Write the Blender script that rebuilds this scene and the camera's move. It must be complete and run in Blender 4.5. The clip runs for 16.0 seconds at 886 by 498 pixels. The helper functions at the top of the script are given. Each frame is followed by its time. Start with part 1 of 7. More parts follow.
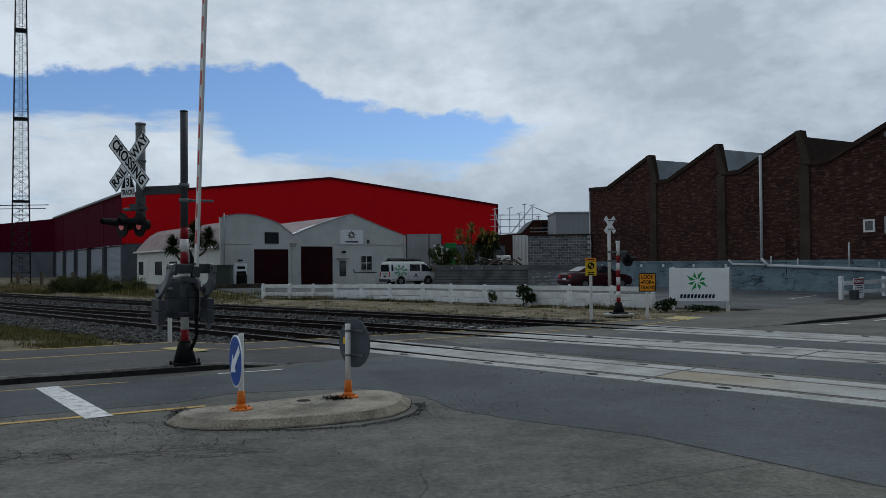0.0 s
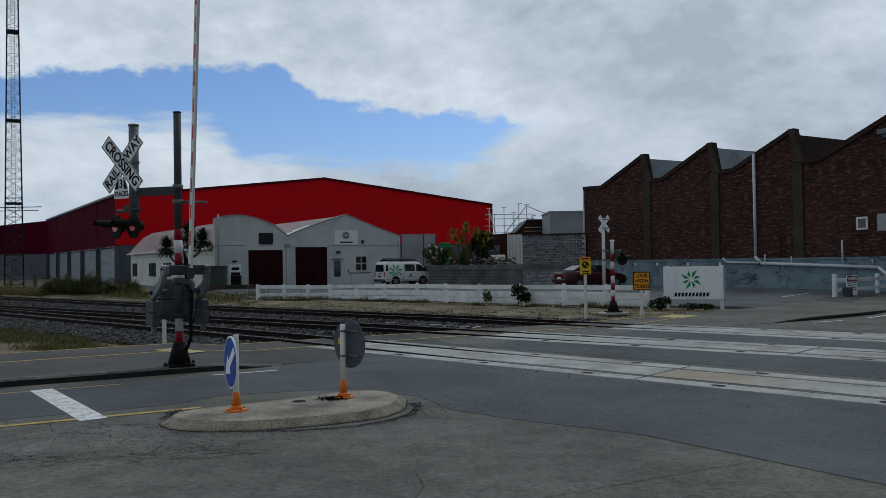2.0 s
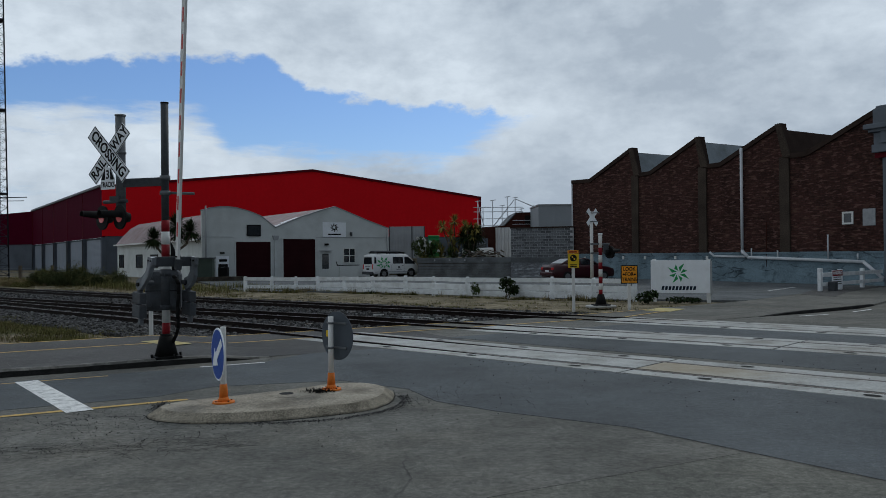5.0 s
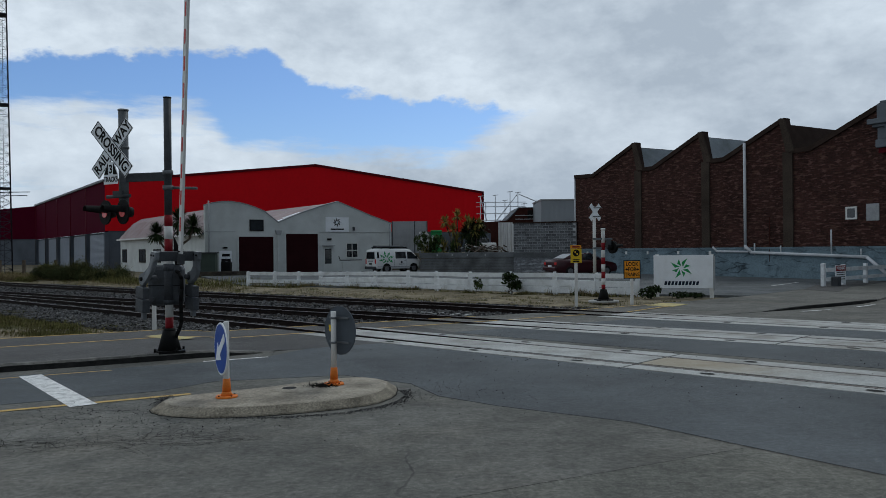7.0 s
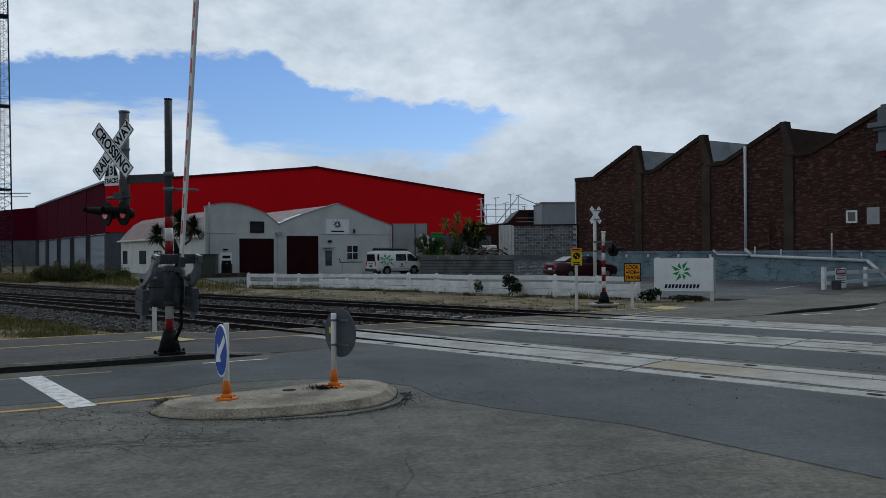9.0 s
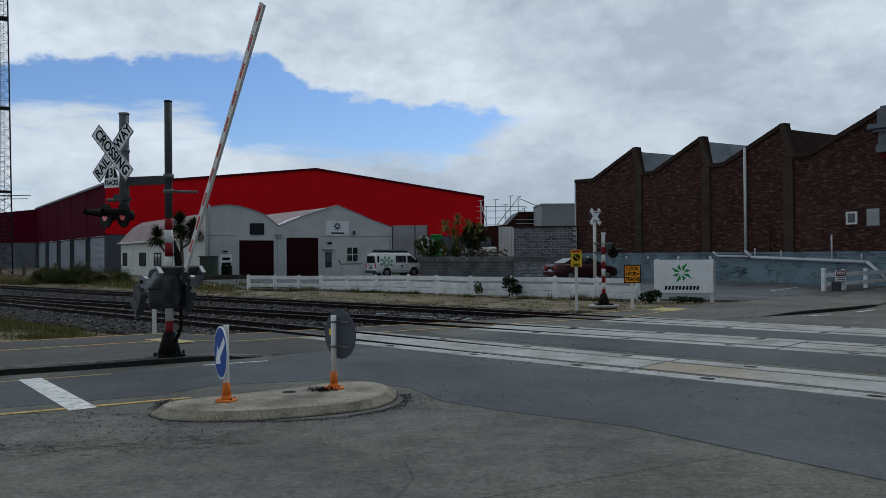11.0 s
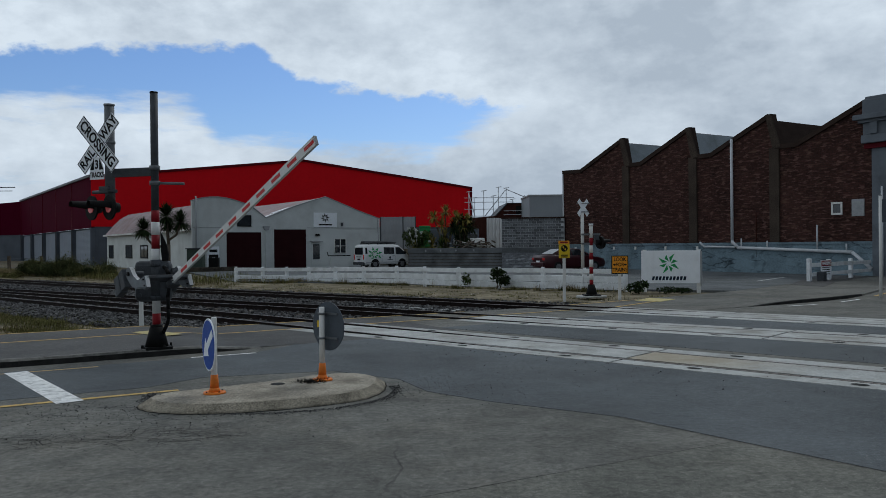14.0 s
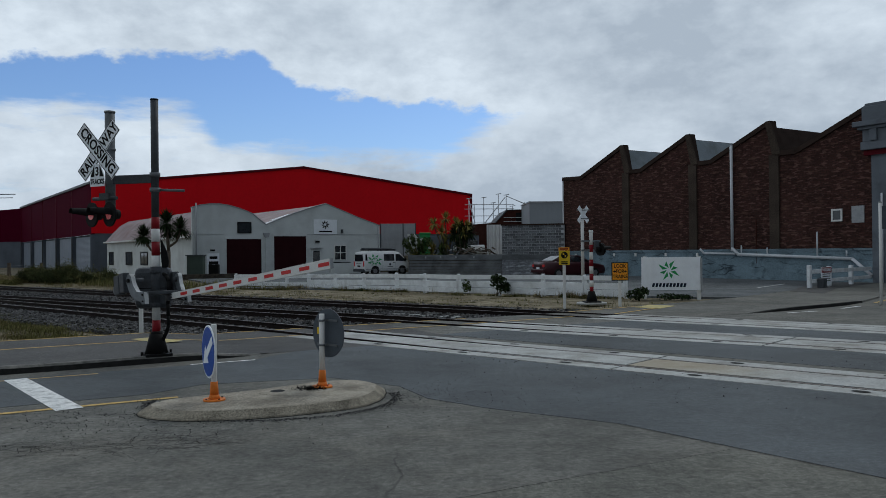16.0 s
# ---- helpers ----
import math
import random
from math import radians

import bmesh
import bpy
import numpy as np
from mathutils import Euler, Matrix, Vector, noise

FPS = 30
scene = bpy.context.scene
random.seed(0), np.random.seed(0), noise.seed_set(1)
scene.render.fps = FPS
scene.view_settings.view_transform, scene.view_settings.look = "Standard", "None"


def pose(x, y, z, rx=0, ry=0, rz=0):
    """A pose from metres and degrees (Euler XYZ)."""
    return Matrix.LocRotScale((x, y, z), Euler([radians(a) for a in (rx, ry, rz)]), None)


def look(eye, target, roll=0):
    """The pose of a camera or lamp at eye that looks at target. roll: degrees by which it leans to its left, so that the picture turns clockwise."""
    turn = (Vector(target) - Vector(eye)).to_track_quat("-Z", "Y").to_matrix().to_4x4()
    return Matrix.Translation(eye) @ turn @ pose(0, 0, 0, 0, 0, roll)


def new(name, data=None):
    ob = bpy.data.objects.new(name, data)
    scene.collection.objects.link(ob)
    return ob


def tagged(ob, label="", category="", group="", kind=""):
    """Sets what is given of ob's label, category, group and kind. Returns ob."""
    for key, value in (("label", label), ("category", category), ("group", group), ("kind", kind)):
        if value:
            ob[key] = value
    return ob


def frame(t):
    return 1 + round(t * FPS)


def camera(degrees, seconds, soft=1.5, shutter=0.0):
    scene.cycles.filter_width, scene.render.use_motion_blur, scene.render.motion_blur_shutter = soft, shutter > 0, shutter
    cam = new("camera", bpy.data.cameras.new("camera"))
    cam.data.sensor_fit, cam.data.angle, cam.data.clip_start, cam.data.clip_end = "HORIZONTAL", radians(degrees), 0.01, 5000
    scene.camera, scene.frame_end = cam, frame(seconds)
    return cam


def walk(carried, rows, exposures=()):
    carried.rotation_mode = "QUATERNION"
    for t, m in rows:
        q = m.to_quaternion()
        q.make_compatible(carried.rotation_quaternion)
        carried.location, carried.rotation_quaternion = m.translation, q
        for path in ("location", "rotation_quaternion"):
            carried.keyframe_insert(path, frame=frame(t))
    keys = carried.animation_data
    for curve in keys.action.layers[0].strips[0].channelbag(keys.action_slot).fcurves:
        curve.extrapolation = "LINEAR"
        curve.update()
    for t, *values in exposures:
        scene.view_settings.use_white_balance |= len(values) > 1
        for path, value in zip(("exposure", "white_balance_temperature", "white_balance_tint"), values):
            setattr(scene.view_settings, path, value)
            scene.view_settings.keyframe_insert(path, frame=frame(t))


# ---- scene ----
# ---- camera ----
cam = camera(57.8, 16.0, soft=0.7)
EYE = (0.0, 0.0, 1.75)
TURNS = (
    (0.0, 0.000, 0.968, 0.516), (0.5, -0.157, 0.767, 0.669), (1.0, -0.524, 0.712, 0.788), (1.5, -0.400, 0.883, 0.811),
    (2.0, -0.382, 0.951, 0.849), (2.5, -0.623, 0.868, 0.950), (3.0, -1.008, 0.812, 0.893), (3.5, -1.191, 0.718, 0.808),
    (4.0, -1.392, 0.575, 0.654), (5.2, -1.15, 0.40, 0.58), (6.5, -0.850, 0.217, 0.526), (7.0, -1.021, 0.054, 0.560),
    (7.5, -1.322, -0.078, 0.485), (8.0, -1.156, 0.044, 0.342), (8.5, -0.864, 0.329, 0.309), (9.0, -0.995, 0.226, 0.390),
    (9.2, -1.206, 0.125, 0.440), (10.3, -1.10, 0.25, 0.44), (11.3, -0.980, 0.363, 0.429), (11.5, -1.001, 0.289, 0.400),
    (12.0, -1.042, 0.103, 0.450), (12.5, -1.148, 0.209, 0.450), (13.0, -1.349, 0.203, 0.541), (13.5, -1.655, -0.115, 0.640),
    (14.0, -1.849, -0.275, 0.608), (14.5, -1.848, -0.155, 0.620), (15.0, -1.967, -0.079, 0.700), (15.5, -1.890, -0.099, 0.681),
    (16.0, -1.844, 0.207, 0.619),
)
walk(cam, [(t, pose(*EYE, 90 + p, r, y)) for t, y, p, r in TURNS], exposures=((0.0, -0.06, 5980, 6), (4.0, -0.08, 5980, 6), (6.5, 0.03, 5980, 6), (16.0, 0.03, 5980, 6)))

# ---- world and sun ----
SUN_EL, SUN_AZ = 48.0, 35.0   # azimuth clockwise from +y


def make_world():
    w = bpy.data.worlds.new("sky")
    scene.world = w
    w.use_nodes = True
    nt = w.node_tree
    nt.nodes.clear()
    N, L = nt.nodes.new, nt.links.new
    out, bg = N("ShaderNodeOutputWorld"), N("ShaderNodeBackground")
    sky = N("ShaderNodeTexSky")
    sky.sky_type, sky.sun_disc = "NISHITA", False
    sky.sun_elevation, sky.sun_rotation = radians(SUN_EL), radians(SUN_AZ)
    sky.air_density, sky.dust_density, sky.ozone_density = 1.0, 0.6, 1.6
    tc = N("ShaderNodeTexCoord")

    def math_node(op, a, b=None, c=None, clamp=False):
        n = N("ShaderNodeMath")
        n.operation, n.use_clamp = op, clamp
        for i, v in enumerate((a, b, c)):
            if v is None:
                continue
            if isinstance(v, (int, float)):
                n.inputs[i].default_value = v
            else:
                L(v, n.inputs[i])
        return n.outputs[0]

    def noise_node(vec, scale, detail, rough=0.55):
        n = N("ShaderNodeTexNoise")
        n.inputs["Scale"].default_value, n.inputs["Detail"].default_value, n.inputs["Roughness"].default_value = scale, detail, rough
        L(vec, n.inputs["Vector"])
        return n.outputs["Fac"]

    sep = N("ShaderNodeSeparateXYZ")
    L(tc.outputs["Generated"], sep.inputs[0])
    dx, dy, dz = sep.outputs
    az = math_node("ARCTAN2", dx, dy)
    el = math_node("ARCSINE", dz)
    comb = N("ShaderNodeCombineXYZ")
    L(az, comb.inputs[0]), L(math_node("MULTIPLY", el, 1.7), comb.inputs[1])
    vec = comb.outputs[0]
    big = math_node("SUBTRACT", noise_node(vec, 7.0, 6, 0.5), 0.5)
    fine = math_node("SUBTRACT", noise_node(vec, 26.0, 7, 0.6), 0.5)

    def skyline(points):
        """Elevation as a function of azimuth, through a few points."""
        r = N("ShaderNodeValToRGB")
        e = r.color_ramp.elements
        while len(e) < len(points):
            e.new(0.5)
        for k, (a, v) in enumerate(points):
            e[k].position = a + 0.8
            e[k].color = (v / 0.4, v / 0.4, v / 0.4, 1)
        L(math_node("ADD", az, 0.8), r.inputs[0])
        return math_node("MULTIPLY", r.outputs[0], 0.4)

    # opening in the clouds: puffy upper edge, streaky lower edge
    upper = skyline(((-0.80, 0.17), (-0.62, 0.20), (-0.485, 0.216), (-0.37, 0.229), (-0.244, 0.239), (-0.184, 0.239), (-0.168, 0.222), (-0.15, 0.209), (-0.109, 0.200), (-0.039, 0.190), (0.045, 0.186), (0.08, 0.181), (0.10, 0.170), (0.19, 0.16)))
    lower = skyline(((-0.80, 0.20), (-0.62, 0.165), (-0.485, 0.168), (-0.29, 0.174), (-0.258, 0.156), (-0.238, 0.132), (-0.11, 0.124), (-0.04, 0.120), (0.016, 0.114), (0.045, 0.130), (0.087, 0.156), (0.10, 0.166), (0.19, 0.20)))
    stretched = N("ShaderNodeCombineXYZ")
    L(math_node("MULTIPLY", az, 9.0), stretched.inputs[0]), L(math_node("MULTIPLY", el, 46.0), stretched.inputs[1])
    streak = math_node("SUBTRACT", noise_node(stretched.outputs[0], 1.0, 7, 0.62), 0.5)
    over = math_node("ADD", math_node("SUBTRACT", math_node("ADD", upper, 0.004), el), math_node("ADD", math_node("MULTIPLY", big, 0.018), math_node("MULTIPLY", fine, 0.045)))
    under = math_node("ADD", math_node("SUBTRACT", math_node("ADD", el, 0.006), lower), math_node("ADD", math_node("MULTIPLY", streak, 0.075), math_node("MULTIPLY", fine, 0.02)))

    def soft(v, lo, hi, top=1.0):
        r = N("ShaderNodeMapRange")
        r.interpolation_type = "SMOOTHSTEP"
        r.inputs["From Min"].default_value, r.inputs["From Max"].default_value, r.inputs["To Max"].default_value = lo, hi, top
        L(v, r.inputs["Value"])
        return r.outputs[0]

    gap = math_node("MULTIPLY", soft(over, 0.0, 0.012), soft(under, -0.014, 0.018))
    # faint blue showing through the thin cloud low over the roofs
    veil = math_node("MULTIPLY", soft(streak, 0.05, 0.22, 0.5), math_node("MULTIPLY", soft(el, 0.17, 0.13), soft(az, 0.10, 0.0)))
    gap = math_node("MAXIMUM", gap, math_node("MULTIPLY", veil, soft(el, 0.05, 0.08)))
    rim = math_node("MULTIPLY", math_node("MULTIPLY", soft(over, -0.06, 0.0, 0.10), soft(az, 0.22, 0.06)), soft(over, 0.02, 0.0))
    # grey and white in the clouds
    ramp = N("ShaderNodeValToRGB")
    ramp.color_ramp.elements[0].position, ramp.color_ramp.elements[0].color = 0.33, (0.42, 0.46, 0.515, 1)
    ramp.color_ramp.elements[1].position, ramp.color_ramp.elements[1].color = 0.66, (0.72, 0.755, 0.795, 1)
    lum = math_node("ADD", noise_node(vec, 3.7, 8, 0.54), math_node("ADD", math_node("MULTIPLY", fine, 0.30), math_node("ADD", math_node("SUBTRACT", rim, soft(el, 0.16, 0.05, 0.13)), math_node("MULTIPLY", az, -0.13))))
    L(lum, ramp.inputs[0])
    blue = N("ShaderNodeMix")
    blue.data_type, blue.blend_type = "RGBA", "MULTIPLY"
    blue.inputs["Factor"].default_value = 1.0
    L(sky.outputs[0], blue.inputs["A"])
    blue.inputs["B"].default_value = (0.070, 0.080, 0.101, 1)
    mix = N("ShaderNodeMix")
    mix.data_type = "RGBA"
    L(gap, mix.inputs["Factor"]), L(ramp.outputs[0], mix.inputs["A"]), L(blue.outputs["Result"], mix.inputs["B"])
    L(mix.outputs["Result"], bg.inputs["Color"])
    # cloud is brightest on the sun's side and dull grey on the other
    front = N("ShaderNodeMapRange")
    front.interpolation_type = "SMOOTHSTEP"
    front.inputs["From Min"].default_value, front.inputs["From Max"].default_value = -0.35, 0.75
    front.inputs["To Min"].default_value, front.inputs["To Max"].default_value = 0.50, 1.0
    L(math_node("ADD", math_node("MULTIPLY", dy, 0.92), math_node("MULTIPLY", dx, -0.12)), front.inputs["Value"])
    L(front.outputs[0], bg.inputs["Strength"])
    L(bg.outputs[0], out.inputs[0])


make_world()
sun = new("sun", bpy.data.lights.new("sun", "SUN"))
sun.data.energy, sun.data.angle, sun.data.color = 0.6, radians(14), (1.0, 0.96, 0.90)
_a, _e = radians(SUN_AZ), radians(SUN_EL)
sun.matrix_world = look((0, 0, 60), (-math.sin(_a) * math.cos(_e), -math.cos(_a) * math.cos(_e), 60 - math.sin(_e)))


# ---- materials ----
def material(name, color, rough=0.7, metal=0.0, vary=0.25, scale=6.0, grain=90.0, bump=0.15, dirt=None, dirt_amount=0.5, dirt_scale=1.5, random_piece=0.0, spec=0.2):
    """Two scales of variation, optional dirt colour with its own patches, fine relief."""
    m = bpy.data.materials.new(name)
    m.use_nodes = True
    nt = m.node_tree
    N, L = nt.nodes.new, nt.links.new
    b = nt.nodes["Principled BSDF"]
    tc = N("ShaderNodeTexCoord")
    n1, n2 = N("ShaderNodeTexNoise"), N("ShaderNodeTexNoise")
    for n, s, d in ((n1, scale, 5), (n2, grain, 3)):
        n.inputs["Scale"].default_value, n.inputs["Detail"].default_value = s, d
        L(tc.outputs["Object"], n.inputs["Vector"])
    add = N("ShaderNodeMath")
    add.operation = "ADD"
    L(n1.outputs["Fac"], add.inputs[0]), L(n2.outputs["Fac"], add.inputs[1])
    mr = N("ShaderNodeMapRange")
    mr.inputs["From Min"].default_value, mr.inputs["From Max"].default_value = 0.74, 1.26
    mr.inputs["To Min"].default_value, mr.inputs["To Max"].default_value = 1 - vary, 1 + vary
    L(add.outputs[0], mr.inputs["Value"])
    mul = N("ShaderNodeMix")
    mul.data_type, mul.blend_type = "RGBA", "MULTIPLY"
    mul.inputs["Factor"].default_value = 1
    mul.inputs["A"].default_value = (*color, 1)
    L(mr.outputs[0], mul.inputs["B"])
    col = mul.outputs["Result"]
    if dirt:
        n3 = N("ShaderNodeTexNoise")
        n3.inputs["Scale"].default_value, n3.inputs["Detail"].default_value, n3.inputs["Roughness"].default_value = dirt_scale, 8, 0.65
        L(tc.outputs["Object"], n3.inputs["Vector"])
        r3 = N("ShaderNodeMapRange")
        r3.inputs["From Min"].default_value, r3.inputs["From Max"].default_value = 0.48, 0.72
        r3.inputs["To Max"].default_value = dirt_amount
        L(n3.outputs["Fac"], r3.inputs["Value"])
        mx = N("ShaderNodeMix")
        mx.data_type = "RGBA"
        L(r3.outputs[0], mx.inputs["Factor"]), L(col, mx.inputs["A"])
        mx.inputs["B"].default_value = (*dirt, 1)
        col = mx.outputs["Result"]
    if random_piece:
        oi = N("ShaderNodeNewGeometry")
        r4 = N("ShaderNodeMapRange")
        r4.inputs["To Min"].default_value, r4.inputs["To Max"].default_value = 1 - random_piece, 1 + random_piece
        L(oi.outputs["Random Per Island"], r4.inputs["Value"])
        m4 = N("ShaderNodeMix")
        m4.data_type, m4.blend_type = "RGBA", "MULTIPLY"
        m4.inputs["Factor"].default_value = 1
        L(col, m4.inputs["A"]), L(r4.outputs[0], m4.inputs["B"])
        col = m4.outputs["Result"]
    L(col, b.inputs["Base Color"])
    b.inputs["Roughness"].default_value, b.inputs["Metallic"].default_value = rough, metal
    b.inputs["Specular IOR Level"].default_value = spec
    if bump:
        bp = N("ShaderNodeBump")
        bp.inputs["Strength"].default_value, bp.inputs["Distance"].default_value = bump, 0.02
        L(add.outputs[0], bp.inputs["Height"])
        L(bp.outputs[0], b.inputs["Normal"])
    return m


def stripe_bump(m, axis, pitch, depth, strength=0.6):
    """Corrugation or board joints along one object axis, chained before the fine relief."""
    nt = m.node_tree
    N, L = nt.nodes.new, nt.links.new
    b = nt.nodes["Principled BSDF"]
    tc, sep = N("ShaderNodeTexCoord"), N("ShaderNodeSeparateXYZ")
    L(tc.outputs["Object"], sep.inputs[0])
    mul, sine = N("ShaderNodeMath"), N("ShaderNodeMath")
    mul.operation, sine.operation = "MULTIPLY", "SINE"
    mul.inputs[1].default_value = 2 * math.pi / pitch
    L(sep.outputs[axis], mul.inputs[0]), L(mul.outputs[0], sine.inputs[0])
    bp = N("ShaderNodeBump")
    bp.inputs["Strength"].default_value, bp.inputs["Distance"].default_value = strength, depth
    L(sine.outputs[0], bp.inputs["Height"])
    if b.inputs["Normal"].links:
        L(b.inputs["Normal"].links[0].from_socket, bp.inputs["Normal"])
    L(bp.outputs[0], b.inputs["Normal"])
    return m


def brick_material(name, c1, c2, mortar, w, h, gap, rough=0.9, stain=None):
    m = material(name, c1, rough=rough, vary=0.75, scale=0.45, grain=9, bump=0.3, spec=0.08)
    nt = m.node_tree
    N, L = nt.nodes.new, nt.links.new
    b = nt.nodes["Principled BSDF"]
    old = b.inputs["Base Color"].links[0].from_socket
    tc, sep, comb, br = N("ShaderNodeTexCoord"), N("ShaderNodeSeparateXYZ"), N("ShaderNodeCombineXYZ"), N("ShaderNodeTexBrick")
    L(tc.outputs["Object"], sep.inputs[0])
    L(sep.outputs[0], comb.inputs[0]), L(sep.outputs[2], comb.inputs[1])
    L(comb.outputs[0], br.inputs["Vector"])
    br.inputs["Scale"].default_value = 1.0
    br.inputs["Brick Width"].default_value, br.inputs["Row Height"].default_value, br.inputs["Mortar Size"].default_value = w, h, gap
    br.inputs["Color1"].default_value, br.inputs["Color2"].default_value, br.inputs["Mortar"].default_value = (*c1, 1), (*c2, 1), (*mortar, 1)
    br.inputs["Bias"].default_value = -0.25
    mx = N("ShaderNodeMix")
    mx.data_type = "RGBA"
    mx.inputs["Factor"].default_value = 0.6
    L(old, mx.inputs["A"]), L(br.outputs["Color"], mx.inputs["B"])
    col = mx.outputs["Result"]
    # single pale bricks
    sp, spm, spr, spx = N("ShaderNodeTexNoise"), N("ShaderNodeMapping"), N("ShaderNodeMapRange"), N("ShaderNodeMix")
    spm.inputs["Scale"].default_value = (0.85 / w, 1.0, 1.0 / h)
    sp.inputs["Scale"].default_value, sp.inputs["Detail"].default_value = 1.0, 2
    L(tc.outputs["Object"], spm.inputs["Vector"]), L(spm.outputs[0], sp.inputs["Vector"])
    spr.inputs["From Min"].default_value, spr.inputs["From Max"].default_value, spr.inputs["To Max"].default_value = 0.55, 0.66, 0.7
    L(sp.outputs["Fac"], spr.inputs["Value"])
    spx.data_type = "RGBA"
    spx.inputs["B"].default_value = (*[min(1.0, c * 2.4 + 0.022) for c in c1], 1)
    L(spr.outputs[0], spx.inputs["Factor"]), L(col, spx.inputs["A"])
    col = spx.outputs["Result"]
    # broad chalky patches
    n = N("ShaderNodeTexNoise")
    n.inputs["Scale"].default_value, n.inputs["Detail"].default_value = 1.5, 9
    mp = N("ShaderNodeMapping")
    mp.inputs["Scale"].default_value = (1.0, 1.0, 5.0)
    L(tc.outputs["Object"], mp.inputs["Vector"]), L(mp.outputs[0], n.inputs["Vector"])
    r = N("ShaderNodeMapRange")
    r.inputs["From Min"].default_value, r.inputs["From Max"].default_value, r.inputs["To Max"].default_value = 0.54, 0.70, 0.6
    L(n.outputs["Fac"], r.inputs["Value"])
    m2 = N("ShaderNodeMix")
    m2.data_type = "RGBA"
    L(r.outputs[0], m2.inputs["Factor"]), L(col, m2.inputs["A"])
    m2.inputs["B"].default_value = (*(stain or (0.33, 0.24, 0.20)), 1)
    L(m2.outputs["Result"], b.inputs["Base Color"])
    bp = N("ShaderNodeBump")
    bp.inputs["Strength"].default_value, bp.inputs["Distance"].default_value = 0.6, 0.015
    bp.invert = True
    L(br.outputs["Fac"], bp.inputs["Height"]), L(b.inputs["Normal"].links[0].from_socket, bp.inputs["Normal"])
    L(bp.outputs[0], b.inputs["Normal"])
    return m


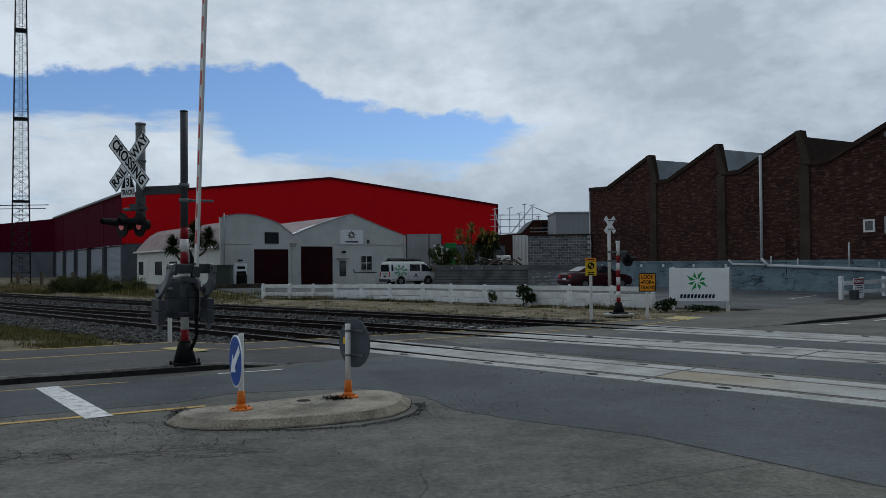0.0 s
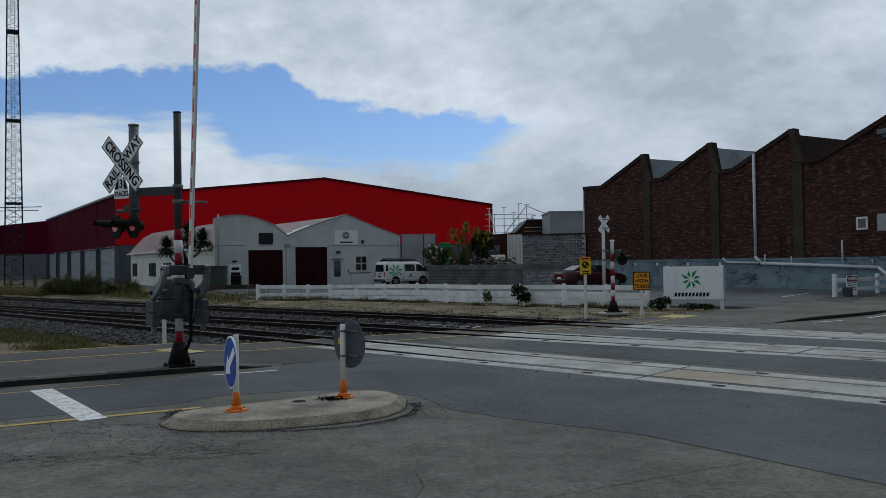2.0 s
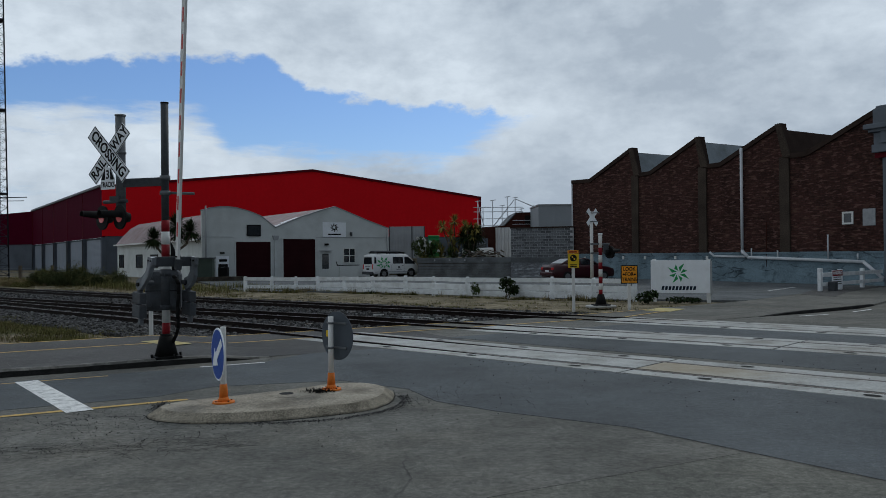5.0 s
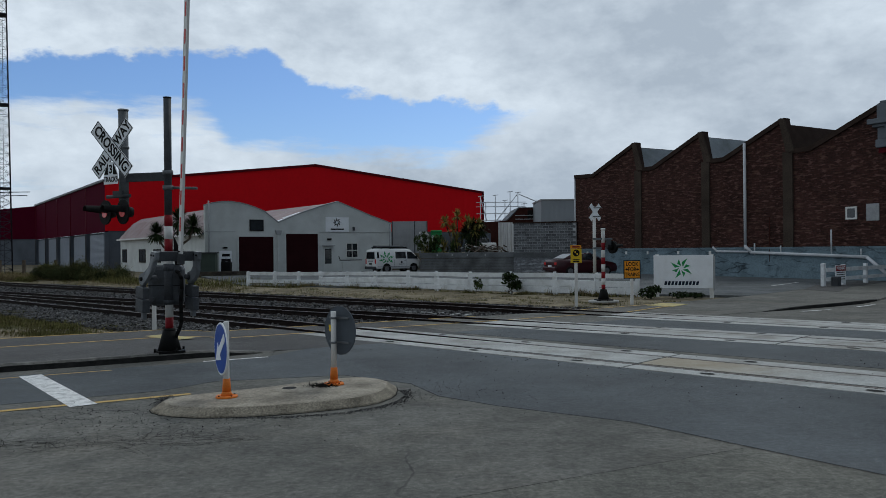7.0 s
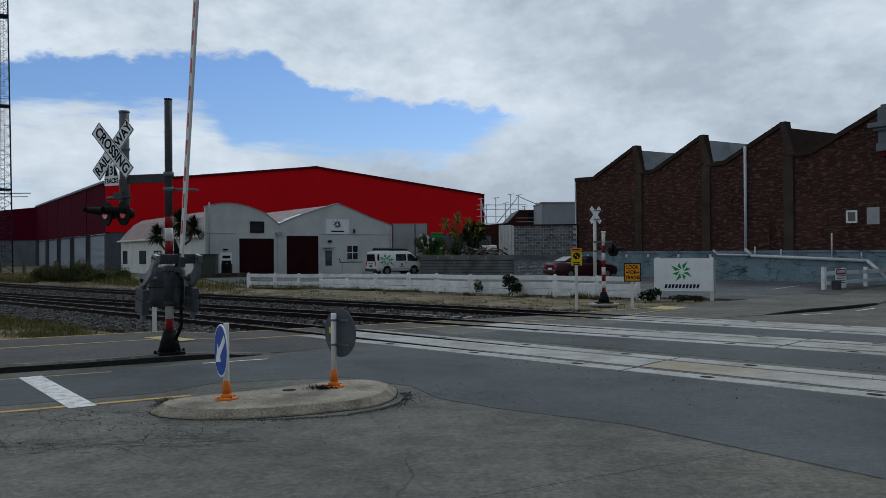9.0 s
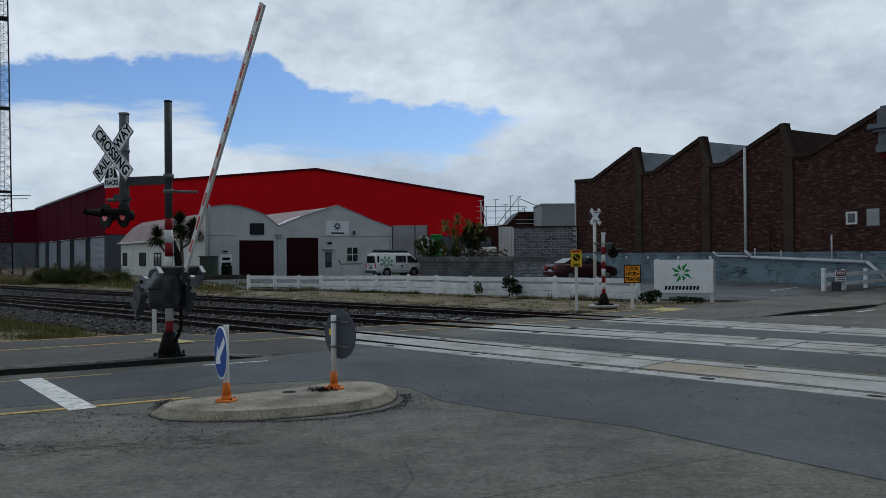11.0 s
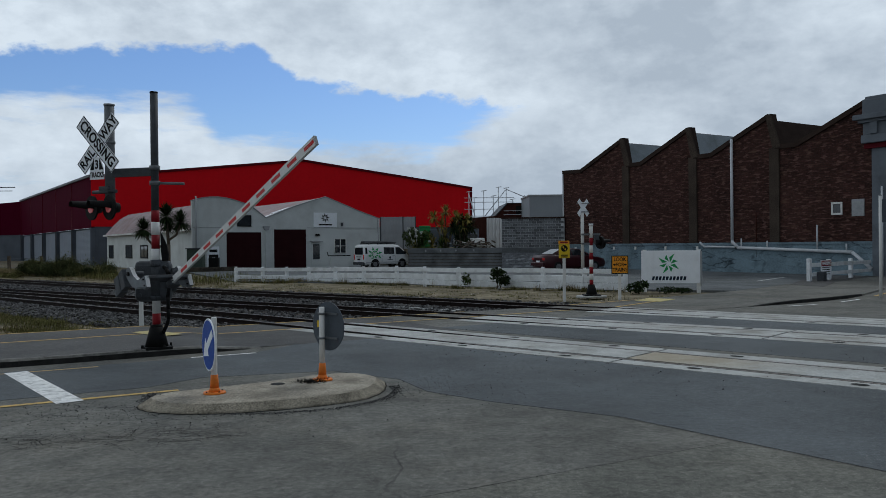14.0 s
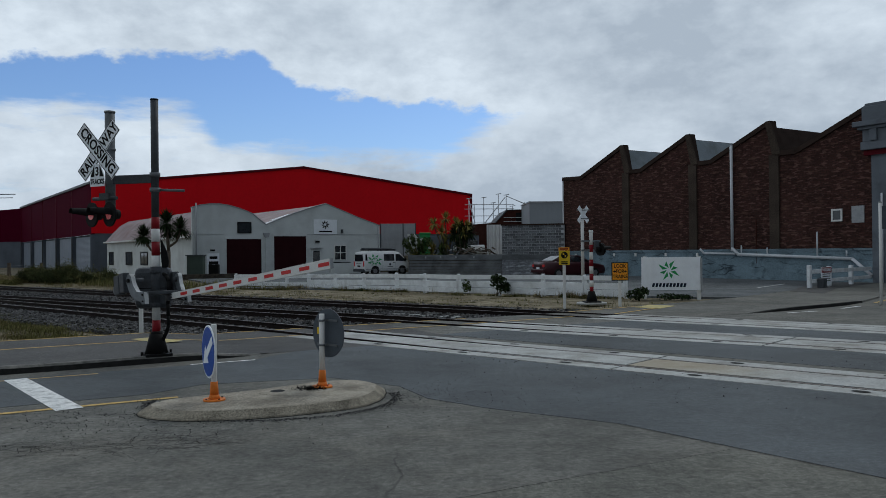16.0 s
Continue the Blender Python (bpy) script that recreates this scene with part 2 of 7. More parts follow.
def asphalt_material(name, color, patch, cracks=True):
    m = material(name, color, rough=0.88, vary=0.42, scale=0.45, grain=110, bump=0.16, dirt=patch, dirt_amount=0.7, dirt_scale=0.5)
    nt = m.node_tree
    N, L = nt.nodes.new, nt.links.new
    b = nt.nodes["Principled BSDF"]
    tc = N("ShaderNodeTexCoord")
    # pale grit
    v = N("ShaderNodeTexVoronoi")
    v.inputs["Scale"].default_value = 58
    L(tc.outputs["Object"], v.inputs["Vector"])
    r = N("ShaderNodeMapRange")
    r.inputs["From Min"].default_value, r.inputs["From Max"].default_value = 0.34, 0.08
    r.inputs["To Max"].default_value = 0.75
    L(v.outputs["Distance"], r.inputs["Value"])
    gate = N("ShaderNodeMath")
    gate.operation = "MULTIPLY"
    sepc = N("ShaderNodeSeparateColor")
    L(v.outputs["Color"], sepc.inputs[0])
    L(r.outputs[0], gate.inputs[0]), L(sepc.outputs[0], gate.inputs[1])
    mx = N("ShaderNodeMix")
    mx.data_type = "RGBA"
    L(gate.outputs[0], mx.inputs["Factor"]), L(b.inputs["Base Color"].links[0].from_socket, mx.inputs["A"])
    mx.inputs["B"].default_value = (0.34, 0.33, 0.30, 1)
    # dark pits and worn mottling
    last = mx.outputs["Result"]
    for sc, det, lo, hi, k0, k1 in ((17, 9, 0.34, 0.66, *((0.66, 1.34) if cracks else (0.80, 1.2))), (2.6, 6, 0.38, 0.62, *((0.82, 1.18) if cracks else (0.93, 1.07)))):
        pn, pr, pm = N("ShaderNodeTexNoise"), N("ShaderNodeMapRange"), N("ShaderNodeMix")
        pn.inputs["Scale"].default_value, pn.inputs["Detail"].default_value, pn.inputs["Roughness"].default_value = sc, det, 0.7
        L(tc.outputs["Object"], pn.inputs["Vector"])
        pr.inputs["From Min"].default_value, pr.inputs["From Max"].default_value = lo, hi
        pr.inputs["To Min"].default_value, pr.inputs["To Max"].default_value = k0, k1
        L(pn.outputs["Fac"], pr.inputs["Value"])
        pm.data_type, pm.blend_type = "RGBA", "MULTIPLY"
        pm.inputs["Factor"].default_value = 1.0
        L(last, pm.inputs["A"]), L(pr.outputs[0], pm.inputs["B"])
        last = pm.outputs["Result"]
    L(last, b.inputs["Base Color"])
    if cracks:
        nz = N("ShaderNodeTexNoise")
        nz.inputs["Scale"].default_value, nz.inputs["Detail"].default_value = 1.6, 5
        L(tc.outputs["Object"], nz.inputs["Vector"])
        mv = N("ShaderNodeMix")
        mv.data_type = "RGBA"
        mv.inputs["Factor"].default_value = 0.25
        L(tc.outputs["Object"], mv.inputs["A"]), L(nz.outputs["Color"], mv.inputs["B"])
        vc = N("ShaderNodeTexVoronoi")
        vc.feature = "DISTANCE_TO_EDGE"
        vc.inputs["Scale"].default_value = 0.55
        L(mv.outputs["Result"], vc.inputs["Vector"])
        rc = N("ShaderNodeMapRange")
        rc.inputs["From Min"].default_value, rc.inputs["From Max"].default_value = 0.006, 0.002
        L(vc.outputs["Distance"], rc.inputs["Value"])
        big = N("ShaderNodeTexNoise")
        big.inputs["Scale"].default_value = 0.28
        L(tc.outputs["Object"], big.inputs["Vector"])
        rb = N("ShaderNodeMapRange")
        rb.inputs["From Min"].default_value, rb.inputs["From Max"].default_value, rb.inputs["To Max"].default_value = 0.5, 0.6, 0.55
        L(big.outputs["Fac"], rb.inputs["Value"])
        g2 = N("ShaderNodeMath")
        g2.operation = "MULTIPLY"
        L(rc.outputs[0], g2.inputs[0]), L(rb.outputs[0], g2.inputs[1])
        mc = N("ShaderNodeMix")
        mc.data_type = "RGBA"
        L(g2.outputs[0], mc.inputs["Factor"]), L(b.inputs["Base Color"].links[0].from_socket, mc.inputs["A"])
        mc.inputs["B"].default_value = (0.018, 0.018, 0.018, 1)
        L(mc.outputs["Result"], b.inputs["Base Color"])
    return m


def cracked_material(name, color, patch, crack):
    """Old painted stone: flaked patches and a web of dark cracks."""
    m = material(name, color, rough=0.85, vary=0.22, scale=0.8, grain=14, bump=0.4, dirt=patch, dirt_amount=0.8, dirt_scale=0.9, spec=0.1)
    nt = m.node_tree
    N, L = nt.nodes.new, nt.links.new
    b = nt.nodes["Principled BSDF"]
    tc, nz, mv, vc, rc, mc, mp = (N(k) for k in ("ShaderNodeTexCoord", "ShaderNodeTexNoise", "ShaderNodeMix", "ShaderNodeTexVoronoi", "ShaderNodeMapRange", "ShaderNodeMix", "ShaderNodeMapping"))
    nz.inputs["Scale"].default_value, nz.inputs["Detail"].default_value = 1.4, 5
    mp.inputs["Scale"].default_value = (0.38, 0.38, 1.7)
    L(tc.outputs["Object"], nz.inputs["Vector"])
    mv.data_type = mc.data_type = "RGBA"
    mv.inputs["Factor"].default_value = 0.35
    L(tc.outputs["Object"], mv.inputs["A"]), L(nz.outputs["Color"], mv.inputs["B"])
    L(mv.outputs["Result"], mp.inputs["Vector"])
    vc.feature = "DISTANCE_TO_EDGE"
    vc.inputs["Scale"].default_value = 2.1
    L(mp.outputs[0], vc.inputs["Vector"])
    rc.inputs["From Min"].default_value, rc.inputs["From Max"].default_value, rc.inputs["To Max"].default_value = 0.045, 0.008, 0.88
    L(vc.outputs["Distance"], rc.inputs["Value"])
    gn, gr, gm = N("ShaderNodeTexNoise"), N("ShaderNodeMapRange"), N("ShaderNodeMath")
    gn.inputs["Scale"].default_value, gn.inputs["Detail"].default_value = 0.9, 4
    L(tc.outputs["Object"], gn.inputs["Vector"])
    gr.inputs["From Min"].default_value, gr.inputs["From Max"].default_value = 0.42, 0.62
    L(gn.outputs["Fac"], gr.inputs["Value"])
    gm.operation = "MULTIPLY"
    L(rc.outputs[0], gm.inputs[0]), L(gr.outputs[0], gm.inputs[1])
    L(gm.outputs[0], mc.inputs["Factor"]), L(b.inputs["Base Color"].links[0].from_socket, mc.inputs["A"])
    mc.inputs["B"].default_value = (*crack, 1)
    L(mc.outputs["Result"], b.inputs["Base Color"])
    return m


def glass_material(name, color=(0.02, 0.025, 0.03), rough=0.06):
    m = material(name, color, rough=rough, vary=0.3, scale=1.2, bump=0, spec=0.8)
    return m


M_ASPHALT = asphalt_material("chip-seal asphalt", (0.126, 0.124, 0.111), (0.172, 0.160, 0.134))
M_NEWASPHALT = asphalt_material("smooth asphalt", (0.089, 0.098, 0.105), (0.112, 0.120, 0.125), cracks=False)
M_PATH = asphalt_material("path asphalt", (0.076, 0.074, 0.073), (0.115, 0.11, 0.105), cracks=False)
M_YARD = asphalt_material("yard asphalt", (0.098, 0.107, 0.112), (0.128, 0.135, 0.134))
M_DIRT = material("dry earth", (0.185, 0.158, 0.112), rough=0.95, vary=0.55, scale=0.9, grain=14, bump=0.8, dirt=(0.055, 0.062, 0.025), dirt_amount=0.9, dirt_scale=0.5, spec=0.05)
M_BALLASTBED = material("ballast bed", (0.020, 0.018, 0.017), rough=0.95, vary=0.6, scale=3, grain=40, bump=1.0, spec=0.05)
M_STONE = material("ballast stone", (0.092, 0.090, 0.089), rough=0.9, vary=0.4, scale=8, bump=0.3, random_piece=0.9)
M_CHIPS = material("pale sandy gravel", (0.27, 0.245, 0.20), rough=0.9, vary=0.4, scale=8, bump=0.3, random_piece=0.9)
M_RAIL = material("rail side rust", (0.016, 0.010, 0.009), rough=0.8, metal=0.2, vary=0.4, scale=9)
M_RAILTOP = material("worn rail head", (0.10, 0.085, 0.075), rough=0.5, metal=0.7, vary=0.3, scale=12)
M_SLEEPER = material("weathered sleeper", (0.15, 0.13, 0.115), rough=0.9, vary=0.4, scale=4, random_piece=0.5)
M_CONC = material("pale crossing concrete", (0.415, 0.42, 0.405), rough=0.85, vary=0.28, scale=1.4, grain=40, dirt=(0.17, 0.15, 0.115), dirt_amount=0.8, dirt_scale=0.9)
M_ISLAND = material("island concrete", (0.345, 0.31, 0.25), rough=0.9, vary=0.36, scale=2.6, grain=40, bump=0.6, dirt=(0.12, 0.103, 0.078), dirt_amount=0.75, dirt_scale=2.2)
M_KERB = material("grimy kerb concrete", (0.17, 0.165, 0.15), rough=0.9, vary=0.5, scale=6, dirt=(0.03, 0.03, 0.027), dirt_amount=0.95, dirt_scale=3.5)
# near-black of joints, cracks and weed; also painted shade on kerb face and flangeways
M_DARK = material("near-black for joints, cracks and shade", (0.026, 0.026, 0.025), rough=0.95, vary=0.5, scale=7, spec=0.05)
M_YELLOW = material("worn yellow paint", (0.56, 0.38, 0.13), rough=0.8, vary=0.25, scale=5, dirt=(0.24, 0.18, 0.10), dirt_amount=0.5, dirt_scale=3.5)
M_YELLOWPAD = material("yellow tactile paving", (0.52, 0.44, 0.20), rough=0.85, vary=0.2, scale=5, dirt=(0.25, 0.22, 0.14), dirt_amount=0.5, dirt_scale=3)
M_ROADWHITE = material("worn white road paint", (0.80, 0.80, 0.78), rough=0.8, vary=0.15, scale=5, dirt=(0.13, 0.13, 0.13), dirt_amount=0.75, dirt_scale=7.0)
M_WHITE = material("white gloss paint", (0.72, 0.72, 0.70), rough=0.5, vary=0.08, scale=3, dirt=(0.40, 0.38, 0.34), dirt_amount=0.45, dirt_scale=3)
M_FENCE = material("weathered white timber paint", (0.75, 0.775, 0.79), rough=0.7, vary=0.14, scale=3, dirt=(0.36, 0.36, 0.34), dirt_amount=0.5, dirt_scale=2.2)
M_GALV = material("galvanised steel", (0.15, 0.16, 0.17), rough=0.6, metal=0.3, vary=0.25, scale=6)
M_GREYPAINT = material("dark grey machine paint", (0.062, 0.068, 0.076), rough=0.55, vary=0.3, scale=6, dirt=(0.035, 0.03, 0.026), dirt_amount=0.5, dirt_scale=5)
M_LIGHTGREY = material("light grey paint", (0.33, 0.34, 0.35), rough=0.5, vary=0.15, scale=6)
M_BLACK = material("black paint", (0.010, 0.010, 0.010), rough=0.7, vary=0.3, spec=0.12)
M_RED = material("red gloss paint", (0.22, 0.008, 0.014), rough=0.5, vary=0.25, scale=4)
M_REDREFLECT = material("red reflective band", (0.55, 0.03, 0.03), rough=0.4, vary=0.1)
M_LAMPRED = material("red lamp lens", (0.42, 0.06, 0.06), rough=0.25, vary=0.2, spec=0.6)
M_LAMPRED.node_tree.nodes["Principled BSDF"].inputs["Emission Color"].default_value = (1.0, 0.22, 0.22, 1)
M_LAMPRED.node_tree.nodes["Principled BSDF"].inputs["Emission Strength"].default_value = 0.10
M_ORANGE = material("orange rubber", (0.72, 0.20, 0.03), rough=0.6, vary=0.15, scale=8)
M_SIGNWHITE = material("white sign sheeting", (0.88, 0.91, 0.94), rough=0.45, vary=0.05, scale=4, dirt=(0.66, 0.66, 0.64), dirt_amount=0.3)
M_SIGNBLUE = material("blue sign sheeting", (0.015, 0.07, 0.36), rough=0.4, vary=0.08)
M_SIGNBACK = material("grey sign back", (0.075, 0.088, 0.105), rough=0.6, metal=0.1, vary=0.2, scale=4)
M_SIGNYELLOW = material("yellow sign sheeting", (0.70, 0.48, 0.02), rough=0.4, vary=0.06)
M_SIGNORANGE = material("orange sign sheeting", (0.80, 0.32, 0.02), rough=0.4, vary=0.06)
M_GREEN = material("green logo paint", (0.04, 0.32, 0.10), rough=0.4, vary=0.05)
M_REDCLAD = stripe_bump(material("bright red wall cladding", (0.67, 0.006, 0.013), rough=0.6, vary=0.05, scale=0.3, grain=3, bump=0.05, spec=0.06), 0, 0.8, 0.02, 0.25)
# the same red cladding, with the side walls' shade put into its colour
M_REDSIDE = stripe_bump(material("shaded red wall cladding", (0.068, 0.002, 0.015), rough=0.8, vary=0.08, scale=0.3, grain=3, bump=0.05, spec=0.02), 0, 0.8, 0.02, 0.1)
M_REDTRIM = material("dark red flashing", (0.10, 0.004, 0.010), rough=0.6, vary=0.1, spec=0.1)
M_GREYPANEL = material("grey tilt-slab concrete", (0.115, 0.130, 0.155), rough=0.85, vary=0.2, scale=0.6, dirt=(0.09, 0.10, 0.115), dirt_amount=0.5, dirt_scale=0.5, spec=0.08)
M_ROLLER = stripe_bump(material("pale blue-grey roller door", (0.215, 0.245, 0.295), rough=0.5, vary=0.08, scale=1), 2, 0.12, 0.01, 0.5)
M_SHED = material("cream-white painted shed wall", (0.61, 0.635, 0.625), rough=0.85, vary=0.10, scale=0.8, grain=20, dirt=(0.40, 0.41, 0.40), dirt_amount=0.5, dirt_scale=0.5, spec=0.1)
M_SHEDROOF = stripe_bump(material("faded pinkish corrugated roof", (0.36, 0.29, 0.29), rough=0.7, vary=0.2, scale=0.8, dirt=(0.25, 0.14, 0.13), dirt_amount=0.6, dirt_scale=0.6, spec=0.1), 1, 0.2, 0.02, 0.5)
M_SKYLIGHT = material("pale translucent roof sheet", (0.88, 0.90, 0.92), rough=0.4, vary=0.05)
M_MAROON = stripe_bump(material("dark maroon roller door", (0.026, 0.006, 0.008), rough=0.7, vary=0.2, scale=1, spec=0.05), 2, 0.10, 0.01, 0.3)
M_GLASS = glass_material("dark window glass")
M_SKYGLASS = material("grimy roof-light glass", (0.26, 0.30, 0.33), rough=0.35, vary=0.2, scale=0.8, dirt=(0.12, 0.14, 0.13), dirt_amount=0.7, dirt_scale=0.6)
M_BRICK = brick_material("old red brick", (0.060, 0.028, 0.023), (0.009, 0.008, 0.008), (0.024, 0.020, 0.019), 0.34, 0.115, 0.012, stain=(0.155, 0.088, 0.064))
M_PILASTER = material("brown-stained concrete", (0.058, 0.045, 0.036), rough=0.9, vary=0.4, scale=0.8, grain=20, spec=0.08)
M_COPING = material("dark brown coping", (0.040, 0.027, 0.022), rough=0.85, vary=0.3, scale=1.5, spec=0.08)
M_BLUEPLINTH = cracked_material("flaking pale blue painted stone", (0.18, 0.245, 0.285), (0.068, 0.094, 0.112), (0.025, 0.033, 0.042))
M_BLOCK = brick_material("bare grey concrete block", (0.20, 0.21, 0.225), (0.10, 0.105, 0.115), (0.13, 0.135, 0.145), 0.5, 0.24, 0.02, stain=(0.46, 0.47, 0.48))
M_RETAIN = material("rough grey retaining concrete", (0.14, 0.148, 0.154), rough=0.9, vary=0.4, scale=1.2, dirt=(0.05, 0.05, 0.047), dirt_amount=0.6, dirt_scale=0.7, spec=0.1)
M_TOWER = material("dark weathered tower steel", (0.022, 0.023, 0.032), rough=0.7, metal=0.1, vary=0.2)
M_VAN = material("white van paint", (0.78, 0.79, 0.79), rough=0.3, vary=0.03, spec=0.5)
M_CAR = material("dark red car paint", (0.036, 0.003, 0.007), rough=0.3, vary=0.05, spec=0.4)
M_TYRE = material("black tyre rubber", (0.02, 0.02, 0.02), rough=0.85, vary=0.2)
M_STEELWHEEL = material("grey wheel steel", (0.22, 0.22, 0.23), rough=0.45, metal=0.5)
M_LEAF = material("mid green leaves", (0.050, 0.072, 0.022), rough=0.8, vary=0.4, scale=3, bump=0, random_piece=0.7, spec=0.1)
M_LEAFDARK = material("dark green leaves", (0.022, 0.036, 0.013), rough=0.8, vary=0.4, scale=3, bump=0, random_piece=0.7, spec=0.1)
M_LEAFYELLOW = material("yellow-green leaves", (0.24, 0.20, 0.055), rough=0.8, vary=0.4, scale=3, bump=0, random_piece=0.6, spec=0.1)
M_DRYGRASS = material("dry grass", (0.205, 0.165, 0.082), rough=0.9, vary=0.3, scale=1.0, bump=0, random_piece=0.5)
M_GREENGRASS = material("rough green grass", (0.125, 0.120, 0.046), rough=0.9, vary=0.5, scale=0.7, bump=0, random_piece=0.75, spec=0.05)
M_BARK = material("grey-brown bark", (0.11, 0.09, 0.07), rough=0.95, vary=0.4, scale=8, bump=0.6)
M_CONTAINER = stripe_bump(material("grey shipping container", (0.30, 0.315, 0.335), rough=0.7, vary=0.15, scale=1, spec=0.1), 0, 0.28, 0.02, 0.4)
M_WHITESHEET = stripe_bump(material("white corrugated sheet", (0.74, 0.75, 0.76), rough=0.6, vary=0.1, scale=1), 0, 0.30, 0.05, 1.0)
M_BRIGHTGREEN = material("bright green paint", (0.03, 0.24, 0.07), rough=0.5, vary=0.1)
M_GREYCLAD = stripe_bump(material("blue-grey cladding", (0.30, 0.325, 0.35), rough=0.6, vary=0.08, scale=0.5), 0, 0.5, 0.02, 0.4)
M_FACADE = material("grey stucco facade", (0.145, 0.162, 0.185), rough=0.85, vary=0.18, scale=0.9, dirt=(0.07, 0.077, 0.085), dirt_amount=0.7, dirt_scale=1.2)
M_PIPE = material("white drain pipe", (0.60, 0.62, 0.65), rough=0.5, vary=0.1, dirt=(0.4, 0.4, 0.4), dirt_amount=0.4)
M_ISLANDEDGE = material("grimy island edge", (0.28, 0.25, 0.195), rough=0.95, vary=0.45, scale=4, grain=50, bump=0.7, dirt=(0.07, 0.06, 0.045), dirt_amount=0.8, dirt_scale=3)
M_OLDSEAL = asphalt_material("pale old chip seal", (0.128, 0.127, 0.110), (0.158, 0.152, 0.128))
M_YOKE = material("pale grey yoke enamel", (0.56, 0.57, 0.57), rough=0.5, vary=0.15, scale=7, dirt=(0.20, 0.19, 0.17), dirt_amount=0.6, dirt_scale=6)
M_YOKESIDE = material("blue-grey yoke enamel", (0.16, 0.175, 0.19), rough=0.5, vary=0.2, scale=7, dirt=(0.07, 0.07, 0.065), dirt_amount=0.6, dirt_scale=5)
M_NAVY = material("dark navy paint", (0.012, 0.024, 0.045), rough=0.5, vary=0.1)
M_MORTAR = material("pale smeared mortar", (0.50, 0.51, 0.52), rough=0.95, vary=0.3, scale=1.2, dirt=(0.14, 0.145, 0.15), dirt_amount=0.9, dirt_scale=0.7, spec=0.05)
M_BLOCKPIECE = material("grey concrete block", (0.145, 0.152, 0.16), rough=0.95, vary=0.3, scale=2.0, grain=25, dirt=(0.34, 0.35, 0.36), dirt_amount=0.55, dirt_scale=1.6, spec=0.05)


def vary_by_object(m, low, high):
    """Multiplies the base colour by each object's own random number."""
    nt = m.node_tree
    b = nt.nodes["Principled BSDF"]
    oi, mr, mx = (nt.nodes.new(k) for k in ("ShaderNodeObjectInfo", "ShaderNodeMapRange", "ShaderNodeMix"))
    mr.inputs["To Min"].default_value, mr.inputs["To Max"].default_value = low, high
    mx.data_type, mx.blend_type = "RGBA", "MULTIPLY"
    mx.inputs["Factor"].default_value = 1
    nt.links.new(oi.outputs["Random"], mr.inputs["Value"])
    nt.links.new(b.inputs["Base Color"].links[0].from_socket, mx.inputs["A"])
    nt.links.new(mr.outputs[0], mx.inputs["B"])
    nt.links.new(mx.outputs["Result"], b.inputs["Base Color"])


vary_by_object(M_BLOCKPIECE, 0.6, 1.35)
M_CABINET = material("dull green cabinet paint", (0.055, 0.075, 0.062), rough=0.6, vary=0.15, scale=2)
M_BROWNWALL = material("dark brown rubble stone", (0.060, 0.052, 0.044), rough=0.95, vary=0.6, scale=2.5, grain=12, bump=0.9, dirt=(0.10, 0.085, 0.055), dirt_amount=0.6, dirt_scale=1.2, spec=0.05)
M_BRUSH = material("dark gorse green", (0.062, 0.074, 0.032), rough=0.9, vary=0.5, scale=0.9, bump=0, random_piece=0.75, spec=0.05)
M_SAND = material("pale trackside sand", (0.20, 0.172, 0.118), rough=0.95, vary=0.5, scale=1.1, grain=9, bump=0.9, dirt=(0.085, 0.070, 0.042), dirt_amount=0.98, dirt_scale=0.45, spec=0.05)
M_RUST = material("rusty steel", (0.050, 0.018, 0.014), rough=0.85, vary=0.4, scale=1.5, spec=0.08)


# ---- mesh helpers ----
def box(bm, x0, x1, y0, y1, z0, z1, m=None, bevel=0.0):
    vs = [bm.verts.new(Vector((x, y, z))) for z in (z0, z1) for y in (y0, y1) for x in (x0, x1)]
    fs = [bm.faces.new([vs[i] for i in q]) for q in ((0, 2, 3, 1), (4, 5, 7, 6), (0, 1, 5, 4), (2, 6, 7, 3), (0, 4, 6, 2), (1, 3, 7, 5))]
    if bevel:
        es = list({e for f in fs for e in f.edges})
        r = bmesh.ops.bevel(bm, geom=es, offset=bevel, segments=2, affect="EDGES", profile=0.5)
        vs = list({v for f in r["faces"] for v in f.verts} | {v for v in vs if v.is_valid})
    if m is not None:
        for v in vs:
            v.co = m @ v.co
    return vs


def tube(bm, p0, p1, r0, r1=None, seg=12, caps=True):
    r1 = r0 if r1 is None else r1
    p0, p1 = Vector(p0), Vector(p1)
    q = (p1 - p0).to_track_quat("Z", "Y")
    rings = []
    for p, r in ((p0, r0), (p1, r1)):
        rings.append([bm.verts.new(p + q @ Vector((r * math.cos(2 * math.pi * i / seg), r * math.sin(2 * math.pi * i / seg), 0))) for i in range(seg)])
    for i in range(seg):
        f = bm.faces.new((rings[0][i], rings[0][(i + 1) % seg], rings[1][(i + 1) % seg], rings[1][i]))
        f.smooth = True
    if caps:
        bm.faces.new(rings[0][::-1])
        bm.faces.new(rings[1])


def prism(bm, outline, axis, a, b):
    """A flat outline in the two other axes, thickened along axis from a to b."""
    def put(p, c):
        return {"x": (c, p[0], p[1]), "y": (p[0], c, p[1]), "z": (p[0], p[1], c)}[axis]
    lo, hi = [bm.verts.new(put(p, a)) for p in outline], [bm.verts.new(put(p, b)) for p in outline]
    n = len(outline)
    bm.faces.new(lo[::-1])
    bm.faces.new(hi)
    for i in range(n):
        bm.faces.new((lo[i], lo[(i + 1) % n], hi[(i + 1) % n], hi[i]))
    return lo + hi


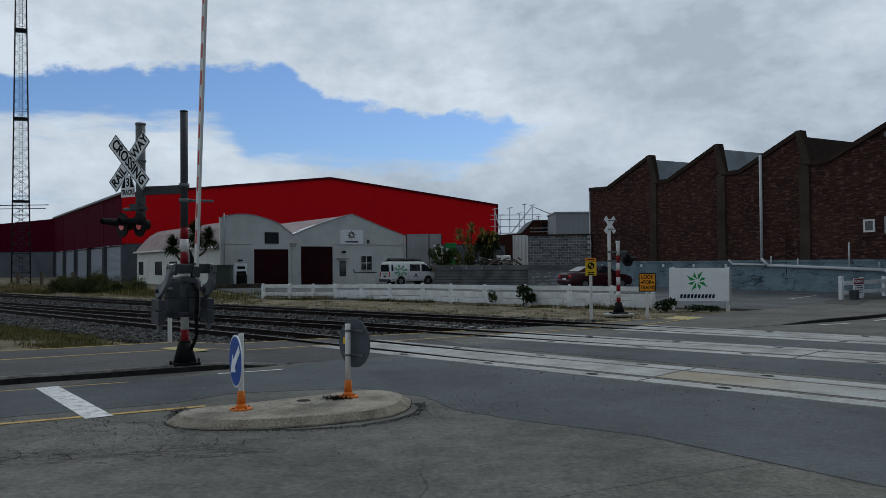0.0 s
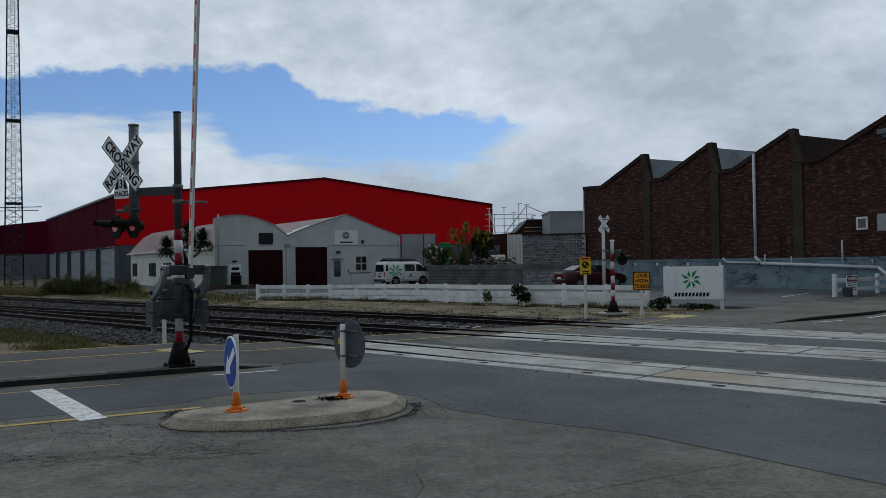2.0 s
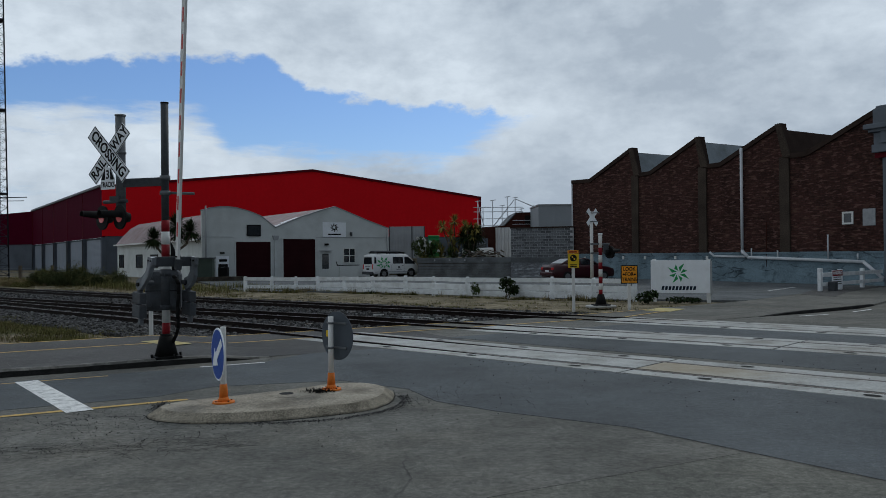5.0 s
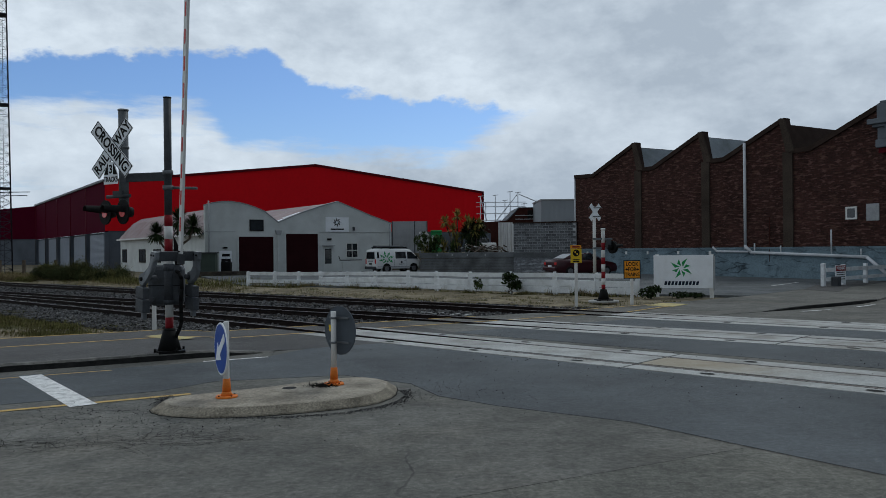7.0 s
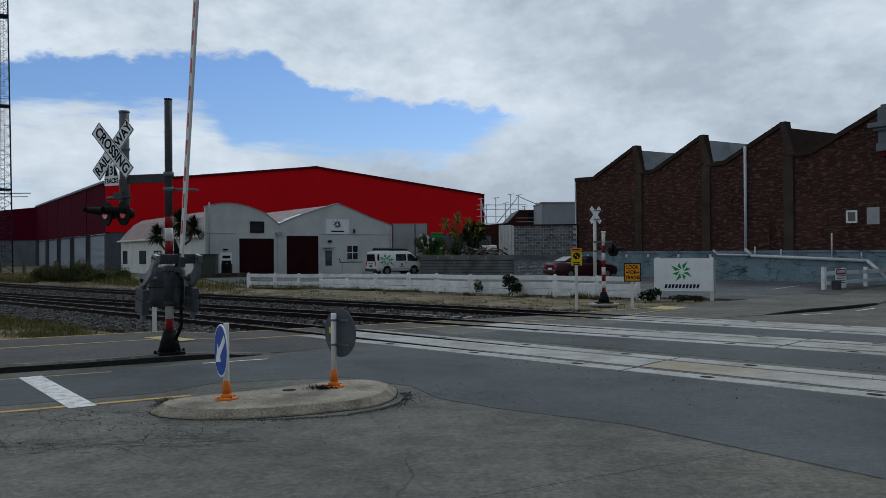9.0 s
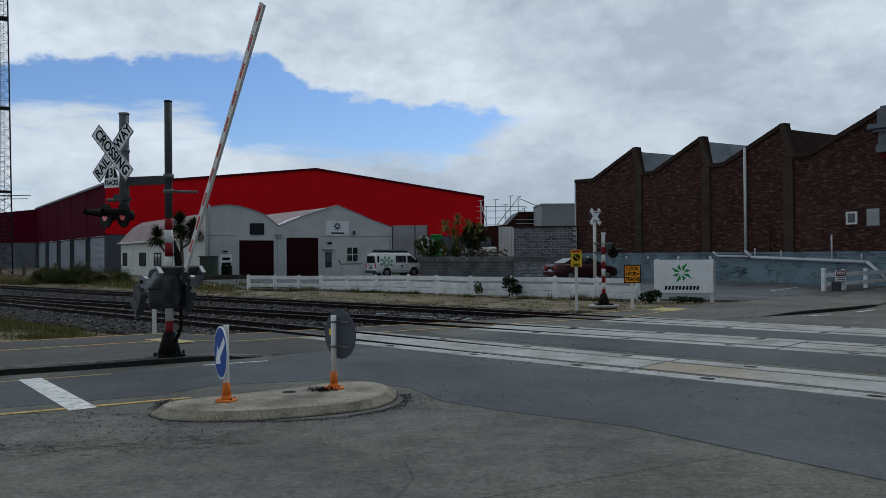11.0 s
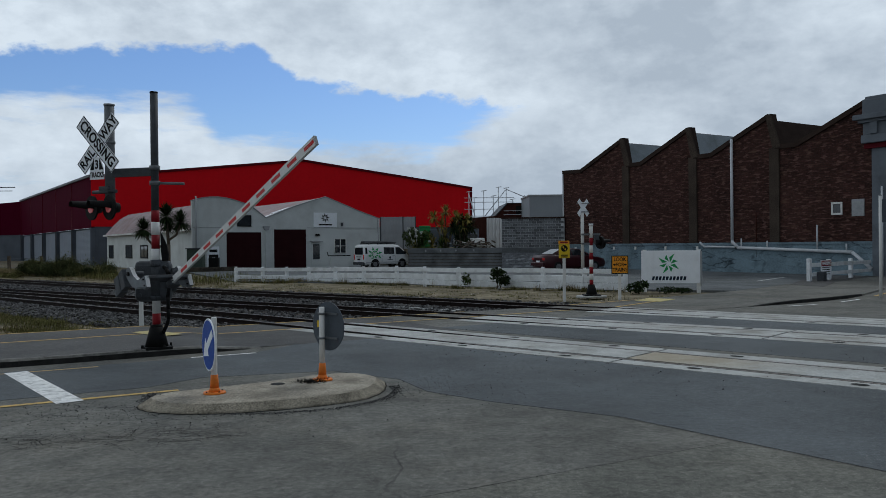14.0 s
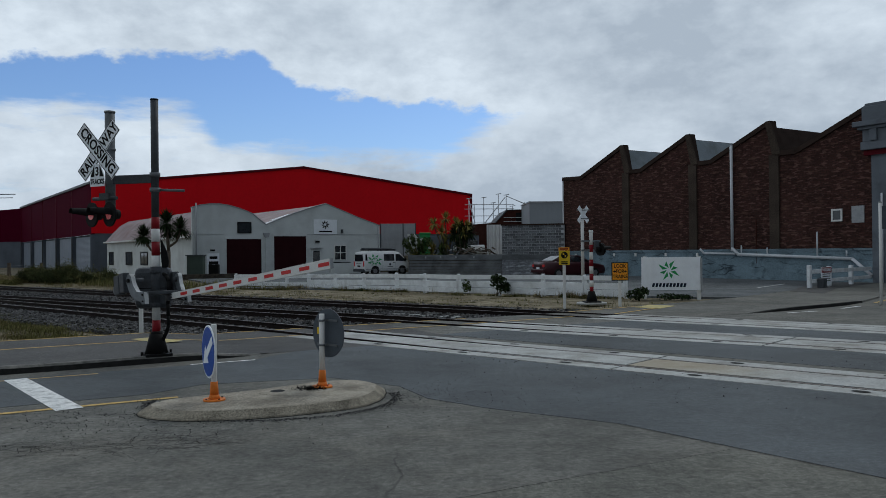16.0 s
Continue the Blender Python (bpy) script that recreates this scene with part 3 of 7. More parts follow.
def finish(name, bm, mat_):
    bmesh.ops.recalc_face_normals(bm, faces=bm.faces)
    me = bpy.data.meshes.new(name)
    bm.to_mesh(me)
    bm.free()
    for m in (mat_ if isinstance(mat_, (list, tuple)) else [mat_]):
        me.materials.append(m)
    return me


def part(name, bm, mat_, parent, label=""):
    ob = new(name, finish(name, bm, mat_))
    ob.parent = parent
    return tagged(ob, label)


def whole(name, bm, mat_, label="", category="", group="", kind="", m=None):
    ob = new(name, finish(name, bm, mat_))
    if m is not None:
        ob.matrix_world = m
    return tagged(ob, label, category, group, kind)


def thing(name, m, label, category, group="", kind=""):
    ob = new(name)
    ob.empty_display_size = 0.2
    ob.matrix_world = m
    return tagged(ob, label, category, group, kind)


def B():
    return bmesh.new()


def boxpart(name, parent, mat_, x0, x1, y0, y1, z0, z1, bevel=0.0, label="", m=None):
    bm = B()
    box(bm, x0, x1, y0, y1, z0, z1, m, bevel)
    return part(name, bm, mat_, parent, label)


def tubepart(name, parent, mat_, p0, p1, r0, r1=None, seg=14, label=""):
    bm = B()
    tube(bm, p0, p1, r0, r1, seg)
    return part(name, bm, mat_, parent, label)


def letters(name, text, size, parent, m, mat_, depth=0.004, label="", squeeze=1.0, shear=0.0):
    """Raised lettering in the built-in font, upright in the local x-z plane and facing -y."""
    cu = bpy.data.curves.new(name, "FONT")
    cu.body, cu.size, cu.extrude, cu.align_x, cu.align_y = text, size, depth / 2, "CENTER", "CENTER"
    cu.shear = shear
    cu.offset = size * 0.022
    tmp = new(name, cu)
    me = bpy.data.meshes.new_from_object(tmp)
    bpy.data.objects.remove(tmp)
    me.transform(m @ pose(0, 0, 0, 90) @ Matrix.Diagonal((squeeze, 1, 1, 1)))
    me.materials.clear()
    me.materials.append(mat_)
    ob = new(name, me)
    ob.parent = parent
    return tagged(ob, label)


# ---- plan of the crossing ----
ROAD_X, ROAD_N = Vector((0.88, 0.475)), Vector((-0.475, 0.88))      # along the road, and across it
TRACK_D, TRACK_N = Vector((-0.724, 0.690)), Vector((0.690, 0.724))  # along the tracks, and across them


def road_xy(r, n):
    p = ROAD_X * r + ROAD_N * n
    return p.x, p.y


def track_xy(s, o):
    p = TRACK_D * s + TRACK_N * o
    return p.x, p.y


def sheet(name, outline, z, mat_, label, thick=0.3, category="", kind="structure"):
    bm = B()
    prism(bm, outline, "z", z - thick, z)
    return whole(name, bm, mat_, label, category, "", kind)


# ---- ground ----
def make_ground():
    bm = B()
    bmesh.ops.create_grid(bm, x_segments=2, y_segments=2, size=2500)
    whole("ground", bm, M_DIRT, "dry earth and rough grass", "ground", kind="structure", m=pose(0, 0, -0.10))
    # asphalt: carriageway on the near side of the path, across the tracks and into the yard
    sheet("road", [(-90, -60), (90, -60), (90, 60), (27, 60), (27, 45), (11.5, 28.5), (8.7, 26.2), (5.2, 23.7), road_xy(14, 17.87), road_xy(0, 17.87), road_xy(-75, 17.87)],
          0.0, M_ASPHALT, "worn dark grey asphalt road over the level crossing", category="road")
    sheet("yard", [(11.5, 28.5), (27, 45), (27, 60), (14, 100), (-18, 100), (-18, 62), (-9.6, 42.1), (-1.0, 37.4), (8.0, 30.2)], 0.004, M_YARD,
          "patched grey asphalt yard behind the white fence", category="yard")
    sheet("road_patch", [(0.2, 5.65), (2.7, 6.9), (3.7, 5.7), (5.5, 3.0), (-3.0, 2.0), (-1.4, 4.85)], 0.0045, M_OLDSEAL, "pale old chip seal at the roadside", thick=0.1, category="road")
    # trench scars and joints in the surface
    for a, b, wd in (((2.0, 8.0), (3.7, 5.7), 0.007), ((-1.4, 4.85), (2.7, 6.9), 0.004), ((9.2, 21.5), (7.2, 20.4), 0.03)):
        bm = B()
        p0, p1 = Vector(a), Vector(b)
        n = (p1 - p0).normalized().orthogonal() * wd
        prev = None
        for i in range(25):
            p = p0.lerp(p1, i / 24) + n * 1.6 * noise.noise(Vector((i * 0.9, wd * 50, 0)))
            k = wd and (0.6 + 0.5 * abs(noise.noise(Vector((i * 1.7, 3, wd * 90)))))
            cur = [bm.verts.new((p.x + n.x * k, p.y + n.y * k, 0.006)), bm.verts.new((p.x - n.x * k, p.y - n.y * k, 0.006))]
            if prev:
                bm.faces.new((prev[0], prev[1], cur[1], cur[0]))
            prev = cur
        whole("road_joint", bm, M_DARK, "dark open joint in the asphalt", "road joint", kind="structure")
    # web of fine cracks in the old surface
    rnd = random.Random(17)
    bm = B()
    for i in range(260):
        p = Vector((rnd.uniform(-4.8, -1.9), 0))
        p.y = 7.75 + 0.22 * p.x * 0.5 + rnd.gauss(0, 0.16)
        a = rnd.choice((0.15, 0.1, 0.0, 1.5)) + rnd.uniform(-0.3, 0.3)
        prev = None
        for k in range(rnd.randint(4, 9)):
            a += rnd.uniform(-0.5, 0.5)
            p = p + Vector((math.cos(a), math.sin(a))) * rnd.uniform(0.03, 0.08)
            w = rnd.uniform(0.001, 0.0026)
            n = Vector((-math.sin(a), math.cos(a))) * w
            cur = [bm.verts.new((p.x + n.x, p.y + n.y, 0.0025)), bm.verts.new((p.x - n.x, p.y - n.y, 0.0025))]
            if prev:
                bm.faces.new((prev[0], prev[1], cur[1], cur[0]))
            prev = cur
    whole("road_cracks", bm, M_DARK, "web of fine cracks in the old asphalt", "road cracks", kind="stuff")
    sheet("road_patch", [(15.1, 32.1), (17.3, 35.6), (21.0, 39.0), (22.4, 38.6), (17.95, 33.86), (15.6, 30.3)], 0.008, M_PATH, "dark asphalt patch under the white rail fence", thick=0.1, category="road")
    # smoother asphalt laid between the tracks
    sheet("road_patch", [track_xy(s, o) for s, o in ((-14, 12.6), (11.4, 12.6), (9.8, 18.0), (-14, 18.0))], 0.004, M_NEWASPHALT, "smooth dark asphalt between the crossing panels", thick=0.1, category="road")
    sheet("road_patch", [(3.75, 5.65), (2.05, 8.0), (0.75, 8.95), (0.1, 9.6), (-0.25, 10.5), (-1.2, 11.3), (-2.9, 10.9), (-3.4, 10.2), (-9.5, 7.1), (-9.5, 9.8), (-2.75, 13.25),
                         track_xy(12.0, 10.35), track_xy(-14, 10.35), (14.0, -4.0), (9.0, -2.0)], 0.004, M_NEWASPHALT, "smooth dark asphalt beside the near track", thick=0.1, category="road")


def make_path():
    """Raised footpath beside the road, falling to road level at the tracks."""
    def rise(r):
        k = min(max((4.3 - r) / 1.2, 0), 1)
        return 0.006 + 0.10 * k * k * (3 - 2 * k)
    bm = B()
    rs = [-75, -40, -20] + [-12 + 0.5 * i for i in range(42)]
    rows = []
    for r in rs:
        rows.append([bm.verts.new((*road_xy(r, n), rise(r) - d)) for n, d in ((13.72, 0), (15.8, 0), (17.87, 0), (17.9, 0.25))])
    for a, b in zip(rows, rows[1:]):
        for i in range(3):
            bm.faces.new((a[i], b[i], b[i + 1], a[i + 1]))
    whole("pavement", bm, M_PATH, "dark asphalt footpath with yellow edge lines", "footpath", kind="structure")
    bm = B()
    rows = []
    rs = [-75, -40] + [-20 + 0.25 * i for i in range(98)]
    for i, r in enumerate(rs):
        w = 0.02 * noise.noise(Vector((r * 1.3, 0, 0)))
        z = rise(r) + 0.006 + 0.012 * noise.noise(Vector((r * 2.1, 5, 0)))
        rows.append([bm.verts.new((*road_xy(r, n + w), zz)) for n, zz in ((13.74, z), (13.60, z), (13.555, z - 0.03), (13.53, -0.02))])
    for a, b in zip(rows, rows[1:]):
        for i in range(3):
            # the face strip takes the near-black colour in place of its shade
            bm.faces.new((a[i], b[i], b[i + 1], a[i + 1])).material_index = 1 if i == 2 else 0
    whole("kerb", bm, [M_KERB, M_DARK], "grimy low concrete kerb along the footpath, shade painted on its face", "kerb", kind="structure")

    def line(name, p0, p1, width, mat_, label, z, steps=24):
        bm = B()
        a, b = Vector(p0), Vector(p1)
        t = (b - a).normalized()
        n = Vector((-t.y, t.x)) * width / 2
        prev = None
        for i in range(steps + 1):
            p = a.lerp(b, i / steps)
            zz = z(p) if callable(z) else z
            cur = [bm.verts.new((p.x + n.x, p.y + n.y, zz)), bm.verts.new((p.x - n.x, p.y - n.y, zz))]
            if prev:
                bm.faces.new((prev[0], prev[1], cur[1], cur[0]))
            prev = cur
        return whole(name, bm, mat_, label, "road marking", kind="structure")

    def onpath(p):
        return rise(p.dot(ROAD_X)) + 0.005
    line("road_marking", road_xy(-40, 17.75), road_xy(11.0, 17.80), 0.09, M_YELLOW, "worn yellow line along the footpath's edge", onpath, 90)
    line("road_marking", road_xy(-40, 14.9), road_xy(13.7, 16.56), 0.09, M_YELLOW, "worn yellow line along the footpath", onpath, 90)
    line("road_marking", (-12.0, 5.3), (-2.95, 9.95), 0.10, M_YELLOW, "yellow centre line at the traffic island", 0.006)
    line("road_marking", (-9.0, 9.8), (-4.74, 12.04), 0.06, M_YELLOW, "thin yellow line beside the kerb", 0.006)
    line("road_marking", (-3.6, 12.82), (-2.67, 13.29), 0.07, M_ROADWHITE, "pale line at the end of the kerb", 0.012)
    line("road_marking", (-5.73, 11.61), (-3.97, 9.27), 0.30, M_ROADWHITE, "worn white stop line across the lane", 0.007, 2)
    line("road_marking", (15.1, 35.2), (17.9, 38.6), 0.09, M_ROADWHITE, "faint white parking line in the yard", 0.009)
    line("road_marking", (4.06, 22.54), (6.75, 24.5), 0.09, M_YELLOW, "worn yellow line leading to the far footpath", 0.012)
    line("road_marking", (5.38, 21.74), (7.15, 23.75), 0.09, M_YELLOW, "worn yellow line beside the far tactile paving", 0.012)
    line("road_marking", (9.95, 21.28), (10.95, 21.72), 0.10, M_ROADWHITE, "worn pale paint by the far kerb", 0.012)
    line("road_marking", (12.12, 22.56), (13.1, 23.4), 0.10, M_ROADWHITE, "worn pale paint by the far kerb", 0.012)
    line("road_marking", (14.3, 24.67), (15.9, 26.5), 0.10, M_YELLOW, "faded yellow line round the far kerb", 0.012)
    pad = line("tactile_paving", (-5.44, 16.01), (-4.62, 15.23), 0.46, M_YELLOWPAD, "yellow tactile paving at the track edge", lambda p: onpath(p) + 0.005, 8)
    pad["category"] = "tactile paving"
    sheet("tactile_paving", [(6.6, 24.21), (7.29, 25.13), (7.93, 24.5), (7.16, 23.52)], 0.012, M_YELLOWPAD, "yellow tactile paving on the far side", thick=0.02)


def make_far_kerb():
    bm = B()
    pts = [(9.0, 21.33), (9.9, 21.85), (10.87, 22.42), (12.0, 23.15), (13.05, 23.92), (14.1, 25.0), (15.4, 26.55), (16.7, 28.15)]
    prev = None
    for i, (x, y) in enumerate(pts):
        h = 0.085 * min(1, i / 1.5) * (1 if i < 5 else 0.6)
        cur = [bm.verts.new((x, y, -0.02)), bm.verts.new((x - 0.01, y + 0.02, h)), bm.verts.new((x - 0.08, y + 0.12, h)), bm.verts.new((x - 0.2, y + 0.3, -0.01))]
        if prev:
            for k in range(3):
                bm.faces.new((prev[k], prev[k + 1], cur[k + 1], cur[k])).material_index = 0 if k < 2 and i < 6 else 1
        prev = cur
    whole("kerb", bm, [M_DARK, M_KERB], "low dark kerb at the far side of the road", "kerb", kind="structure")


# ---- railway ----
TRACKS = (
    ((-16, 10.79), (100, 10.79)),
    ((-16, 15.5), (4.2, 15.03), (12, 14.4), (20.9, 13.6), (30, 12.75), (42.5, 12.0), (58, 11.2), (75, 10.95), (100, 10.9)),
    ((-16, 18.6), (4.2, 18.35), (12.7, 18.05), (25, 17.3), (34, 16.8), (54, 16.5), (100, 16.4)),
)
GAUGE = 1.02


def smooth_offset(rows, s):
    if s <= rows[0][0]:
        return rows[0][1]
    for (a, u), (b, v) in zip(rows, rows[1:]):
        if s <= b:
            k = (s - a) / (b - a)
            return u + (v - u) * k
    return rows[-1][1]


def track_point(rows, s, side):
    o = sum(smooth_offset(rows, s + d) for d in (-4, -2, 0, 2, 4)) / 5
    return track_xy(s, o + side)


def make_tracks():
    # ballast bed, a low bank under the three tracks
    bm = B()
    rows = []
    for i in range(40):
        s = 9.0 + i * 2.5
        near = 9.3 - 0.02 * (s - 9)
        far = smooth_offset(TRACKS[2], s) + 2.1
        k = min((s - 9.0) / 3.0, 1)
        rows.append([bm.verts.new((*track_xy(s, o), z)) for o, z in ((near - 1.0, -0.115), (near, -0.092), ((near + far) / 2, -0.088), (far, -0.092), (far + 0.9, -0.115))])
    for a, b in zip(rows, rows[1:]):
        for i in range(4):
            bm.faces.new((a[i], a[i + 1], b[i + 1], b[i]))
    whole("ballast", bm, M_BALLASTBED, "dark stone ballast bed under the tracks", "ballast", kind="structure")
    prof = ((-0.065, -0.10), (0.065, -0.10), (0.065, -0.088), (0.012, -0.075), (0.012, 0.02), (0.035, 0.032), (0.035, 0.056), (-0.035, 0.056), (-0.035, 0.032), (-0.012, 0.02), (-0.012, -0.075), (-0.065, -0.088))
    for ti, rows_ in enumerate(TRACKS):
        tr = thing("railway_track", pose(0, 0, 0), "rusty steel railway track in stone ballast", "railway track", "tracks", "")
        for side in (0.0, GAUGE):
            bm = B()
            prev = None
            for i in range(72):
                s = -16 + i * 1.6
                x, y = track_point(rows_, s, side)
                x2, y2 = track_point(rows_, s + 0.2, side)
                d = Vector((x2 - x, y2 - y)).normalized()
                n = Vector((d.y, -d.x))
                lift = -0.045 if s < 8 else -0.045 + 0.055 * min((s - 8) / 8, 1)
                cur = [bm.verts.new((x + n.x * u, y + n.y * u, z + lift)) for u, z in prof]
                if prev:
                    for k in range(len(prof)):
                        f = bm.faces.new((prev[k], prev[(k + 1) % 12], cur[(k + 1) % 12], cur[k]))
                        f.material_index = 1 if k == 6 else 0
                prev = cur
            part("rail", bm, [M_RAIL, M_RAILTOP], tr)
        me = None
        for j in range(70 if ti < 2 else 80):
            s = 10.8 + 0.7 * j + 0.09 * math.sin(j * 2.7) + ti * 0.25
            x, y = track_point(rows_, s, GAUGE / 2)
            x2, y2 = track_point(rows_, s + 0.2, GAUGE / 2)
            if me is None:
                bm = B()
                box(bm, -1.02, 1.02, -0.11, 0.11, -0.16, -0.062)
                me = finish("sleeper", bm, M_SLEEPER)
            ob = new("sleeper", me)
            ob.parent = tr
            lift = 0.052 * min((s - 8) / 8, 1) - 0.052
            ob.matrix_world = pose(x, y, lift + random.uniform(-0.006, 0.01), 0, 0, math.degrees(math.atan2(y2 - y, x2 - x)) + 90 + random.uniform(-2, 2))


def panel(bm, rows_, s0, s1, o0, o1, z):
    n = max(2, int(abs(s1 - s0) / 1.5))
    prev = None
    for i in range(n + 1):
        s = s0 + (s1 - s0) * i / n
        cur = [bm.verts.new((*track_point(rows_, s, o), zz)) for o, zz in ((o0, -0.12), (o0, z), (o1, z), (o1, -0.12))]
        if prev:
            for k in range(3):
                bm.faces.new((prev[k], prev[k + 1], cur[k + 1], cur[k]))
        else:
            bm.faces.new(cur)
        prev = cur
    bm.faces.new(prev[::-1])


def muddy_concrete():
    """Panel concrete with a tan mud stain that fades along the slab."""
    m = material("mud-stained crossing concrete", (0.415, 0.42, 0.405), rough=0.85, vary=0.28, scale=1.4, grain=40, dirt=(0.17, 0.15, 0.115), dirt_amount=0.8, dirt_scale=0.9)
    nt = m.node_tree
    N, L = nt.nodes.new, nt.links.new
    b = nt.nodes["Principled BSDF"]
    tc, ds, nz, ad, mr, mx = (N(k) for k in ("ShaderNodeTexCoord", "ShaderNodeVectorMath", "ShaderNodeTexNoise", "ShaderNodeMath", "ShaderNodeMapRange", "ShaderNodeMix"))
    ds.operation = "DISTANCE"
    x, y = track_point(TRACKS[0], 5.6, GAUGE / 2)
    ds.inputs[1].default_value = (x, y, 0)
    nz.inputs["Scale"].default_value, nz.inputs["Detail"].default_value = 1.6, 6
    L(tc.outputs["Object"], ds.inputs[0]), L(tc.outputs["Object"], nz.inputs["Vector"])
    L(ds.outputs["Value"], ad.inputs[0]), L(nz.outputs["Fac"], ad.inputs[1])
    mr.inputs["From Min"].default_value, mr.inputs["From Max"].default_value = 2.6, 0.9
    mr.inputs["To Max"].default_value = 0.6
    L(ad.outputs[0], mr.inputs["Value"])
    mx.data_type = "RGBA"
    L(mr.outputs[0], mx.inputs["Factor"]), L(b.inputs["Base Color"].links[0].from_socket, mx.inputs["A"])
    mx.inputs["B"].default_value = (0.36, 0.29, 0.18, 1)
    L(mx.outputs["Result"], b.inputs["Base Color"])
    return m


M_CONCTAN = muddy_concrete()


def make_panels():
    """Concrete crossing panels between and beside the rails, each slab on its own."""
    ends, joints = (13.72, 12.2, 10.95), (12.0, 11.3, 8.6)
    for ti, rows_ in enumerate(TRACKS):
        deck = thing("crossing_deck", pose(0, 0, 0), "pale concrete crossing panels set round the rails", "crossing deck", "crossing decks", "structure")
        for j in range(5):
            s1 = ends[ti] if j == 0 else joints[ti] - 6.0 * j
            s0 = joints[ti] - 6.0 * j - 5.98
            for o0, o1, z in ((-0.42, -0.055, 0.010), (0.085, GAUGE - 0.085, 0.014), (GAUGE + 0.055, GAUGE + 0.42, 0.010)):
                bm = B()
                panel(bm, rows_, s0 + 0.02, s1, o0, o1, z + random.uniform(-0.002, 0.003))
                part("concrete_panel", bm, M_CONCTAN if ti == 0 and j == 1 and o0 > -0.1 and o1 < GAUGE else M_CONC, deck)
        # flat dark strips over the asphalt stand in for the shade in the flangeway gaps
        for side in (0.0, GAUGE):
            bm = B()
            inner = 1 if side == 0 else -1
            a, b = sorted((side - inner * 0.055, side + inner * 0.085))
            n = 22
            rows2 = [[bm.verts.new((*track_point(rows_, ends[ti] - i * 30 / n, o), 0.0068)) for o in (a, b)] for i in range(n + 1)]
            for q0, q1 in zip(rows2, rows2[1:]):
                bm.faces.new((q0[0], q0[1], q1[1], q1[0]))
            part("flangeway", bm, M_DARK, deck, "flat dark strip painted as the shaded flangeway gap beside the rail")
        for j in range(11):
            s = joints[ti] - 0.9 - 2.1 * j
            for o in (-0.24, GAUGE + 0.24):
                bm = B()
                x, y = track_point(rows_, s, o)
                bmesh.ops.create_circle(bm, cap_ends=True, segments=12, radius=0.09)
                for v in bm.verts:
                    v.co = Vector((x, y, 0.017)) + Vector((TRACK_D.x * v.co.x * 1.2 + TRACK_N.x * v.co.y * 0.7, TRACK_D.y * v.co.x * 1.2 + TRACK_N.y * v.co.y * 0.7, 0))
                part("lifting_socket", bm, M_BLACK, deck, "dark lifting hole in the slab")


# ---- buildings ----
def window(parent, name, x0, x1, z0, z1, y, frame_m, glass_m, bars=(1, 1), depth=0.08, fw=0.06):
    """Frame round a dark pane, in the plane y of the parent, facing -y."""
    bm = B()
    box(bm, x0, x1, y - depth, y, z0, z0 + fw), box(bm, x0, x1, y - depth, y, z1 - fw, z1)
    box(bm, x0, x0 + fw, y - depth + 0.004, y, z0, z1), box(bm, x1 - fw, x1, y - depth + 0.004, y, z0, z1)
    for i in range(1, bars[0]):
        c = x0 + (x1 - x0) * i / bars[0]
        box(bm, c - fw / 2, c + fw / 2, y - depth + 0.01, y, z0, z1)
    for i in range(1, bars[1]):
        c = z0 + (z1 - z0) * i / bars[1]
        box(bm, x0, x1, y - depth + 0.012, y, c - fw / 2, c + fw / 2)
    w = part(name, bm, frame_m, parent)
    boxpart("pane", w, glass_m, x0 + 0.02, x1 - 0.02, y - 0.035, y - 0.006, z0 + 0.02, z1 - 0.02)
    return w


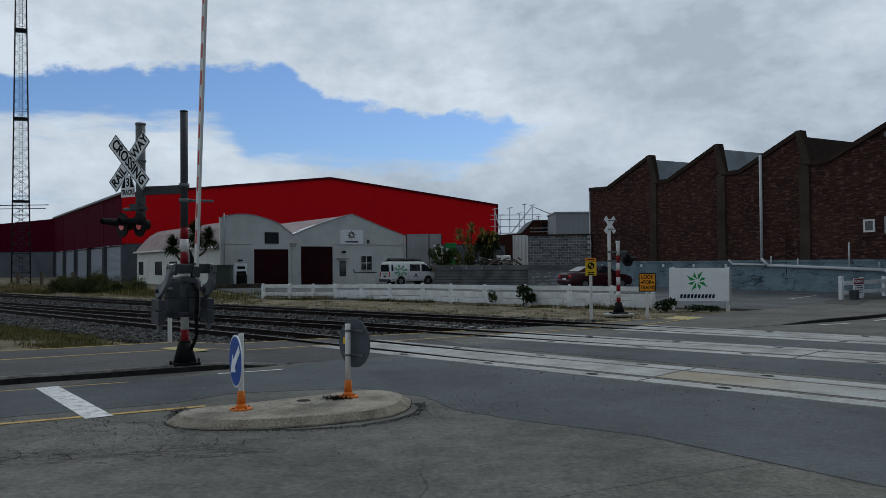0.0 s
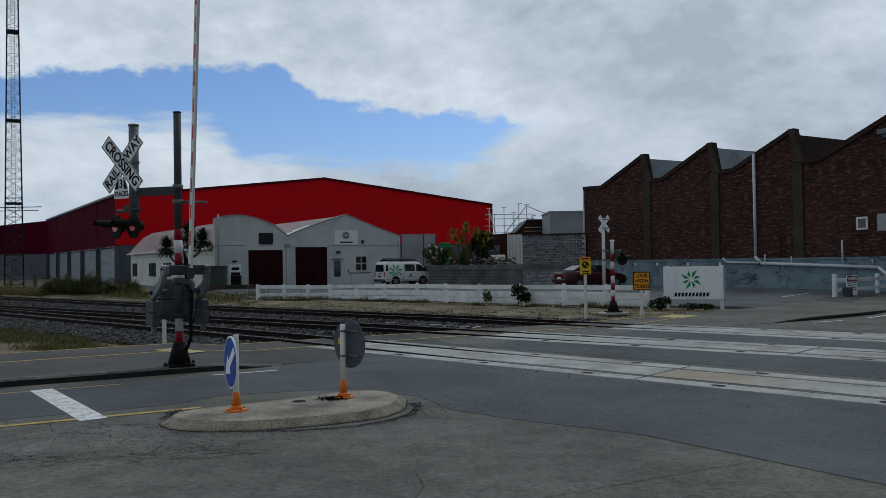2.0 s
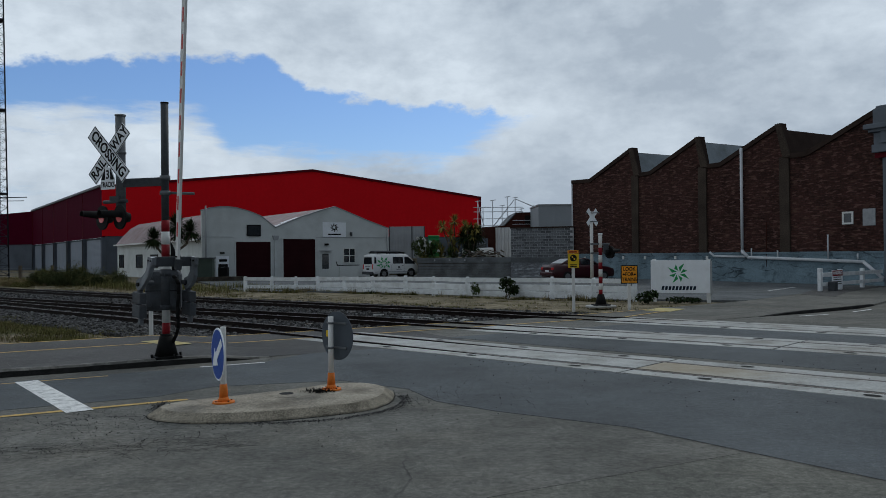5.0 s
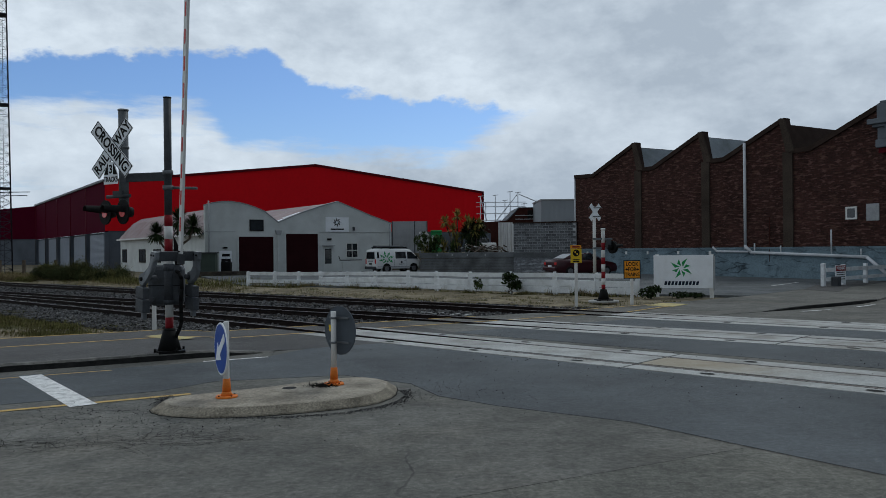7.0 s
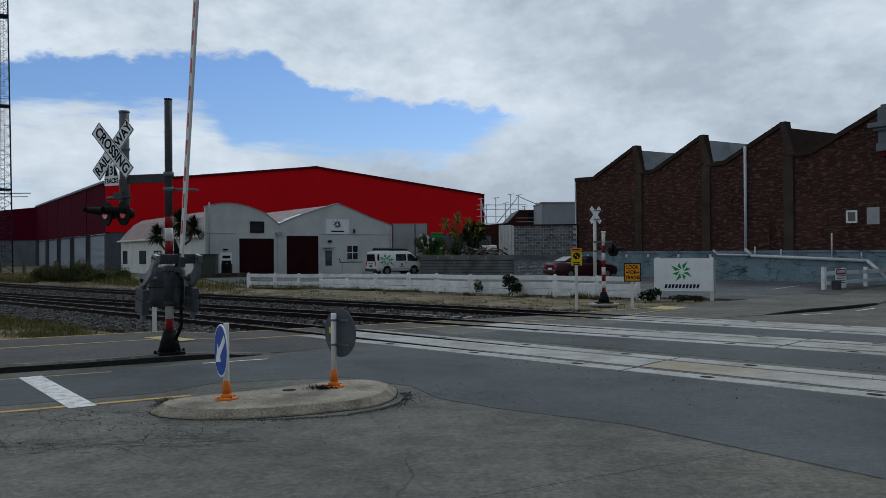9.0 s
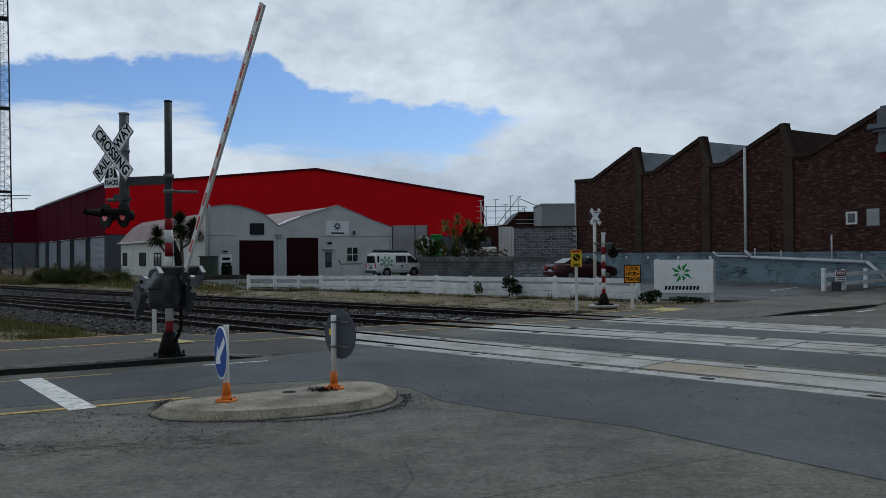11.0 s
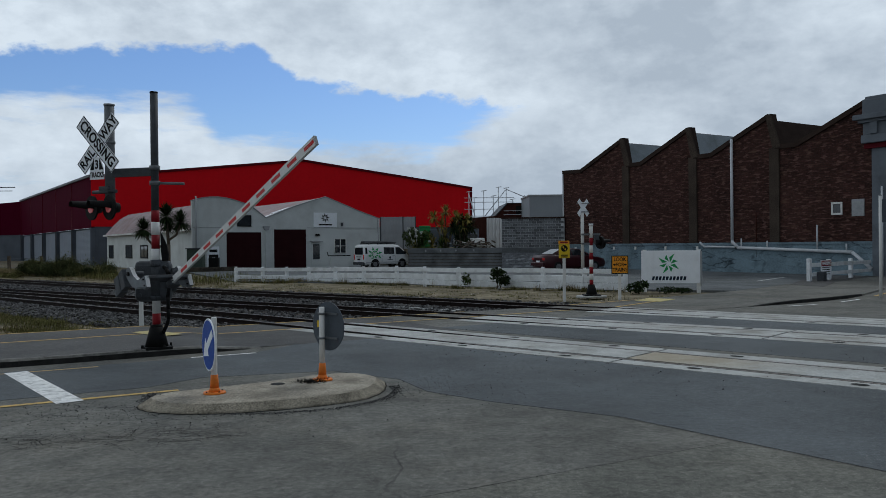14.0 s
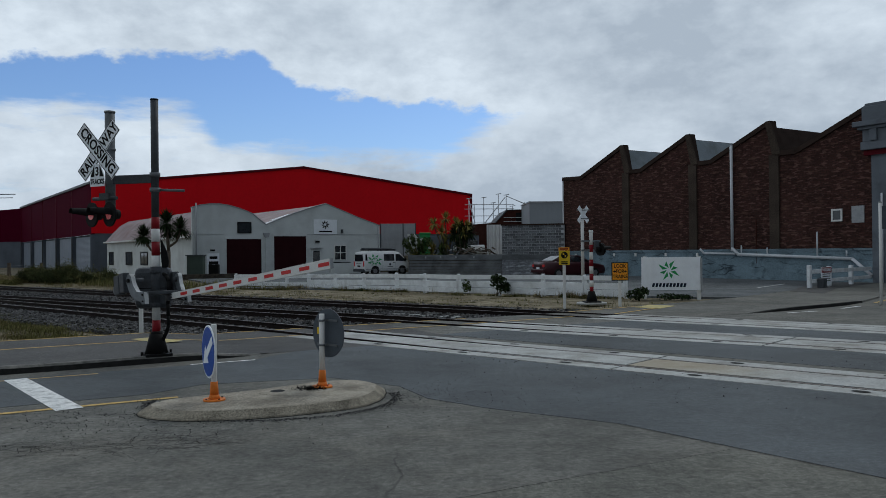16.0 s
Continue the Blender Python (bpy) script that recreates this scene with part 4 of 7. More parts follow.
def make_brick_building():
    ang = math.degrees(math.atan2(-0.863, 0.505))
    hall = thing("brick_building", pose(10.9, 59.07, 0, 0, 0, ang), "old red-brick workshop with sawtooth roof and pale blue painted base", "building")
    bay, low, high = 5.66, 7.05, 8.78
    prof = [(0.0, low + 0.06), (1.9, low)]
    for i in range(4):
        p = 5.95 + bay * i
        prof += [(p, high), (p + 0.18, high), (p + 0.55, low), (p + 1.75, low)]
    prof += [(24.0, 7.75)]
    end = 24.0
    prof = [q for q in prof if q[0] <= end]
    bm = B()
    prism(bm, [(0, 1.72)] + prof + [(end, 1.72)], "y", 0.0, 0.35)
    part("brick_wall", bm, M_BRICK, hall, "dark red brickwork with chalky patches")
    boxpart("painted_base", hall, M_BLUEPLINTH, -0.02, end, -0.09, 0.35, -0.1, 1.715, 0.0, "flaking pale blue paint over stone")
    boxpart("ledge", hall, M_BLUEPLINTH, -0.03, end, -0.14, -0.085, 1.60, 1.72)
    # coping along the sawtooth
    bm = B()
    for (x0, z0), (x1, z1) in zip(prof, prof[1:]):
        d = Vector((x1 - x0, 0, z1 - z0))
        if d.length < 0.02:
            continue
        q = Matrix.Translation((x0, 0, z0)) @ pose(0, 0, 0, 0, -math.degrees(math.atan2(d.z, d.x)), 0)
        box(bm, -0.06, d.length + 0.06, -0.10, 0.42, -0.20, 0.05, q)
    part("coping", bm, M_COPING, hall, "dark brown coping")
    for i in range(4):
        p = 5.95 + bay * i
        if i == 3:
            continue
        boxpart("pilaster", hall, M_PILASTER, p + 0.12, p + 0.72, -0.10, 0.0, 1.72, low - 0.1, 0.0, "brown-stained concrete pilaster")
        bm = B()
        prism(bm, [(p - 0.10, high + 0.03), (p + 0.22, high + 0.03), (p + 0.85, low - 0.12), (p + 0.35, low - 0.12)], "y", -0.13, -0.02)
        part("pilaster_cap", bm, M_PILASTER, hall)
    # roof and roof lights
    for i in range(4):
        p = 5.95 + bay * i
        if p > end:
            continue
        bm = B()
        prism(bm, [(p - 4.2, low - 0.15), (p - 0.1, high - 0.2), (p - 0.05, high - 0.3), (p - 4.15, low - 0.25)], "y", 0.4, 26)
        part("roof_slope", bm, M_COPING, hall)
        bm = B()
        prism(bm, [(p - 0.05, high - 0.25), (p + 0.05, high - 0.25), (p + 0.55, low - 0.2), (p + 0.45, low - 0.2)], "y", 0.4, 26)
        part("roof_light", bm, M_SKYGLASS if i != 2 else M_COPING, hall, "grimy glazed roof light")
        boxpart("gutter", hall, M_GALV, p + 0.5, p + 1.6, 0.4, 26, low - 0.4, low - 0.2)
    boxpart("back_wall", hall, M_BRICK, 0, end, 26, 26.3, 0, low)
    boxpart("side_wall", hall, M_BRICK, 0.0, 0.3, 0.36, 26, 0, low)
    boxpart("corner_flashing", hall, M_PIPE, -0.10, 0.0, -0.06, 0.1, 3.0, low + 0.05, 0.0, "white corner pipe")
    # downpipe, long drain pipe and vents
    dp = 14.95
    tubepart("downpipe", hall, M_PIPE, (dp, -0.16, 1.6), (dp, -0.16, 7.75), 0.085, label="white downpipe")
    bm = B()
    tube(bm, (dp - 2.3, -0.2, 1.75), (dp - 2.0, -0.2, 1.5), 0.06), tube(bm, (dp - 2.0, -0.2, 1.5), (dp + 0.2, -0.2, 1.46), 0.06)
    tube(bm, (dp, -0.2, 1.8), (dp + 0.45, -0.2, 1.42), 0.085), tube(bm, (dp + 0.4, -0.2, 1.43), (22.2, -0.2, 1.18), 0.085)
    tube(bm, (22.2, -0.2, 1.18), (23.2, -0.2, 0.35), 0.085)
    part("drain_pipe", bm, M_PIPE, hall, "white drain pipe along the base")
    for x, z in ((15.6, 1.95), (17.3, 1.8), (20.3, 2.6), (21.9, 1.6)):
        tubepart("vent_pipe", hall, M_PIPE, (x, -0.2, 1.3), (x, -0.2, z), 0.04)
    for x, z0, z1 in ((16.5, 0.9, 3.4), (23.2, 0.6, 4.4)):
        tubepart("conduit", hall, M_RUST, (x, -0.07, z0), (x, -0.07, z1), 0.03)
    window(hall, "window", 21.0, 21.6, 3.1, 3.75, -0.0, M_WHITE, M_GLASS, (1, 1), 0.06, 0.09)
    boxpart("shutter", hall, M_LIGHTGREY, 22.1, 22.75, -0.05, 0.0, 3.0, 3.85, 0.0, "pale grey boarded window")
    for x in (1.3, 2.9, 5.2, 7.2, 9.8, 12.3):
        bm = B()
        box(bm, x, x + 0.14, -0.16, -0.095, 1.32, 1.52)
        part("bracket", bm, M_WHITE, hall)
    # narrow grey facade with a moulded cornice at the end of the brick wall
    fac = thing("grey_facade", pose(22.45, 39.3, 0, 0, 0, ang), "grey stucco street facade with moulded cornice and red band", "building")
    boxpart("wall", fac, M_FACADE, 0.35, 9, -0.2, 3, -0.1, 6.3)
    boxpart("red_band", fac, M_REDTRIM, 0.05, 9, -0.35, 0.3, 6.3, 6.55)
    for z0, z1, o in ((6.55, 6.95, 0.35), (6.95, 7.55, 0.28), (7.55, 7.7, 0.45), (7.7, 7.95, 0.62), (7.95, 8.7, 0.30), (8.7, 8.85, 0.2)):
        boxpart("cornice", fac, M_FACADE, 0.35 - o, 9, -0.2 - o, 3, z0, z1, 0.03)
    for i in range(6):
        boxpart("dentil", fac, M_FACADE, 0.5 + i * 0.9, 0.85 + i * 0.9, -0.62, -0.46, 6.98, 7.56, 0.02)
    tubepart("downpipe", fac, M_PIPE, (0.9, -0.3, 0), (0.9, -0.3, 4.4), 0.05)


def wall_frame(x0, y0, x1, y1):
    """Pose whose local x runs from the first point to the second and whose -y faces the viewer."""
    return pose(x0, y0, 0, 0, 0, math.degrees(math.atan2(y1 - y0, x1 - x0))), math.hypot(x1 - x0, y1 - y0)


def make_red_warehouse():
    near, w = wall_frame(-32.0, 80.0, 6.8, 100.0)
    m = Matrix.Translation(EYE) @ Matrix.Scale(1.12, 4) @ Matrix.Translation(-Vector(EYE)) @ near
    hall = thing("red_warehouse", m, "large bright red steel warehouse with grey lower walls", "warehouse")
    eave, ridge, base = 8.85, 11.35, 3.95
    bm = B()
    prism(bm, [(0, base), (0, eave), (w / 2, ridge), (w, eave), (w, base)], "y", 0, 0.3)
    part("front_cladding", bm, M_REDCLAD, hall, "bright red wall cladding")
    boxpart("front_base", hall, M_GREYPANEL, 0.05, w - 0.05, 0.1, 0.3, -0.3, base)
    bm = B()
    for (x0, z0), (x1, z1) in (((0, eave), (w / 2, ridge)), ((w / 2, ridge), (w, eave))):
        a = -math.degrees(math.atan2(z1 - z0, x1 - x0))
        box(bm, -0.1, math.hypot(x1 - x0, z1 - z0) + 0.1, -0.15, 0.4, -0.12, 0.12, Matrix.Translation((x0, 0, z0)) @ pose(0, 0, 0, 0, a, 0))
    part("barge_flashing", bm, M_REDTRIM, hall, "dark red roof edge flashing")
    bm = B()
    prism(bm, [(0, eave - 0.05), (w / 2, ridge - 0.05), (w, eave - 0.05), (w / 2, ridge - 0.25)], "y", 0.3, 46)
    part("roof", bm, M_REDTRIM, hall)
    boxpart("corner_flashing", hall, M_REDTRIM, w - 0.12, w + 0.12, -0.08, 0.35, base, eave)
    boxpart("side_wall", hall, M_REDCLAD, w - 0.3, w, 0.3, 46, base, eave)
    # long side with loading bays: runs back from the near corner
    side, d = wall_frame(-58.4, 120.5, -32.0, 80.0)
    bay = boxpart("long_side", hall, M_REDSIDE, 0, d, 0, 0.3, base - 0.1, eave, label="red side cladding above the loading bays, shade put into its colour")
    bay.matrix_local = near.inverted() @ side
    boxpart("gutter", bay, M_GALV, -0.1, d + 0.1, -0.2, 0.05, eave - 0.02, eave + 0.2)
    boxpart("lower_wall", bay, M_GREYPANEL, 0, d, 0.4, 0.6, -0.3, base - 0.1)
    n = 5
    for i in range(n + 1):
        x = d * i / n
        boxpart("column", bay, M_GREYPANEL, max(x - 0.45, 0), min(x + 0.45, d), -0.05, 0.39, -0.3, base - 0.12)
        if i < n:
            boxpart("roller_door", bay, M_ROLLER, x + 0.9, x + d / n - 0.9, 0.2, 0.38, -0.3, base - 0.3, label="pale blue-grey roller door")
            boxpart("cladding_joint", bay, M_REDTRIM, x - 0.06, x + 0.06, -0.06, 0.0, base - 0.1, eave)
            tubepart("downpipe", bay, M_GREYPAINT, (x + 0.5, -0.15, 0.2), (x + 0.5, -0.15, base - 0.15), 0.07)
    wing, d2 = wall_frame(-92.0, 131.0, -58.4, 120.5)
    bm = B()
    prism(bm, [(0, base), (0, 7.0), (d2, eave), (d2, base)], "y", 0, 0.3)
    win = part("wing", bm, M_REDSIDE, hall, "red wing on a grey concrete base, shade put into its colour")
    win.matrix_local = near.inverted() @ wing
    boxpart("base_wall", win, M_GREYPANEL, 0, d2, 0.1, 0.3, -0.3, base)


def make_shed():
    m, w = wall_frame(-17.0, 61.3, -3.26, 70.24)
    m, w = m @ Matrix.Diagonal((1.054, 1.0, 1.012, 1.0)), 15.56
    shed = thing("white_shed", m, "cream-white painted workshop with arched and gabled fronts", "workshop")
    outline = [(0, -0.5), (0, 5.25), (0.63, 5.45), (1.28, 5.55), (1.93, 5.57), (2.59, 5.50), (3.26, 5.34), (3.93, 5.12), (4.52, 4.88), (5.07, 4.45), (5.62, 4.02),
               (6.69, 4.48), (7.87, 4.95), (9.07, 5.35), (9.8, 5.58), (10.64, 5.80), (12.04, 5.29), (13.58, 4.70), (w, 4.05), (w, -0.5)]
    bm = B()
    prism(bm, outline, "y", 0, 0.25)
    part("front_wall", bm, M_SHED, shed)
    bm = B()
    for (x0, z0), (x1, z1) in zip(outline[1:-1], outline[2:-1]):
        a = -math.degrees(math.atan2(z1 - z0, x1 - x0))
        box(bm, -0.02, math.hypot(x1 - x0, z1 - z0) + 0.02, -0.05, 0.3, -0.03, 0.05, Matrix.Translation((x0, 0, z0)) @ pose(0, 0, 0, 0, a, 0))
    part("verge_trim", bm, M_LIGHTGREY, shed)
    # curved roof over the long flank, gable roof beside it
    curve = [(-0.25, 3.05), (0.5, 4.0), (1.2, 4.75), (2.0, 5.25), (2.9, 5.30), (3.9, 5.0), (4.8, 4.55), (5.6, 3.95)]
    bm = B()
    prism(bm, curve + [(x, z - 0.1) for x, z in curve[::-1]], "y", 0.26, 28)
    part("curved_roof", bm, M_SHEDROOF, shed, "faded pinkish corrugated iron")
    bm = B()
    prism(bm, [(5.5, 3.97), (10.64, 5.74), (w, 4.0), (w, 3.9), (10.64, 5.6), (5.5, 3.85)], "y", 0.26, 24)
    part("gable_roof", bm, M_SHEDROOF, shed, "faded pinkish corrugated iron")
    a = -math.degrees(math.atan2(1.77, 5.14))
    for x, y0, y1, ln in ((5.8, 0.5, 1.4, 2.3), (5.7, 3.2, 4.2, 1.0), (6.9, 1.7, 2.4, 1.5), (5.6, 7.0, 8.0, 1.2)):
        bm = B()
        box(bm, 0, ln, y0, y1, 0.02, 0.05, Matrix.Translation((x, 0, 3.97 + (x - 5.5) * 0.344)) @ pose(0, 0, 0, 0, a, 0))
        part("roof_light", bm, M_SKYLIGHT, shed, "pale translucent roof sheet")
    boxpart("flank_wall", shed, M_SHED, 0, 0.25, 0.26, 28, -1.2, 3.05)
    boxpart("back_wall", shed, M_SHED, 0, w, 28, 28.2, -1.0, 3.0)
    boxpart("far_flank", shed, M_SHED, w - 0.25, w, 0.26, 24, -0.5, 3.9)
    boxpart("gutter", shed, M_WHITE, -0.38, -0.26, 0.2, 28.2, 2.98, 3.12)
    for y0, y1, z0, z1 in ((0.8, 2.7, 0.75, 2.08), (7.8, 10.2, 0.8, 2.06), (13.2, 15.6, 0.84, 2.03)):
        wob = window(shed, "window", y0, y1, z0, z1, 0.0, M_BLACK, M_GLASS, (2, 1), 0.06, 0.14)
        wob.matrix_local = pose(0, 28, 0, 0, 0, -90)
    for x0, x1, z1 in ((2.50, 5.20, 2.89), (6.22, 8.88, 3.12)):
        boxpart("roller_door", shed, M_MAROON, x0, x1, -0.045, 0.0, -0.05, z1, label="dark maroon roller door")
        bm = B()
        box(bm, x0 - 0.1, x0, -0.07, 0, -0.05, z1 + 0.1), box(bm, x1, x1 + 0.1, -0.07, 0, -0.05, z1 + 0.1), box(bm, x0, x1, -0.066, 0, z1, z1 + 0.1)
        part("door_frame", bm, M_SHED, shed)
    window(shed, "window", 3.35, 4.43, 3.34, 4.22, 0.0, M_BLACK, M_GLASS, (1, 1))
    window(shed, "window", 11.34, 12.4, 1.14, 2.37, 0.0, M_WHITE, M_GLASS, (2, 2), 0.08, 0.05)
    d = boxpart("door", shed, M_SHED, 9.35, 10.15, -0.05, 0.0, -0.05, 2.05, label="half-glazed white door")
    boxpart("pane", d, M_GLASS, 9.47, 10.04, -0.06, -0.049, 0.68, 1.92)
    boxpart("door_hood", shed, M_LIGHTGREY, 9.25, 10.25, -0.3, 0, 2.12, 2.18)
    boxpart("string_course", shed, M_LIGHTGREY, 9.0, w, -0.04, 0.0, 3.25, 3.28)
    boxpart("string_course", shed, M_LIGHTGREY, 0.0, 2.3, -0.03, 0.0, 3.25, 3.28)
    boxpart("lamp", shed, M_BLACK, 9.7, 10.0, -0.18, 0, 2.6, 2.76)
    boxpart("downpipe", shed, M_SHED, 5.5, 5.64, -0.16, -0.02, 0, 3.1)
    bm = B()
    prism(bm, [(5.33, 3.38), (5.82, 3.38), (5.74, 3.06), (5.42, 3.06)], "y", -0.26, -0.02)
    part("rain_head", bm, M_LIGHTGREY, shed)
    tubepart("corner_pipe", shed, M_LIGHTGREY, (0.25, -0.12, 0), (0.25, -0.12, 5.6), 0.055)
    tubepart("downpipe", shed, M_LIGHTGREY, (w - 0.2, -0.1, 0), (w - 0.2, -0.1, 4.0), 0.05)
    boxpart("camera_bracket", shed, M_GREYPAINT, 11.95, 12.08, -0.2, 0, 3.4, 3.7)
    sg = boxpart("wall_sign", shed, M_SIGNWHITE, 9.56, 11.59, -0.06, -0.002, 3.31, 4.51, label="white company sign with dark star emblem")
    star(sg, 10.54, -0.066, 4.08, 0.40, M_BLACK, 8)
    boxpart("word_bar", sg, M_BLACK, 10.0, 11.14, -0.066, -0.06, 3.46, 3.57)
    sv = boxpart("service_door", shed, M_SIGNWHITE, 1.02, 1.93, -0.14, -0.002, -0.05, 1.81, label="white framed service door with dark notices")
    boxpart("panel", sv, M_BLACK, 1.2, 1.78, -0.15, -0.14, 1.38, 1.58)
    nt_ = boxpart("notice", sv, M_BLACK, 1.15, 1.85, -0.15, -0.14, 0.45, 1.2)
    boxpart("text_bar", nt_, M_SIGNWHITE, 1.38, 1.62, -0.156, -0.15, 0.75, 0.98)
    boxpart("hood_lamp", shed, M_BLACK, 1.3, 1.6, -0.2, 0, 1.98, 2.1)


def star(parent, cx, y, cz, r, mat_, n=8, skip=()):
    """Ring of slanted triangles."""
    for i in range(n):
        if i in skip:
            continue
        a = 2 * math.pi * i / n
        bm = B()
        pts = [(cx + q * r * math.cos(a + t), cz + q * r * math.sin(a + t)) for q, t in ((0.20, -0.20), (1.0, 0.02), (0.52, 0.62))]
        prism(bm, pts, "y", y - 0.003, y + 0.003)
        part("emblem_piece", bm, mat_, parent)


make_ground()
make_path()
make_far_kerb()
make_tracks()
make_panels()
make_brick_building()
make_red_warehouse()
make_shed()


# ---- level crossing equipment ----
ARM_TURN = -49.1
MAST = (-4.30, 13.35, 0.10)
PIVOT = (-4.157 - MAST[0], 13.095 - MAST[1], 1.33 - MAST[2])


def sheared_bolts(bm, r, n, z, s=1.0):
    for i in range(n):
        a = 2 * math.pi * (i + 0.5) / n
        tube(bm, (r * math.cos(a), r * math.sin(a), z), (r * math.cos(a), r * math.sin(a), z + 0.07 * s), 0.025 * s, None, 8)


def crossbuck(parent, m, front=True):
    """Two crossed boards with the words, facing local -y."""
    for k, (ang, y) in enumerate(((-45, -0.012), (45, 0.0))):
        q = m @ pose(0, y, 0, 0, -ang, 0)
        bm = B()
        box(bm, -0.60, 0.60, -0.004, 0.004, -0.135, 0.135, q)
        b = part("crossbuck_board", bm, M_SIGNWHITE, parent, "white reflective board")
        bm = B()
        for z in (-0.125, 0.125):
            box(bm, -0.585, 0.585, -0.0065, -0.004, z - 0.006, z + 0.006, q)
        for x in (-0.588, 0.588):
            box(bm, x - 0.006, x + 0.006, -0.0065, -0.004, -0.125, 0.125, q)
        part("border", bm, M_BLACK, b)
        if front:
            if k == 0:
                letters("lettering", "CROSSING", 0.245, b, q @ Matrix.Translation((0, -0.007, 0)), M_BLACK, squeeze=0.92)
            else:
                letters("lettering", "RAIL", 0.235, b, q @ Matrix.Translation((-0.36, -0.007, 0)), M_BLACK, squeeze=0.85)
                letters("lettering", "WAY", 0.235, b, q @ Matrix.Translation((0.36, -0.007, 0)), M_BLACK, squeeze=0.85)


def flashing_lamp(parent, m):
    """Round black backing board, dull red lens, long hood; faces local -y."""
    bm = B()
    tube(bm, m @ Vector((0, 0.0, 0)), m @ Vector((0, 0.03, 0)), 0.205, None, 24)
    tube(bm, m @ Vector((0, 0.03, 0)), m @ Vector((0, 0.17, 0)), 0.10, 0.08, 16)
    lamp = part("signal_lamp", bm, M_BLACK, parent, "black signal lamp backing")
    bm = B()
    tube(bm, m @ Vector((0, -0.012, 0)), m @ Vector((0, 0.0, 0)), 0.085, None, 20)
    part("lens", bm, M_LAMPRED, lamp, "dull red glass lens")
    bm = B()
    n = 14
    rows = []
    for r in (0.105, 0.111):
        rows.append([[bm.verts.new(m @ Vector((r * (1 + y) * math.cos(a), y, r * (1 + y) * math.sin(a) - 0.1 * y))) for a in [math.pi * (-0.05 + 1.10 * i / n) for i in range(n + 1)]] for y in (0.0, -0.34)])
    for i in range(n):
        for q in rows:
            bm.faces.new((q[0][i], q[0][i + 1], q[1][i + 1], q[1][i]))
        bm.faces.new((rows[0][1][i], rows[0][1][i + 1], rows[1][1][i + 1], rows[1][1][i]))
    part("hood", bm, M_BLACK, lamp)


def make_barrier():
    b = thing("crossing_barrier", pose(*MAST), "railway barrier mast with red and white bands and crossbuck", "barrier")
    tubepart("pole", b, M_GREYPAINT, (0, 0, 2.27), (0, 0, 4.20), 0.062, label="dark grey steel pole")
    tubepart("pole_cap", b, M_BLACK, (0, 0, 4.20), (0, 0, 4.22), 0.066)
    for z0, z1, mm in ((0.33, 0.58, M_RED), (0.58, 1.40, M_WHITE), (1.40, 1.64, M_WHITE), (1.64, 1.87, M_RED), (1.87, 2.08, M_WHITE), (2.08, 2.27, M_RED)):
        tubepart("band", b, mm, (0, 0, z0), (0, 0, z1), 0.066)
    bm = B()
    tube(bm, (0, 0, 0.04), (0, 0, 0.36), 0.185, 0.105, 20), tube(bm, (0, 0, 0.34), (0, 0, 0.40), 0.105, 0.085, 20)
    box(bm, -0.21, 0.21, -0.21, 0.21, 0.0, 0.04, pose(0, 0, 0, 0, 0, 30))
    sheared_bolts(bm, 0.25, 4, 0.02, 0.8)
    part("base", bm, M_BLACK, b, "black cast base with bolts")
    # gear case behind the pole, its axle across the arm
    turn = pose(-0.065, 0.09, 0, 0, 0, 8)
    case = boxpart("gear_case", b, M_GREYPAINT, -0.285, 0.285, -0.15, 0.17, 0.77, 1.445, 0.085, "dark grey cast gear case", turn)
    boxpart("case_seam", case, M_BLACK, -0.282, 0.282, -0.153, 0.10, 1.10, 1.112, 0.0, "", turn)
    for x, z in ((-0.17, 1.30), (0.20, 1.33), (-0.2, 0.88), (0.2, 0.88)):
        bm = B()
        tube(bm, turn @ Vector((x, -0.175, z)), turn @ Vector((x, -0.14, z)), 0.036, None, 12)
        part("boss", bm, M_GREYPAINT, case)
    tubepart("sleeve", b, M_GREYPAINT, (0, 0, 0.79), (0, 0, 1.46), 0.090, label="dark grey sleeve that clamps the case to the mast")
    for z in (0.84, 1.38):
        bm = B()
        tube(bm, (0, 0, z - 0.03), (0, 0, z + 0.03), 0.099, None, 18)
        box(bm, -0.02, 0.02, -0.125, -0.07, z - 0.025, z + 0.025)
        part("sleeve_band", bm, M_GREYPAINT, b)
    # dark curved guard hanging beside the pole
    bm = B()
    prism(bm, [(0.07, 1.92), (0.10, 1.86), (0.17, 1.70), (0.20, 1.55), (0.19, 1.44), (0.09, 1.44), (0.075, 1.62)], "y", 0.03, 0.06)
    part("guard", bm, M_BLACK, b, "black curved guard")
    ax = pose(*PIVOT, 0, 0, ARM_TURN)
    for y0, y1 in ((-0.44, -0.27), (0.21, 0.29)):
        tubepart("axle_stub", b, M_GREYPAINT, ax @ Vector((0, y0, 0.02)), ax @ Vector((0, y1, 0.02)), 0.04)
    # black cable down to the base
    bm = B()
    pts = [(0.14, -0.05, 1.34), (0.20, -0.10, 1.31), (0.245, -0.13, 1.22), (0.25, -0.13, 1.05), (0.23, -0.13, 0.85), (0.235, -0.13, 0.65), (0.235, -0.12, 0.50), (0.20, -0.10, 0.40), (0.15, -0.07, 0.31), (0.11, -0.02, 0.25)]
    for p, q in zip(pts, pts[1:]):
        tube(bm, p, q, 0.03, None, 8)
    part("cable", bm, M_BLACK, b, "black cable in conduit")
    # box beam to the second pole that carries the crossbuck and lamps
    px, py = -0.82, 0.25
    bm = B()
    q = pose(0, 0, 2.93, 0, 0, math.degrees(math.atan2(py, px)))
